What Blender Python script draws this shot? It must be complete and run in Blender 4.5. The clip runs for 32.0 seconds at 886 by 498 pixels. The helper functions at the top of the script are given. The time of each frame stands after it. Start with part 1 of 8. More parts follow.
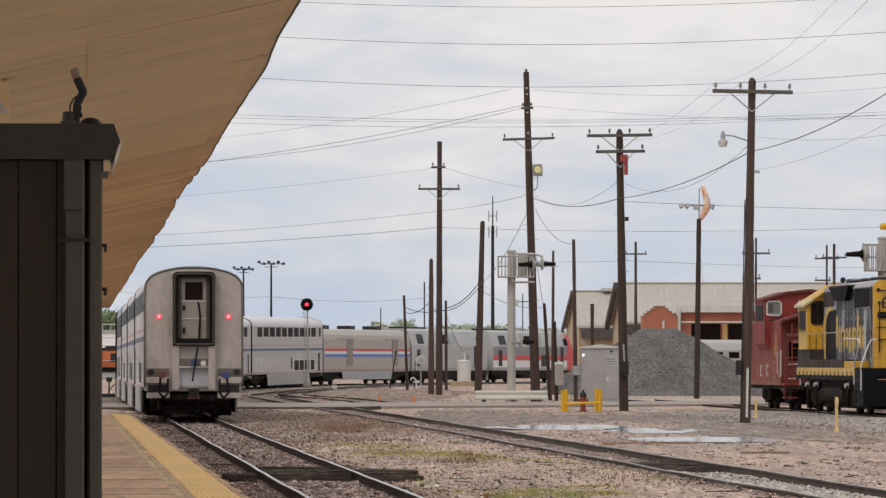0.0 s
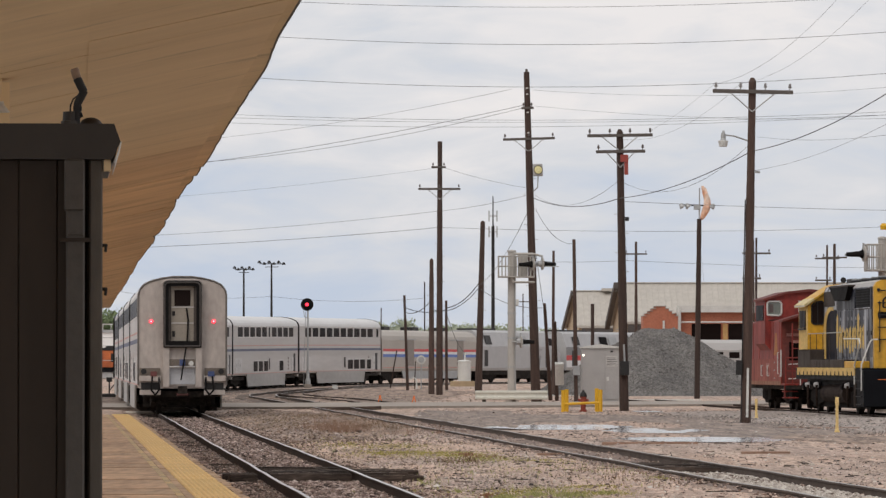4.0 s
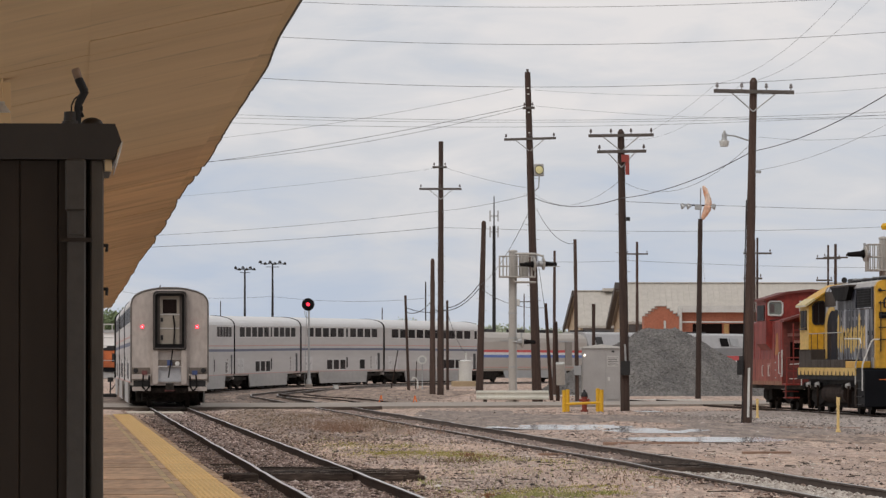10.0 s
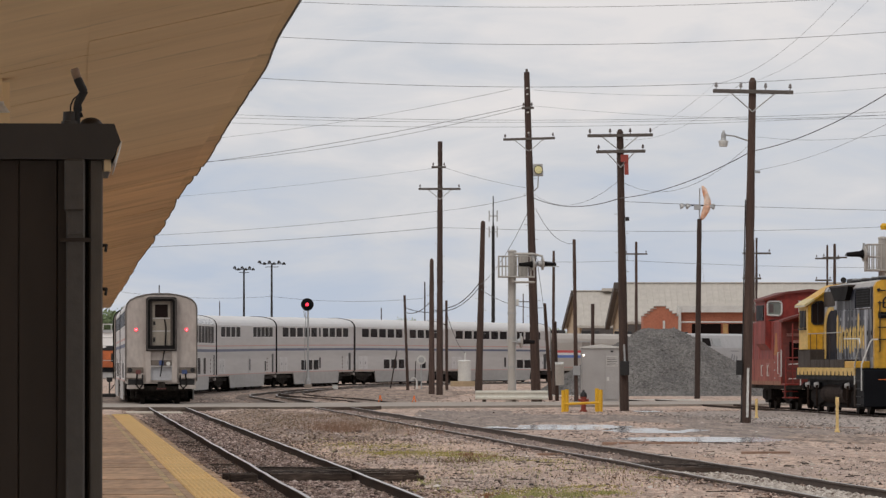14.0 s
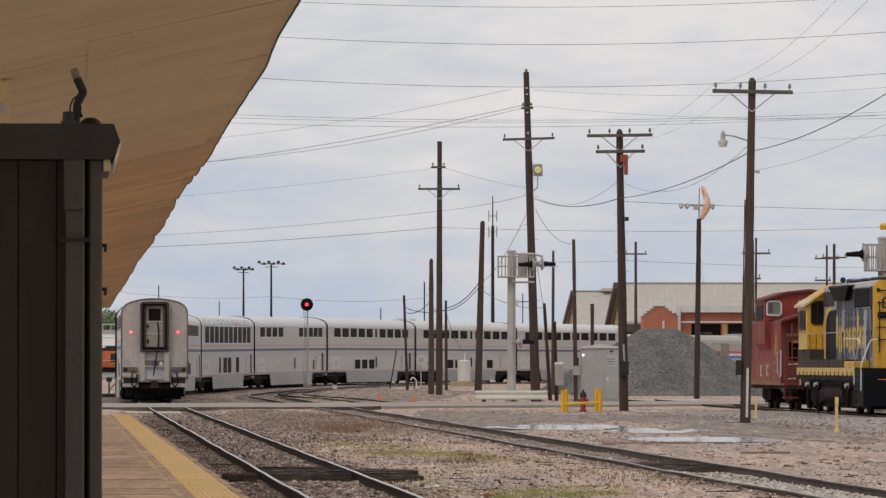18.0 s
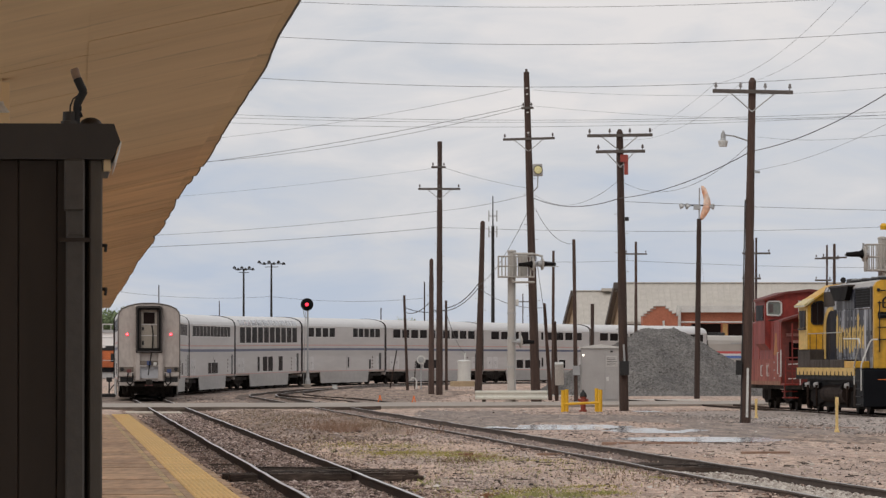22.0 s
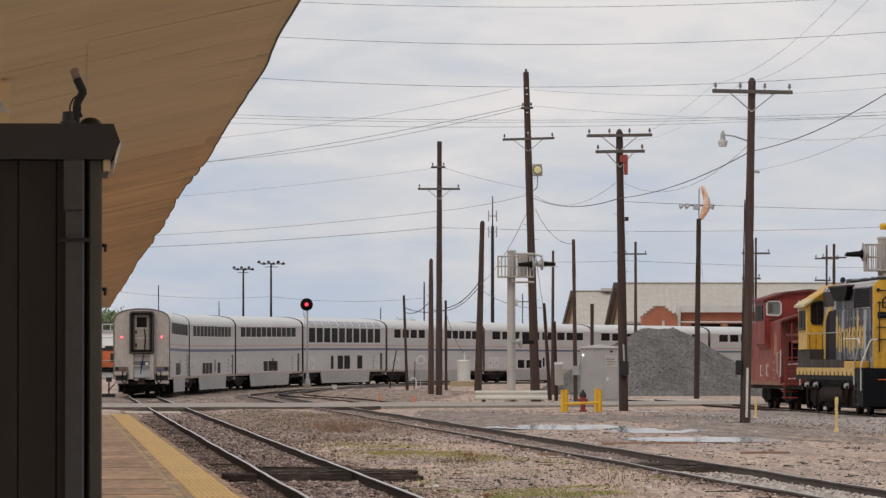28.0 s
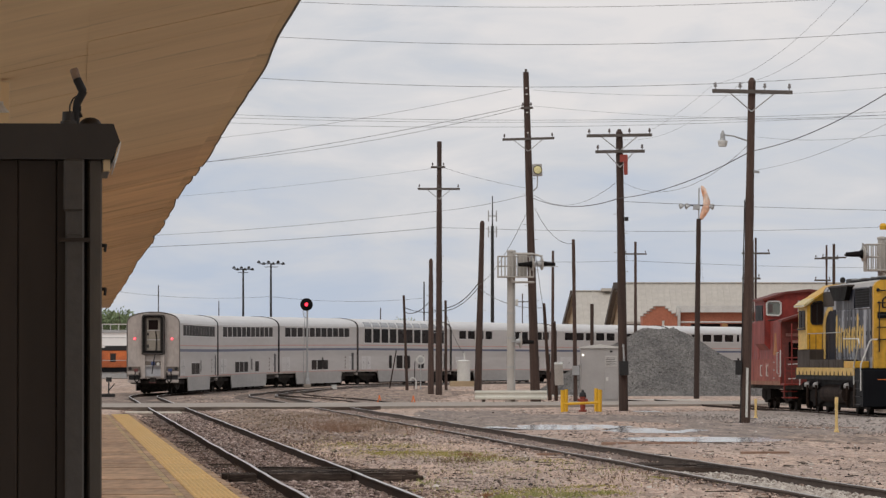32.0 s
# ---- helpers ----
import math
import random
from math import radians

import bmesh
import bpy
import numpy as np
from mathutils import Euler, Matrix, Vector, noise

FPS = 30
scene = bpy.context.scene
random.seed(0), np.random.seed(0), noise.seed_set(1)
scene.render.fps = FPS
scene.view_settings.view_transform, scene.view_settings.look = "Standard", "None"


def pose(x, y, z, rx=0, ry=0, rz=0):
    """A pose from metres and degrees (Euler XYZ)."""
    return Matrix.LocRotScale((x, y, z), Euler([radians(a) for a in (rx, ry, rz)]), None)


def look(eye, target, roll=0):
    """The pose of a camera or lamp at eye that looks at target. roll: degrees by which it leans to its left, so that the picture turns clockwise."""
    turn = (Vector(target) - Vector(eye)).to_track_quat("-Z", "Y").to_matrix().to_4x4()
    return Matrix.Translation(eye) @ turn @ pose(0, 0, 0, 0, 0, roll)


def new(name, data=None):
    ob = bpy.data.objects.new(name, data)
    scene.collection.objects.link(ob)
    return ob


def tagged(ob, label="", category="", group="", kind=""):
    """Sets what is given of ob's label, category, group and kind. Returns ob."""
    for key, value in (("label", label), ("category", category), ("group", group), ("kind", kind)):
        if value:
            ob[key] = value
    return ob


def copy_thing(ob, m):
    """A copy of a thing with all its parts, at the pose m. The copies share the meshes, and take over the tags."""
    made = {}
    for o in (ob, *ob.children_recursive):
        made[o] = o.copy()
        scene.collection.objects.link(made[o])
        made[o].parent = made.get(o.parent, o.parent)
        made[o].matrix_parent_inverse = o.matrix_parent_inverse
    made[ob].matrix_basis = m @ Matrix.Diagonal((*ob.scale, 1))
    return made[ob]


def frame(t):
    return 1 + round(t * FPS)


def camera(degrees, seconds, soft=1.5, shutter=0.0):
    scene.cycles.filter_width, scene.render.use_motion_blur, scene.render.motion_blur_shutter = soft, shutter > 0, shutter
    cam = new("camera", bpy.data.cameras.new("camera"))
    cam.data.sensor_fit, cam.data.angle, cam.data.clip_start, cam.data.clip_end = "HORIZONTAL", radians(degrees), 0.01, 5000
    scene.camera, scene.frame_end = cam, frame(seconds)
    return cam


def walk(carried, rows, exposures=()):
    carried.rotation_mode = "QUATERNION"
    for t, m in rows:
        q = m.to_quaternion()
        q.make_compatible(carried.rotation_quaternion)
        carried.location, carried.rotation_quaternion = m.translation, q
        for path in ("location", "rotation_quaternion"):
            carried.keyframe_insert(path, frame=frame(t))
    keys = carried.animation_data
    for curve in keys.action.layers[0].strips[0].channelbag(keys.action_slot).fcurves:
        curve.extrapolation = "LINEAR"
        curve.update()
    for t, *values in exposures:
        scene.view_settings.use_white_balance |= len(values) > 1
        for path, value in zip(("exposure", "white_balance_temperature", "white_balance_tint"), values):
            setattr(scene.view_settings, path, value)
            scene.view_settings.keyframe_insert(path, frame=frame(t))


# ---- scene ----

# ---------------- camera ----------------
cam = camera(9.796, 32.0, soft=1.38)


def aim(dx, dy=0.0):
    """The tripod's pose, nudged by thousandths of a degree to its left and up."""
    return pose(0, 0, 1.75, 91.2777 + dy / 1000, 0, dx / 1000)


NUDGES = ((0, 0), (0.5, -6), (1.0, -28), (1.4, -30), (1.7, -10), (2.0, 7), (2.5, 0), (3.0, 4), (3.5, 4), (5.5, 0), (7, 0), (8, 5),
          (9.5, 7), (10.0, 15), (10.5, 14), (11.5, 10), (12.5, 6), (14.5, 5), (16.5, -2), (18.5, 1), (23, 2), (25.5, 1), (27.5, -3),
          (29, 2), (32.0, -3))
walk(cam, [(t, aim(d)) for t, d in NUDGES], [(0, 0.03, 6850, 13), (8.3, 0.03, 6850, 13), (10.5, -0.1, 6850, 13), (32, -0.1, 6850, 13)])

# ---------------- sky and light ----------------
world = bpy.data.worlds.new("overcast_sky")
scene.world = world
world.use_nodes = True
wn, wl = world.node_tree.nodes, world.node_tree.links
wn.clear()


def wnode(kind, **values):
    n = wn.new(kind)
    for k, v in values.items():
        n.inputs[k].default_value = v
    return n


w_out = wnode("ShaderNodeOutputWorld")
w_sky = wnode("ShaderNodeTexSky")
w_sky.sky_type, w_sky.sun_disc = "NISHITA", False
w_sky.sun_elevation, w_sky.sun_rotation = radians(48), radians(215)
w_bg = wnode("ShaderNodeBackground", Strength=0.07)
wl.new(w_sky.outputs[0], w_bg.inputs["Color"])
w_co = wnode("ShaderNodeTexCoord")
w_map = wnode("ShaderNodeMapping", Scale=(16.0, 16.0, 60.0))
wl.new(w_co.outputs["Generated"], w_map.inputs["Vector"])
w_n1 = wnode("ShaderNodeTexNoise", Scale=1.6, Detail=6.0, Roughness=0.55, Distortion=0.4)
wl.new(w_map.outputs[0], w_n1.inputs["Vector"])
w_sep = wnode("ShaderNodeSeparateXYZ")
wl.new(w_co.outputs["Generated"], w_sep.inputs[0])
w_lift = wn.new("ShaderNodeMapRange")
w_lift.inputs["From Min"].default_value, w_lift.inputs["From Max"].default_value = 0.0, 0.075
w_lift.inputs["To Min"].default_value, w_lift.inputs["To Max"].default_value = -0.15, 0.17
wl.new(w_sep.outputs["Z"], w_lift.inputs["Value"])
w_add = wn.new("ShaderNodeMath")
w_add.operation = "ADD"
wl.new(w_n1.outputs["Fac"], w_add.inputs[0])
wl.new(w_lift.outputs[0], w_add.inputs[1])
w_ramp = wn.new("ShaderNodeValToRGB")
stops = w_ramp.color_ramp.elements
stops[0].position, stops[0].color = 0.25, (0.51, 0.61, 0.76, 1)
stops[1].position, stops[1].color = 0.75, (0.815, 0.823, 0.848, 1)
mid = stops.new(0.5)
mid.color = (0.65, 0.70, 0.77, 1)
wl.new(w_add.outputs[0], w_ramp.inputs["Fac"])
w_bg2 = wnode("ShaderNodeBackground", Strength=1.0)
wl.new(w_ramp.outputs["Color"], w_bg2.inputs["Color"])
w_mix = wnode("ShaderNodeMixShader", Fac=0.93)
wl.new(w_bg.outputs[0], w_mix.inputs[1])
wl.new(w_bg2.outputs[0], w_mix.inputs[2])
wl.new(w_mix.outputs[0], w_out.inputs["Surface"])

sun = new("sun", bpy.data.lights.new("sun", "SUN"))
sun.data.energy, sun.data.angle, sun.data.color = 1.0, radians(25), (1.0, 0.96, 0.9)
sun.matrix_basis = look((-25, -36, 50), (0, 0, 0))


# ---------------- materials ----------------
def mat(name, col, rough=0.8, metal=0.0, col2=None, scale=1.5, fine=30.0, bump=0.15, stretch=(1, 1, 1), dirt=0.25, own=0.0, contrast=2.0):
    """A surface with two scales of colour, fine relief and, by own, a shade of its own for each piece."""
    m = bpy.data.materials.new(name)
    m.use_nodes = True
    n, l = m.node_tree.nodes, m.node_tree.links
    b = n["Principled BSDF"]
    b.inputs["Metallic"].default_value = metal
    co = n.new("ShaderNodeTexCoord")
    mp = n.new("ShaderNodeMapping")
    mp.inputs["Scale"].default_value = stretch
    l.new(co.outputs["Object"], mp.inputs["Vector"])
    n1, n2 = n.new("ShaderNodeTexNoise"), n.new("ShaderNodeTexNoise")
    for q, s, d in ((n1, scale, 5), (n2, fine, 3)):
        q.inputs["Scale"].default_value, q.inputs["Detail"].default_value = s, d
        l.new(mp.outputs[0], q.inputs["Vector"])
    mr = n.new("ShaderNodeMapRange")
    mr.inputs["From Min"].default_value, mr.inputs["From Max"].default_value = 0.5 - 0.5 / contrast, 0.5 + 0.5 / contrast
    l.new(n1.outputs["Fac"], mr.inputs["Value"])
    mx = n.new("ShaderNodeMix")
    mx.data_type = "RGBA"
    col2 = col2 or tuple(c * (1 - dirt) for c in col)
    mx.inputs["A"].default_value, mx.inputs["B"].default_value = (*col, 1), (*col2, 1)
    for sock in mx.inputs:
        if sock.name == "A" and sock.type == "RGBA":
            sock.default_value = (*col, 1)
        if sock.name == "B" and sock.type == "RGBA":
            sock.default_value = (*col2, 1)
    l.new(mr.outputs[0], mx.inputs[0])
    mr2 = n.new("ShaderNodeMapRange")
    mr2.inputs["From Min"].default_value, mr2.inputs["From Max"].default_value = 0.3, 0.7
    mr2.inputs["To Min"].default_value, mr2.inputs["To Max"].default_value = 1 - dirt, 1 + dirt
    l.new(n2.outputs["Fac"], mr2.inputs["Value"])
    hs = n.new("ShaderNodeHueSaturation")
    l.new(mx.outputs[2], hs.inputs["Color"])
    if own:
        oi = n.new("ShaderNodeObjectInfo")
        mr3 = n.new("ShaderNodeMapRange")
        mr3.inputs["To Min"].default_value, mr3.inputs["To Max"].default_value = 1 - own, 1 + own
        l.new(oi.outputs["Random"], mr3.inputs["Value"])
        mul = n.new("ShaderNodeMath")
        mul.operation = "MULTIPLY"
        l.new(mr2.outputs[0], mul.inputs[0])
        l.new(mr3.outputs[0], mul.inputs[1])
        l.new(mul.outputs[0], hs.inputs["Value"])
    else:
        l.new(mr2.outputs[0], hs.inputs["Value"])
    l.new(hs.outputs["Color"], b.inputs["Base Color"])
    rr = n.new("ShaderNodeMapRange")
    rr.inputs["To Min"].default_value, rr.inputs["To Max"].default_value = max(rough - 0.12, 0.02), min(rough + 0.12, 1)
    l.new(n1.outputs["Fac"], rr.inputs["Value"])
    l.new(rr.outputs[0], b.inputs["Roughness"])
    if bump:
        bp = n.new("ShaderNodeBump")
        bp.inputs["Strength"].default_value, bp.inputs["Distance"].default_value = bump, 0.02
        l.new(n2.outputs["Fac"], bp.inputs["Height"])
        l.new(bp.outputs[0], b.inputs["Normal"])
    return m


def glow(name, col, strength):
    m = mat(name, col, 0.4)
    b = m.node_tree.nodes["Principled BSDF"]
    b.inputs["Emission Color"].default_value, b.inputs["Emission Strength"].default_value = (*col, 1), strength
    return m


M_WOOD = mat("weathered_pole_wood", (0.032, 0.0185, 0.0142), 0.9, col2=(0.074, 0.046, 0.036), scale=1.2, fine=14, stretch=(6, 6, 0.5), own=0.4)
M_ARM = mat("grey_crossarm_wood", (0.13, 0.115, 0.105), 0.9, col2=(0.08, 0.07, 0.062), scale=3, fine=20, stretch=(1, 6, 6))
M_STEEL = mat("galvanised_steel", (0.42, 0.43, 0.43), 0.55, 0.5, fine=25, dirt=0.15)
M_DARKMETAL = mat("dark_metal", (0.018, 0.017, 0.017), 0.6, 0.2, dirt=0.4)
M_WIRE = mat("wire_black", (0.05, 0.05, 0.055), 0.6, 0.3, bump=0)
M_PORCELAIN = mat("brown_glazed_porcelain", (0.10, 0.08, 0.078), 0.3)
M_COLUMN = mat("grey_white_column_paint", (0.44, 0.42, 0.385), 0.6, col2=(0.36, 0.34, 0.31), dirt=0.12)
M_WHITE = mat("off_white_paint", (0.62, 0.62, 0.59), 0.6, dirt=0.18)
M_GREYBOX = mat("grey_painted_steel", (0.40, 0.39, 0.38), 0.6, dirt=0.14, col2=(0.34, 0.33, 0.32))
M_YELLOW = mat("safety_yellow_paint", (0.75, 0.42, 0.02), 0.5, dirt=0.2)
M_ORANGE = mat("orange_plastic", (0.85, 0.2, 0.04), 0.5)
M_RED = mat("hydrant_red", (0.28, 0.05, 0.03), 0.6, dirt=0.3)
M_CONCRETE = mat("concrete", (0.36, 0.32, 0.275), 0.9, col2=(0.24, 0.205, 0.175), scale=0.5, fine=6, dirt=0.15)
M_RAIL_TOP = mat("polished_rail_steel", (0.55, 0.54, 0.53), 0.32, 0.9, dirt=0.15)
M_RAIL = mat("rusty_rail_steel", (0.032, 0.023, 0.019), 0.9, 0.0, col2=(0.055, 0.036, 0.028), dirt=0.3)
M_RAIL.node_tree.nodes["Principled BSDF"].inputs["Specular IOR Level"].default_value = 0.1
M_RAIL_DULL = mat("dull_rail_steel", (0.36, 0.34, 0.32), 0.45, 0.7, dirt=0.25)
M_RAIL2 = mat("brown_weathered_rail", (0.1, 0.075, 0.06), 0.9, 0.0, col2=(0.06, 0.043, 0.034), dirt=0.3)
M_TIE = mat("old_tie_wood", (0.05, 0.04, 0.033), 0.95, col2=(0.15, 0.125, 0.105), stretch=(0.6, 5, 5), fine=18, own=0.3)
M_CANOPY = mat("tan_canopy_paint", (0.78, 0.595, 0.352), 0.75, col2=(0.65, 0.49, 0.285), scale=1.1, fine=5, stretch=(0.3, 1.0, 1), dirt=0.04, contrast=1.3, own=0.04)
# browner than M_CANOPY and more densely streaked, for panels past 42 m
M_CANOPY2 = mat("streaked_browner_canopy_paint", (0.71, 0.535, 0.33), 0.8, col2=(0.57, 0.42, 0.255), scale=1.1, fine=5, stretch=(0.3, 1.0, 1), dirt=0.05, contrast=1.6, own=0.08)
M_JOINT = mat("dark_joint_sand", (0.12, 0.085, 0.06), 0.95, col2=(0.2, 0.145, 0.1), scale=1.5, fine=9, dirt=0.3)
M_DRIP = mat("canopy_edge_metal", (0.09, 0.085, 0.075), 0.6, 0.2)
M_BROWN = mat("dark_brown_steel_siding", (0.033, 0.0225, 0.0155), 0.5, 0.0, scale=2, fine=12, stretch=(1, 1, 0.3), dirt=0.12, bump=0.03)
M_PAVER = mat("brick_paver", (0.62, 0.41, 0.25), 0.85, col2=(0.44, 0.285, 0.18), scale=1.3, fine=7, dirt=0.2, own=0.12, stretch=(1, 0.16, 1), contrast=2.5)
M_DOME = mat("worn_yellow_domes", (0.95, 0.67, 0.27), 0.7, col2=(0.88, 0.62, 0.28), scale=0.8, fine=6, dirt=0.05, own=0.05)
M_TACTILE = mat("yellow_tactile", (0.8, 0.51, 0.165), 0.75, col2=(0.7, 0.47, 0.2), scale=0.8, fine=8, dirt=0.12, own=0.08, stretch=(1, 0.25, 1))
M_STAIN = mat("stainless_steel", (0.51, 0.49, 0.47), 0.4, 0.35, col2=(0.44, 0.42, 0.40), scale=0.5, fine=3, stretch=(1, 0.15, 1.6), dirt=0.045, bump=0.02)
M_STAINEND = mat("grimy_stainless_end", (0.46, 0.412, 0.375), 0.5, 0.15, col2=(0.37, 0.325, 0.295), scale=1.6, fine=7, stretch=(1, 1, 0.5), dirt=0.11, bump=0.02)
M_ROOFSIL = mat("pale_roof", (0.66, 0.66, 0.65), 0.45, 0.2, scale=0.4, dirt=0.08, bump=0.03)
M_GLASS = mat("dark_tinted_glass", (0.016, 0.011, 0.010), 0.3, 0.0, dirt=0.3, bump=0, own=0.6)
M_GLASS.node_tree.nodes["Principled BSDF"].inputs["IOR"].default_value = 1.12
M_GLASS.node_tree.nodes["Principled BSDF"].inputs["Specular IOR Level"].default_value = 0.1
M_SKIRT = mat("dull_grey_skirt", (0.40, 0.39, 0.375), 0.6, 0.15, col2=(0.33, 0.32, 0.305), scale=0.8, fine=4, stretch=(1, 0.3, 1), dirt=0.08)
M_LOUVRE = mat("pale_louvre_paint", (0.62, 0.61, 0.6), 0.5, 0.1, dirt=0.08)
M_BAGDOOR = mat("brownish_grey_door", (0.27, 0.24, 0.21), 0.6, dirt=0.15)
M_FRAME = mat("pale_window_frame", (0.66, 0.65, 0.63), 0.45, 0.2, dirt=0.08)
M_RUBBER = mat("black_rubber", (0.013, 0.012, 0.012), 0.75, dirt=0.3)
M_BOGIE = mat("grimy_bogie_steel", (0.045, 0.038, 0.033), 0.85, 0.0, col2=(0.014, 0.012, 0.011), scale=2.5, fine=9, dirt=0.4)
M_BLUE = mat("blue_stripe", (0.075, 0.09, 0.16), 0.5, dirt=0.1)
M_SALMON = mat("red_pinstripe", (0.54, 0.27, 0.22), 0.5, dirt=0.1)
M_RSTRIPE = mat("red_stripe", (0.62, 0.06, 0.06), 0.5, dirt=0.1)
M_BSTRIPE = mat("bright_blue_stripe", (0.08, 0.17, 0.50), 0.5, dirt=0.1)
M_WSTRIPE = mat("white_stripe", (0.72, 0.72, 0.72), 0.5, dirt=0.06)
M_BAGGAGE = mat("dull_silver_paint", (0.43, 0.395, 0.35), 0.5, 0.15, dirt=0.08, scale=0.4)
M_MARKER = glow("red_marker_light", (1.0, 0.03, 0.06), 2.6)

for m_ in (M_PAVER, M_TACTILE):
    n_ = m_.node_tree.nodes
    m_.node_tree.links.new(n_.new("ShaderNodeNewGeometry").outputs["Position"], n_["Mapping"].inputs["Vector"])


def streaks(m, stretch, scale, lo, hi, dark):
    """Long broken streaks of grime over a paint."""
    n, l = m.node_tree.nodes, m.node_tree.links
    b = n["Principled BSDF"]
    was = b.inputs["Base Color"].links[0].from_socket
    g, mp, tx, mr = n.new("ShaderNodeNewGeometry"), n.new("ShaderNodeMapping"), n.new("ShaderNodeTexNoise"), n.new("ShaderNodeMapRange")
    mp.inputs["Scale"].default_value = stretch
    tx.inputs["Scale"].default_value, tx.inputs["Detail"].default_value, tx.inputs["Roughness"].default_value = scale, 6, 0.6
    mr.inputs["From Min"].default_value, mr.inputs["From Max"].default_value, mr.inputs["To Max"].default_value = lo, hi, 1 - dark
    l.new(g.outputs["Position"], mp.inputs["Vector"])
    l.new(mp.outputs[0], tx.inputs["Vector"])
    l.new(tx.outputs["Fac"], mr.inputs["Value"])
    inv = n.new("ShaderNodeMath")
    inv.operation = "SUBTRACT"
    inv.inputs[0].default_value = 1.0
    l.new(mr.outputs[0], inv.inputs[1])
    hs = n.new("ShaderNodeHueSaturation")
    l.new(was, hs.inputs["Color"])
    l.new(inv.outputs[0], hs.inputs["Value"])
    l.new(hs.outputs["Color"], b.inputs["Base Color"])


streaks(M_CANOPY, (0.55, 1.6, 0.3), 1.3, 0.6, 0.76, 0.5)
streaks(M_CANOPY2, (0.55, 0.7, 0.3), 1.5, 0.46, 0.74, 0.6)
streaks(M_PAVER, (1.2, 0.22, 1), 2.4, 0.6, 0.7, 0.5)


def island(name, a, b, c):
    """Stone whose shade changes from stone to stone."""
    m = bpy.data.materials.new(name)
    m.use_nodes = True
    n, l = m.node_tree.nodes, m.node_tree.links
    g = n.new("ShaderNodeNewGeometry")
    r = n.new("ShaderNodeValToRGB")
    r.color_ramp.elements[0].color, r.color_ramp.elements[1].color = (*a, 1), (*b, 1)
    r.color_ramp.elements.new(0.55).color = (*c, 1)
    l.new(g.outputs["Random Per Island"], r.inputs["Fac"])
    l.new(r.outputs["Color"], n["Principled BSDF"].inputs["Base Color"])
    n["Principled BSDF"].inputs["Roughness"].default_value = 0.9
    return m


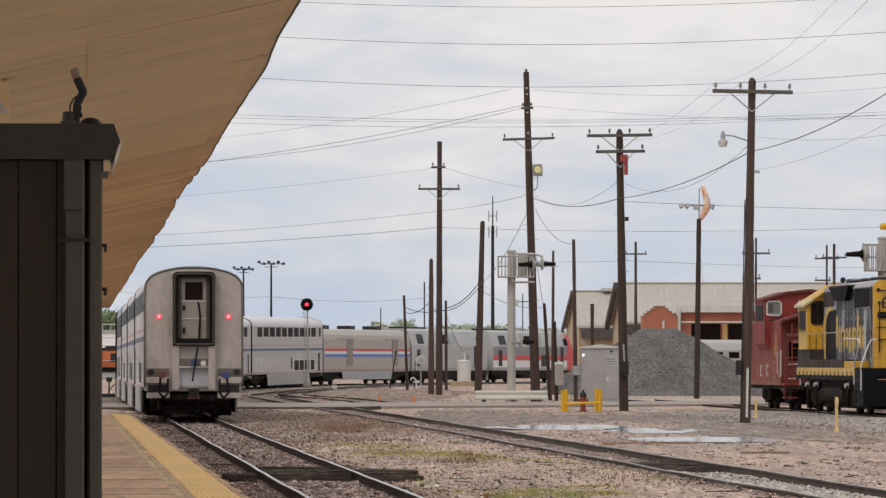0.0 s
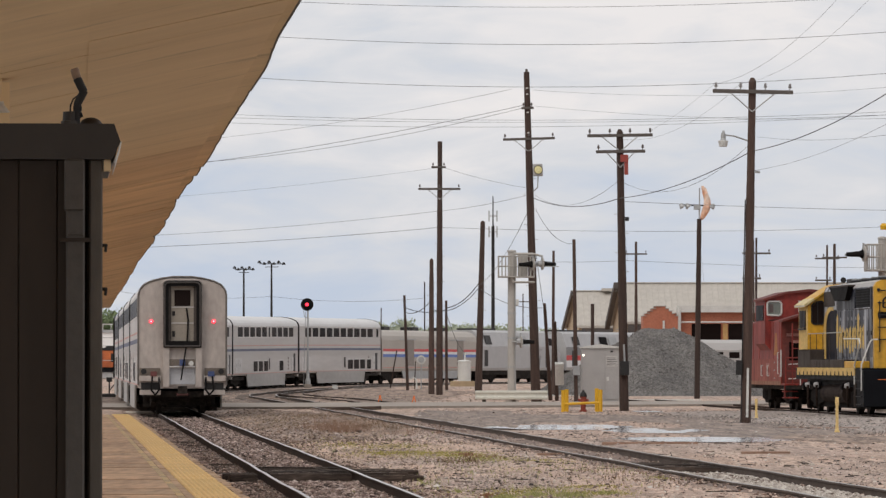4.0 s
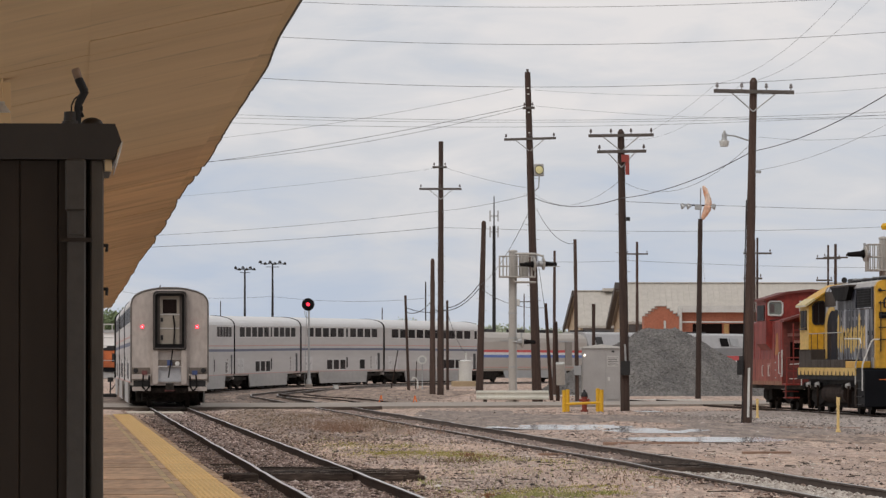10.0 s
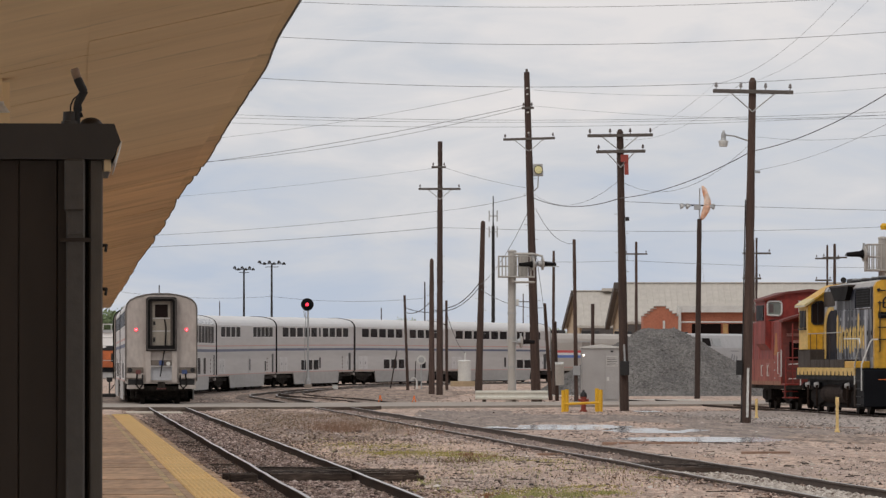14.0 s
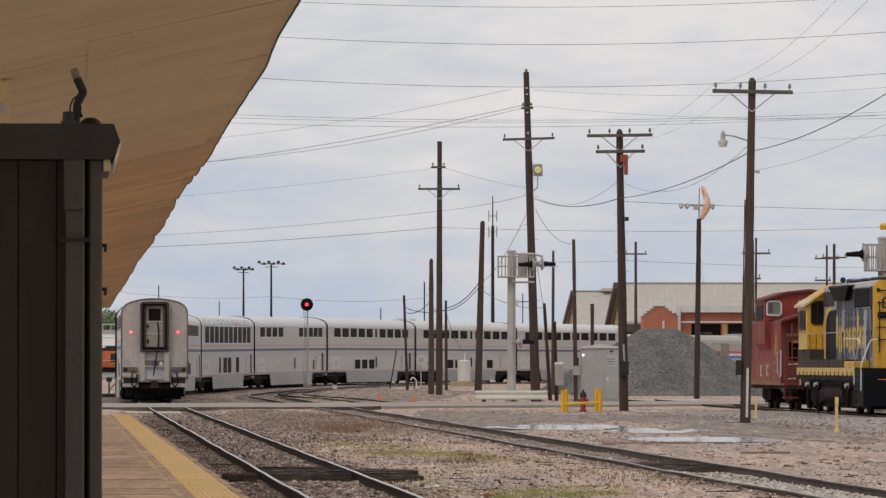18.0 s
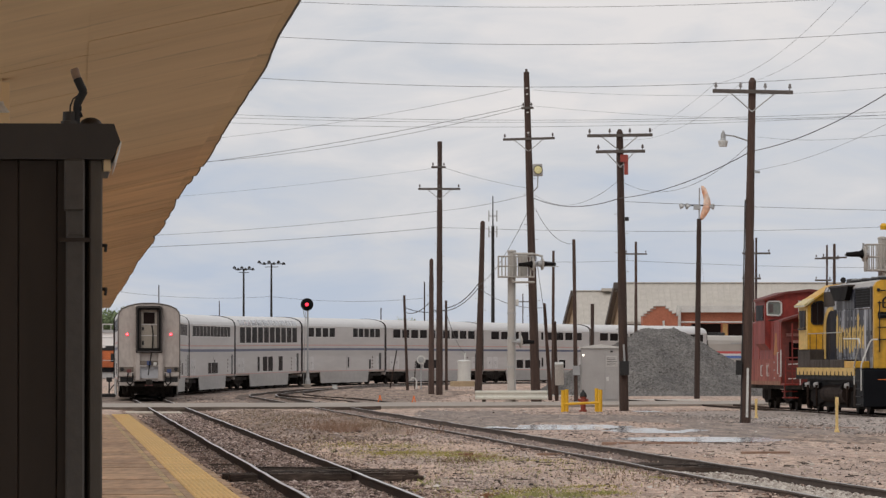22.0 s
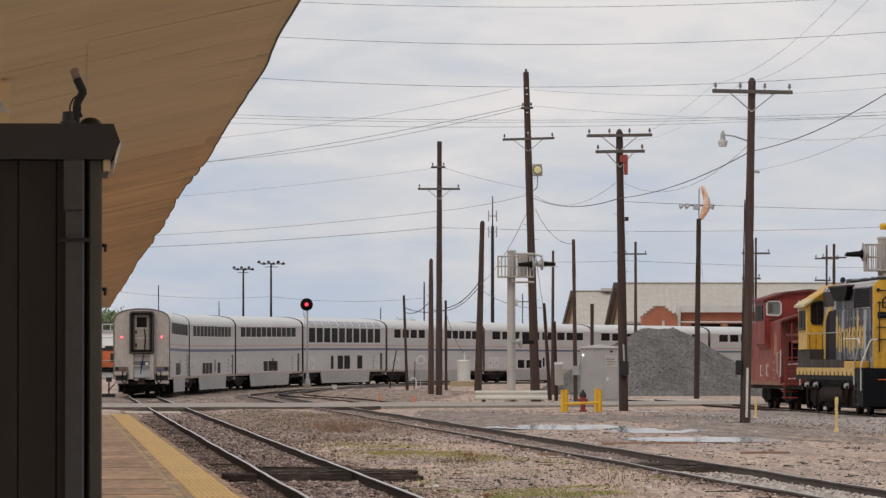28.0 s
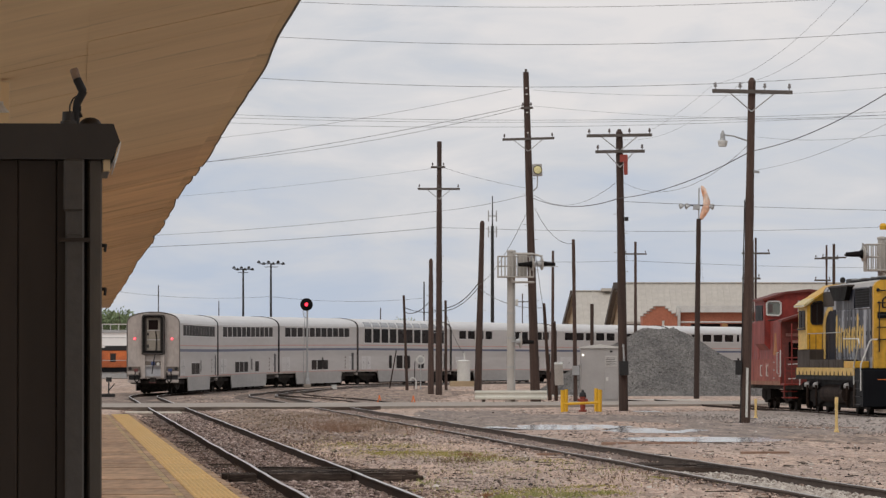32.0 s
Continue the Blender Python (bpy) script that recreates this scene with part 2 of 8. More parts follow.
# ---------------- builders ----------------
class Shape:
    """Collects faces for one mesh."""

    def __init__(self):
        self.v, self.f = [], []

    def box(self, x0, x1, y0, y1, z0, z1, m=None):
        i = len(self.v)
        c = [Vector((x, y, z)) for z in (z0, z1) for y in (y0, y1) for x in (x0, x1)]
        self.v += [m @ p for p in c] if m else c
        self.f += [tuple(i + k for k in q) for q in ((0, 2, 3, 1), (4, 5, 7, 6), (0, 1, 5, 4), (2, 6, 7, 3), (0, 4, 6, 2), (1, 3, 7, 5))]
        return self

    def tube(self, p0, p1, r0, r1=None, n=10):
        """A round bar from p0 to p1, tapering from r0 to r1."""
        r1 = r0 if r1 is None else r1
        p0, p1 = Vector(p0), Vector(p1)
        q = (p1 - p0).to_track_quat("Z", "Y")
        i = len(self.v)
        for p, r in ((p0, r0), (p1, r1)):
            self.v += [p + q @ Vector((r * math.cos(a), r * math.sin(a), 0)) for a in (2 * math.pi * k / n for k in range(n))]
        self.f += [(i + k, i + (k + 1) % n, i + n + (k + 1) % n, i + n + k) for k in range(n)]
        self.f += [tuple(i + k for k in reversed(range(n))), tuple(i + n + k for k in range(n))]
        return self

    def pipe(self, pts, r, n=6):
        for a, b in zip(pts, pts[1:]):
            self.tube(a, b, r, r, n)
        return self

    def lathe(self, prof, centre=(0, 0, 0), n=14, m=None):
        """Turned about z: prof is radius, height from the bottom to the top."""
        i, c = len(self.v), Vector(centre)
        for r, z in prof:
            ring = [c + Vector((r * math.cos(2 * math.pi * k / n), r * math.sin(2 * math.pi * k / n), z)) for k in range(n)]
            self.v += [m @ p for p in ring] if m else ring
        for j in range(len(prof) - 1):
            self.f += [(i + j * n + k, i + j * n + (k + 1) % n, i + (j + 1) * n + (k + 1) % n, i + (j + 1) * n + k) for k in range(n)]
        self.f += [tuple(i + k for k in reversed(range(n))), tuple(i + (len(prof) - 1) * n + k for k in range(n))]
        return self

    def prism(self, prof, y0, y1, axis="y"):
        """The outline prof (x, z), counterclockwise seen from -y, drawn out from y0 to y1; axis x: the outline is (y, z)."""
        i, n = len(self.v), len(prof)
        for y in (y0, y1):
            self.v += [Vector((a, y, b)) if axis == "y" else Vector((y, a, b)) for a, b in prof]
        self.f += [(i + k, i + (k + 1) % n, i + n + (k + 1) % n, i + n + k) for k in range(n)]
        self.f += [tuple(i + k for k in range(n))[::-1], tuple(i + n + k for k in range(n))]
        return self

    def sweep(self, rings):
        """Skins equal rings of points, end to end."""
        i, n = len(self.v), len(rings[0])
        for r in rings:
            self.v += [Vector(p) for p in r]
        for j in range(len(rings) - 1):
            a, b = i + j * n, i + (j + 1) * n
            self.f += [(a + k, a + (k + 1) % n, b + (k + 1) % n, b + k) for k in range(n)]
        self.f += [tuple(i + k for k in range(n))[::-1], tuple(i + (len(rings) - 1) * n + k for k in range(n))]
        return self

    def mesh(self, name, material, bevel=0.0, smooth=False):
        me = bpy.data.meshes.new(name)
        me.from_pydata([tuple(p) for p in self.v], [], self.f)
        bm = bmesh.new()
        bm.from_mesh(me)
        bmesh.ops.recalc_face_normals(bm, faces=bm.faces)
        if bevel:
            bmesh.ops.bevel(bm, geom=list(bm.edges), offset=bevel, segments=1, affect="EDGES")
        bm.to_mesh(me)
        bm.free()
        me.materials.append(material)
        if smooth:
            me.polygons.foreach_set("use_smooth", [True] * len(me.polygons))
        return me


def part(name, shape, material, parent=None, label="", bevel=0.0, smooth=False, m=None):
    """One mesh object, under parent if there is one; m is its pose there."""
    data = shape if isinstance(shape, bpy.types.Mesh) else shape.mesh(name, material, bevel, smooth)
    ob = new(name, data)
    ob.parent = parent
    if m:
        ob.matrix_basis = m
    return tagged(ob, label)


def thing(name, m, label, category, group="", kind=""):
    ob = new(name)
    ob.matrix_basis = m
    return tagged(ob, label, category, group, kind)


def ease(a, b, x):
    q = min(max((x - a) / (b - a), 0.0), 1.0)
    return q * q * (3 - 2 * q)


# ---------------- the plan: tracks and ground ----------------
X0, Y0, H0, S1, K = -8.127, 167.2, -0.0715, 111.0, 0.0029057
VX, VY = math.sin(H0), math.cos(H0)


def rise(y):
    """The yard climbs a little towards the far curve."""
    return 0.3 * ease(310, 390, y)


def track_point(s, off=0.0):
    """Place and heading on the main track, s metres along it, off metres to its right."""
    if s < S1:
        x, y, h = X0 + s * VX, Y0 + s * VY, H0
    else:
        h = H0 + (s - S1) * K
        x = X0 + S1 * VX + (math.cos(H0) - math.cos(h)) / K
        y = Y0 + S1 * VY + (math.sin(h) - math.sin(H0)) / K
    return x + off * math.cos(h), y - off * math.sin(h), h


def beside(a, d, z):
    """a metres to the right of the line through the tripod that runs along the platform, d metres along it."""
    return Vector((d * VX + a * VY, d * VY - a * VX, z))


def ground_z(x, y):
    z = -0.08 + rise(y)
    if y < 345:
        off = (x - X0) * VY - (y - Y0) * VX - 0.5 * K * max(y - 278, 0.0) ** 2
        side = off - 6.75 + 0.9 * ease(266, 356, y)
        z -= 0.1 * (1 - ease(1.1, 2.6, abs(off))) * (1 - ease(320, 345, y)) + 0.075 * ease(-0.9, 0.0, side) * (1 - ease(1.0, 2.2, side)) * (1 - ease(320, 345, y))
        if y > 240:
            z -= 0.075 * ease(240, 246, y) * (1 - ease(0.9, 1.8, abs(side))) * (1 - ease(320, 345, y))
    if y < 420:
        z += 0.025 * noise.noise((x * 0.35, y * 0.12, 3)) + 0.012 * noise.noise((x * 1.7, y * 0.6, 8))
    return z


def steps(*spans):
    out = []
    for a, b, d in spans:
        n = max(int(round((b - a) / d)), 1)
        out += [a + (b - a) * k / n for k in range(n)]
    return out + [spans[-1][1]]


gx = steps((-2500, -200, 300), (-200, -40, 12), (-40, -16, 2), (-16, 30, 0.5), (30, 60, 3), (60, 200, 14), (200, 2500, 300))
gy = steps((-300, 30, 30), (30, 60, 4), (60, 150, 0.6), (150, 260, 1.5), (260, 420, 4), (420, 800, 40), (800, 4500, 400))
gv = [(x, y, ground_z(x, y)) for y in gy for x in gx]
W = len(gx)
gf = [(j * W + i, j * W + i + 1, (j + 1) * W + i + 1, (j + 1) * W + i) for j in range(len(gy) - 1) for i in range(W - 1)]
gm = bpy.data.meshes.new("ground")
gm.from_pydata(gv, [], gf)


def ground_material():
    m = mat("gravel_and_dirt", (0.36, 0.27, 0.21), 0.95, scale=0.5, fine=9, bump=0.5, dirt=0.2)
    n, l = m.node_tree.nodes, m.node_tree.links
    b = n["Principled BSDF"]
    co = n.new("ShaderNodeTexCoord")
    mp = n.new("ShaderNodeMapping")
    mp.inputs["Scale"].default_value = (1.0, 0.35, 1.0)
    l.new(co.outputs["Object"], mp.inputs["Vector"])

    def tex(scale, detail, lo, hi, rough=0.6):
        q = n.new("ShaderNodeTexNoise")
        q.inputs["Scale"].default_value, q.inputs["Detail"].default_value, q.inputs["Roughness"].default_value = scale, detail, rough
        l.new(mp.outputs[0], q.inputs["Vector"])
        r = n.new("ShaderNodeMapRange")
        r.inputs["From Min"].default_value, r.inputs["From Max"].default_value = lo, hi
        l.new(q.outputs["Fac"], r.inputs["Value"])
        return r.outputs[0]

    def blend(a, b2, fac):
        x = n.new("ShaderNodeMix")
        x.data_type = "RGBA"
        for sock, val in ((x.inputs[6], a), (x.inputs[7], b2)):
            if isinstance(val, tuple):
                sock.default_value = (*val, 1)
            else:
                l.new(val, sock)
        l.new(fac, x.inputs[0])
        return x.outputs[2]

    base = blend((0.5, 0.352, 0.268), (0.39, 0.3, 0.253), tex(0.16, 5, 0.4, 0.6))
    base = blend(base, (0.45, 0.345, 0.27), tex(0.35, 6, 0.52, 0.68))
    base = blend(base, (0.17, 0.125, 0.095), tex(0.6, 8, 0.56, 0.72, 0.7))
    mp.inputs["Scale"].default_value = (1.0, 0.3, 1.0)
    long = n.new("ShaderNodeMapping")
    long.inputs["Scale"].default_value = (1.0, 0.1, 1.0)
    l.new(co.outputs["Object"], long.inputs["Vector"])
    for sc, lo, hi, c in ((1.5, 0.52, 0.74, (0.15, 0.105, 0.08)), (2.6, 0.55, 0.75, (0.55, 0.45, 0.37))):
        q = n.new("ShaderNodeTexNoise")
        q.inputs["Scale"].default_value, q.inputs["Detail"].default_value, q.inputs["Roughness"].default_value = sc, 7, 0.68
        l.new(long.outputs[0], q.inputs["Vector"])
        rg = n.new("ShaderNodeMapRange")
        rg.inputs["From Min"].default_value, rg.inputs["From Max"].default_value = lo, hi
        rg.inputs["To Max"].default_value = 0.75
        l.new(q.outputs["Fac"], rg.inputs["Value"])
        base = blend(base, c, rg.outputs[0])
    speck = n.new("ShaderNodeMapping")
    speck.inputs["Scale"].default_value = (1.0, 0.06, 1.0)
    l.new(co.outputs["Object"], speck.inputs["Vector"])
    for sc, lo, hi, c, most in ((4.5, 0.54, 0.7, (0.11, 0.08, 0.062), 0.7), (6.5, 0.56, 0.72, (0.56, 0.45, 0.36), 0.6), (0.8, 0.5, 0.68, (0.24, 0.175, 0.135), 0.4)):
        q = n.new("ShaderNodeTexNoise")
        q.inputs["Scale"].default_value, q.inputs["Detail"].default_value, q.inputs["Roughness"].default_value = sc, 5, 0.6
        l.new(speck.outputs[0], q.inputs["Vector"])
        rg = n.new("ShaderNodeMapRange")
        rg.inputs["From Min"].default_value, rg.inputs["From Max"].default_value = lo, hi
        rg.inputs["To Max"].default_value = most
        l.new(q.outputs["Fac"], rg.inputs["Value"])
        base = blend(base, c, rg.outputs[0])
    broad = n.new("ShaderNodeMapping")
    broad.inputs["Scale"].default_value = (1.0, 0.03, 1.0)
    l.new(co.outputs["Object"], broad.inputs["Vector"])
    q = n.new("ShaderNodeTexNoise")
    q.inputs["Scale"].default_value, q.inputs["Detail"].default_value, q.inputs["Roughness"].default_value = 0.9, 8, 0.7
    l.new(broad.outputs[0], q.inputs["Vector"])
    rg = n.new("ShaderNodeMapRange")
    rg.inputs["From Min"].default_value, rg.inputs["From Max"].default_value, rg.inputs["To Max"].default_value = 0.5, 0.66, 0.42
    l.new(q.outputs["Fac"], rg.inputs["Value"])
    base = blend(base, (0.17, 0.115, 0.085), rg.outputs[0])
    v = n.new("ShaderNodeTexVoronoi")
    v.inputs["Scale"].default_value = 11
    mp2 = n.new("ShaderNodeMapping")
    mp2.inputs["Scale"].default_value = (1.0, 0.5, 1.0)
    l.new(co.outputs["Object"], mp2.inputs["Vector"])
    l.new(mp2.outputs[0], v.inputs["Vector"])
    hsv = n.new("ShaderNodeHueSaturation")
    sv = n.new("ShaderNodeSeparateColor")
    l.new(v.outputs["Color"], sv.inputs[0])
    r = n.new("ShaderNodeMapRange")
    r.inputs["To Min"].default_value, r.inputs["To Max"].default_value = 0.6, 1.4
    l.new(sv.outputs[0], r.inputs["Value"])
    l.new(r.outputs[0], hsv.inputs["Value"])
    l.new(base, hsv.inputs["Color"])
    l.new(hsv.outputs[0], b.inputs["Base Color"])
    return m


M_GROUND = ground_material()
gm.materials.append(M_GROUND)
tagged(new("ground", gm), "tan and pinkish gravel and dirt yard with stains and thin weeds", "ground", kind="structure")

RAIL_PROF = ((-0.07, -0.18), (0.07, -0.18), (0.07, -0.168), (0.016, -0.145), (0.016, -0.045), (0.037, -0.03), (0.037, -0.004), (-0.037, -0.004), (-0.037, -0.03), (-0.016, -0.045), (-0.016, -0.145), (-0.07, -0.168))
HEAD_PROF = ((-0.029, -0.004), (0.029, -0.004), (0.025, 0.0), (-0.025, 0.0))


def railway(name, label, spans, offs, wobble):
    """A track of two rails along the main line's curve; offs(s) is its offset to the right."""
    tr = tagged(new(name), label, "railway track", kind="structure")
    for side in (-0.7525, 0.7525):
        rail_rings, head_rings = [], []
        s = spans[0]
        while s <= spans[1]:
            x, y, h = track_point(s, offs(s) + side)
            x += wobble * (noise.noise((s * 0.11, side, 1)) + 0.6 * noise.noise((s * 0.33, side, 4)))
            z = rise(y) + wobble * (noise.noise((s * 0.14, side, 7)) + 0.5 * noise.noise((s * 0.4, side, 2)))
            for prof, rings in ((RAIL_PROF, rail_rings), (HEAD_PROF, head_rings)):
                rings.append([(x + px * math.cos(h), y - px * math.sin(h), z + pz) for px, pz in prof])
            s += 1.5
        r = part("rail", Shape().sweep(rail_rings), M_RAIL if name != "second_track" else M_RAIL2, tr)
        part("rail_head", Shape().sweep(head_rings), {"main_track": M_RAIL_TOP, "second_track": M_RAIL_DULL}.get(name, M_RAIL2), r, "bright worn running surface")
    return tr


main_track = railway("main_track", "worn railway track of rusty rails sunk in gravel", (-125, 470), lambda s: 0.0, 0.016)
second_track = railway("second_track", "little-used railway track half buried in dirt", (-125, 400), lambda s: 6.75 - 0.9 * ease(100, 190, s), 0.02)
railway("siding_track", "siding track branching off beyond the paved crossing", (62, 190), lambda s: 10.2 - 4.3 * ease(85, 190, s), 0.02)
railway("storage_track", "storage track under the parked locomotive", (-40, 90), lambda s: 24.37, 0.01)

# the paved crossing
road = tagged(new("road"), "pale concrete service road across the yard", "road", kind="structure")
rs = Shape()
rs.prism([(-16.5, 209.5), (-4.0, 212.5), (6.0, 221), (22, 236), (60, 262), (60, 282), (22, 254), (4.0, 240), (-4.0, 236), (-16.5, 230)], 0.0, 1.0)
rs.v = [Vector((p.x, p.z, -0.16 if p.y < 0.5 else 0.012)) for p in rs.v]
part("slab", rs, M_CONCRETE, road)
# shadow line below the slab's near edge, built as dark edging
ks = Shape()
ks.prism([(-16.5, 209.1), (-3.6, 212.1), (-3.6, 212.45), (-16.5, 209.45)], 0, 1)
ks.v = [Vector((p.x, p.z, -0.18 if p.y < 0.5 else 0.0)) for p in ks.v]
part("edge_timber", ks, M_TIE, road, "dark edging strip for the shadow line under the slab")

# ---------------- station: platform, canopy, shelter ----------------
PZ = 0.18
platform = tagged(new("platform"), "low brick-paved station platform with a yellow warning strip", "platform", kind="structure")


PLATFORM_SLANT = -0.0022


def strip(a0, a1, d0, d1, z0, z1):
    """A slab from a0 to a1 across and d0 to d1 along the platform, whose edge closes in slowly on the tripod's line."""
    s = Shape()
    i = [beside(a + PLATFORM_SLANT * (d - 64), d, z) for z in (z0, z1) for d in (d0, d1) for a in (a0, a1)]
    s.v = i
    s.f = [(0, 2, 3, 1), (4, 5, 7, 6), (0, 1, 5, 4), (2, 6, 7, 3), (0, 4, 6, 2), (1, 3, 7, 5)]
    return s


part("slab", strip(-9, 2.06, -12, 44, -0.3, PZ - 0.004), M_CONCRETE, platform)
part("bedding", strip(-9, 2.02, 44, 163, -0.3, PZ - 0.03), M_JOINT, platform, "dark sand bed under the pavers")


canopy = tagged(new("canopy"), "tan butterfly platform canopy with weathered underside panels and a ragged metal edge", "canopy", kind="structure")
CE, CV, CZ, CS = 1.25, -0.42, 3.68, 0.22


def canopy_panel(a0, a1, d0, d1, lift):
    s = Shape()
    za = lambda a: CZ - CS * ((CE - a) if a >= CV else (CE - 2 * CV + a))
    s.v = [beside(a, d, za(a) + up + lift) for up in (0.0, 0.05) for d in (d0, d1) for a in (a0, a1)]
    s.f = [(0, 2, 3, 1), (4, 5, 7, 6), (0, 1, 5, 4), (2, 6, 7, 3), (0, 4, 6, 2), (1, 3, 7, 5)]
    return s


rnd = random.Random(5)
d = -8.0
while d < 172:
    w = rnd.choice((1.2, 2.4, 3.6, 3.6))
    gap = rnd.choice((0.004, 0.006, 0.012, 0.02))
    for a0, a1 in ((CV, 0.08), (0.0803, CE - 0.12)):
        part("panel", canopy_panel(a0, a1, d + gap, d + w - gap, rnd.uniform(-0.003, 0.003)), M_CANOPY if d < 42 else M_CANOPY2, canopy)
    part("panel", canopy_panel(CV - 1.7, CV - 0.004, d + 0.004, d + w - 0.004, rnd.uniform(-0.006, 0.006)), M_CANOPY, canopy)
    d += w
deck = Shape()
za = lambda a: CZ - CS * ((CE - a) if a >= CV else (CE - 2 * CV + a)) + 0.06
deck.v = [beside(a, dd, za(a) + u) for u in (0, 0.05) for dd in (-8, 172) for a in (CV - 1.7, CV, CE - 0.13)]
deck.f = [(0, 1, 4, 3), (1, 2, 5, 4), (6, 9, 10, 7), (7, 10, 11, 8), (0, 6, 7, 1), (1, 7, 8, 2), (3, 4, 10, 9), (4, 5, 11, 10), (0, 3, 9, 6), (2, 8, 11, 5)]
part("roof_deck", deck, M_DRIP, canopy, "dark roof deck")
# the bent sheet-metal lip, length by length, each a little out of line with the next
d, last = -8.0, 0.0
while d < 172:
    w = rnd.choice((7.3, 9.7) if d > 84 else (3.4, 4.85, 5.6) if d > 60 else (2.3, 2.42, 4.85) if d > 36 else (4.85, 5.0))
    amp = 0.008 + 0.027 * ease(40, 56, d)
    a_in, a_out, bulge = last + rnd.uniform(-amp, 0.5 * amp), rnd.uniform(-amp, amp), rnd.uniform(-0.2, 1.0) * amp
    lip, drip = [], []
    for k in range(9):
        q = k / 8
        dd = d + w * q
        aa = CE - 0.055 * (1 - ease(29.5, 34, dd)) + a_in + (a_out - a_in) * q + bulge * math.sin(math.pi * q) + 0.25 * amp * noise.noise((dd * 2.3, 2, 3))
        zz = CZ - CS * (CE - aa)
        lip.append([beside(CE - 0.14, dd, CZ - CS * 0.14 + 0.008), beside(aa - 0.004, dd, zz - 0.003), beside(aa - 0.004, dd, zz + 0.04), beside(CE - 0.14, dd, CZ - CS * 0.14 + 0.03)])
        drip.append([beside(aa + x, dd, zz + z) for x, z in ((-0.012, -0.006), (0.0, -0.008), (0.01, 0.055), (-0.012, 0.055))])
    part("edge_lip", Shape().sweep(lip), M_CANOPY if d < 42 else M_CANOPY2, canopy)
    part("drip_edge", Shape().sweep(drip), M_DRIP, canopy)
    part("joint_clip", Shape().tube(drip[-1][0] - Vector((0.01, 0, 0)), drip[-1][2], 0.008, n=6), M_DRIP, canopy)
    last = a_out
    d += w
for dd in (28.6, 45, 62, 79, 96, 113, 130, 147, 164):
    part("column", Shape().box(-0.11, 0.11, -0.11, 0.11, 0, 3.3 - PZ), M_CANOPY, canopy, m=Matrix.Translation(beside(-0.46, dd, PZ)) @ pose(0, 0, 0, 0, 0, 4.1))

# ---------------- platform shelter beside the tripod ----------------
M_BROWN.node_tree.nodes["Principled BSDF"].inputs["Specular IOR Level"].default_value = 0.26
shelter = thing("platform_shelter", pose(-1.056, 16.0, PZ, 0, 0, 4.1), "dark brown metal-clad platform shelter with a boxed eave and a downpipe", "shelter")
SH = 2.383 - PZ
M_EAVE = mat("brown_eave_sheet", (0.028, 0.021, 0.0155), 0.5, scale=2, fine=12, dirt=0.12, bump=0.03)
M_POST = mat("brown_corner_paint", (0.085, 0.07, 0.054), 0.5, dirt=0.12, stretch=(1, 1, 0.3))
part("wall", Shape().box(-2.2, -0.012, 0.03, 1.6, 0, SH), M_BROWN, shelter)
for x0, x1 in ((-0.047, 0.0), (-0.138, -0.064), (-0.257, -0.1395), (-0.403, -0.2585), (-0.553, -0.4045), (-0.703, -0.5545), (-0.95, -0.7045)):
    part("siding_panel", Shape().box(x0, x1, 0.0, 0.05, 0, SH), M_BROWN, shelter, bevel=0.003)
part("corner_post", Shape().box(-0.040, 0.001, -0.016, 0.03, 0, SH), M_POST, shelter, bevel=0.004)
eave = Shape().prism([(-2.3, 0.0), (0.03, 0.0), (0.056, 0.055), (0.036, 0.11), (-2.3, 0.11)], -0.05, 0.02)
eave.prism([(-2.3, 0.002), (0.028, 0.002), (0.05, 0.055), (0.03, 0.108), (-2.3, 0.108)], 0.02, 1.65)
part("eave", eave, M_EAVE, shelter, m=pose(0, 0, SH))
# the highlight along the eave's bevel, built as a white strip
part("eave_end", Shape().prism([(0.036, -0.01), (0.040, -0.01), (0.060, 0.055), (0.056, 0.055)], -0.052, 1.0), M_WHITE, shelter, "white strip for the highlight on the eave's bevel", m=pose(0, 0, SH))
part("eave_bracket", Shape().box(0.004, 0.026, -0.03, 0.03, -0.036, 0.0), M_CANOPY, shelter, "tan bracket under the eave", m=pose(0, 0, SH), bevel=0.002)
dp = Shape().box(-0.118, -0.054, -0.06, 0.0, SH - 0.16, SH)
dp.box(-0.112, -0.054, -0.05, 0.0, SH - 0.24, SH - 0.15)
dp.box(-0.112, -0.054, -0.055, 0.0, 0.0, SH - 0.23)
part("downpipe", dp, mat("downpipe_brown", (0.06, 0.052, 0.044), 0.5, dirt=0.1), shelter, bevel=0.006)
part("pipe_strap", Shape().box(-0.13, -0.035, -0.06, 0.01, SH - 0.255, SH - 0.243), M_BROWN, shelter)
for z in (0.265, 0.40):
    part("hook", Shape().tube((0.0, 0.02, SH - z), (0.012, 0.0, SH - z), 0.006, n=6).tube((0.012, 0, SH - z), (0.01, 0, SH - z - 0.02), 0.005, n=6), M_DARKMETAL, shelter)

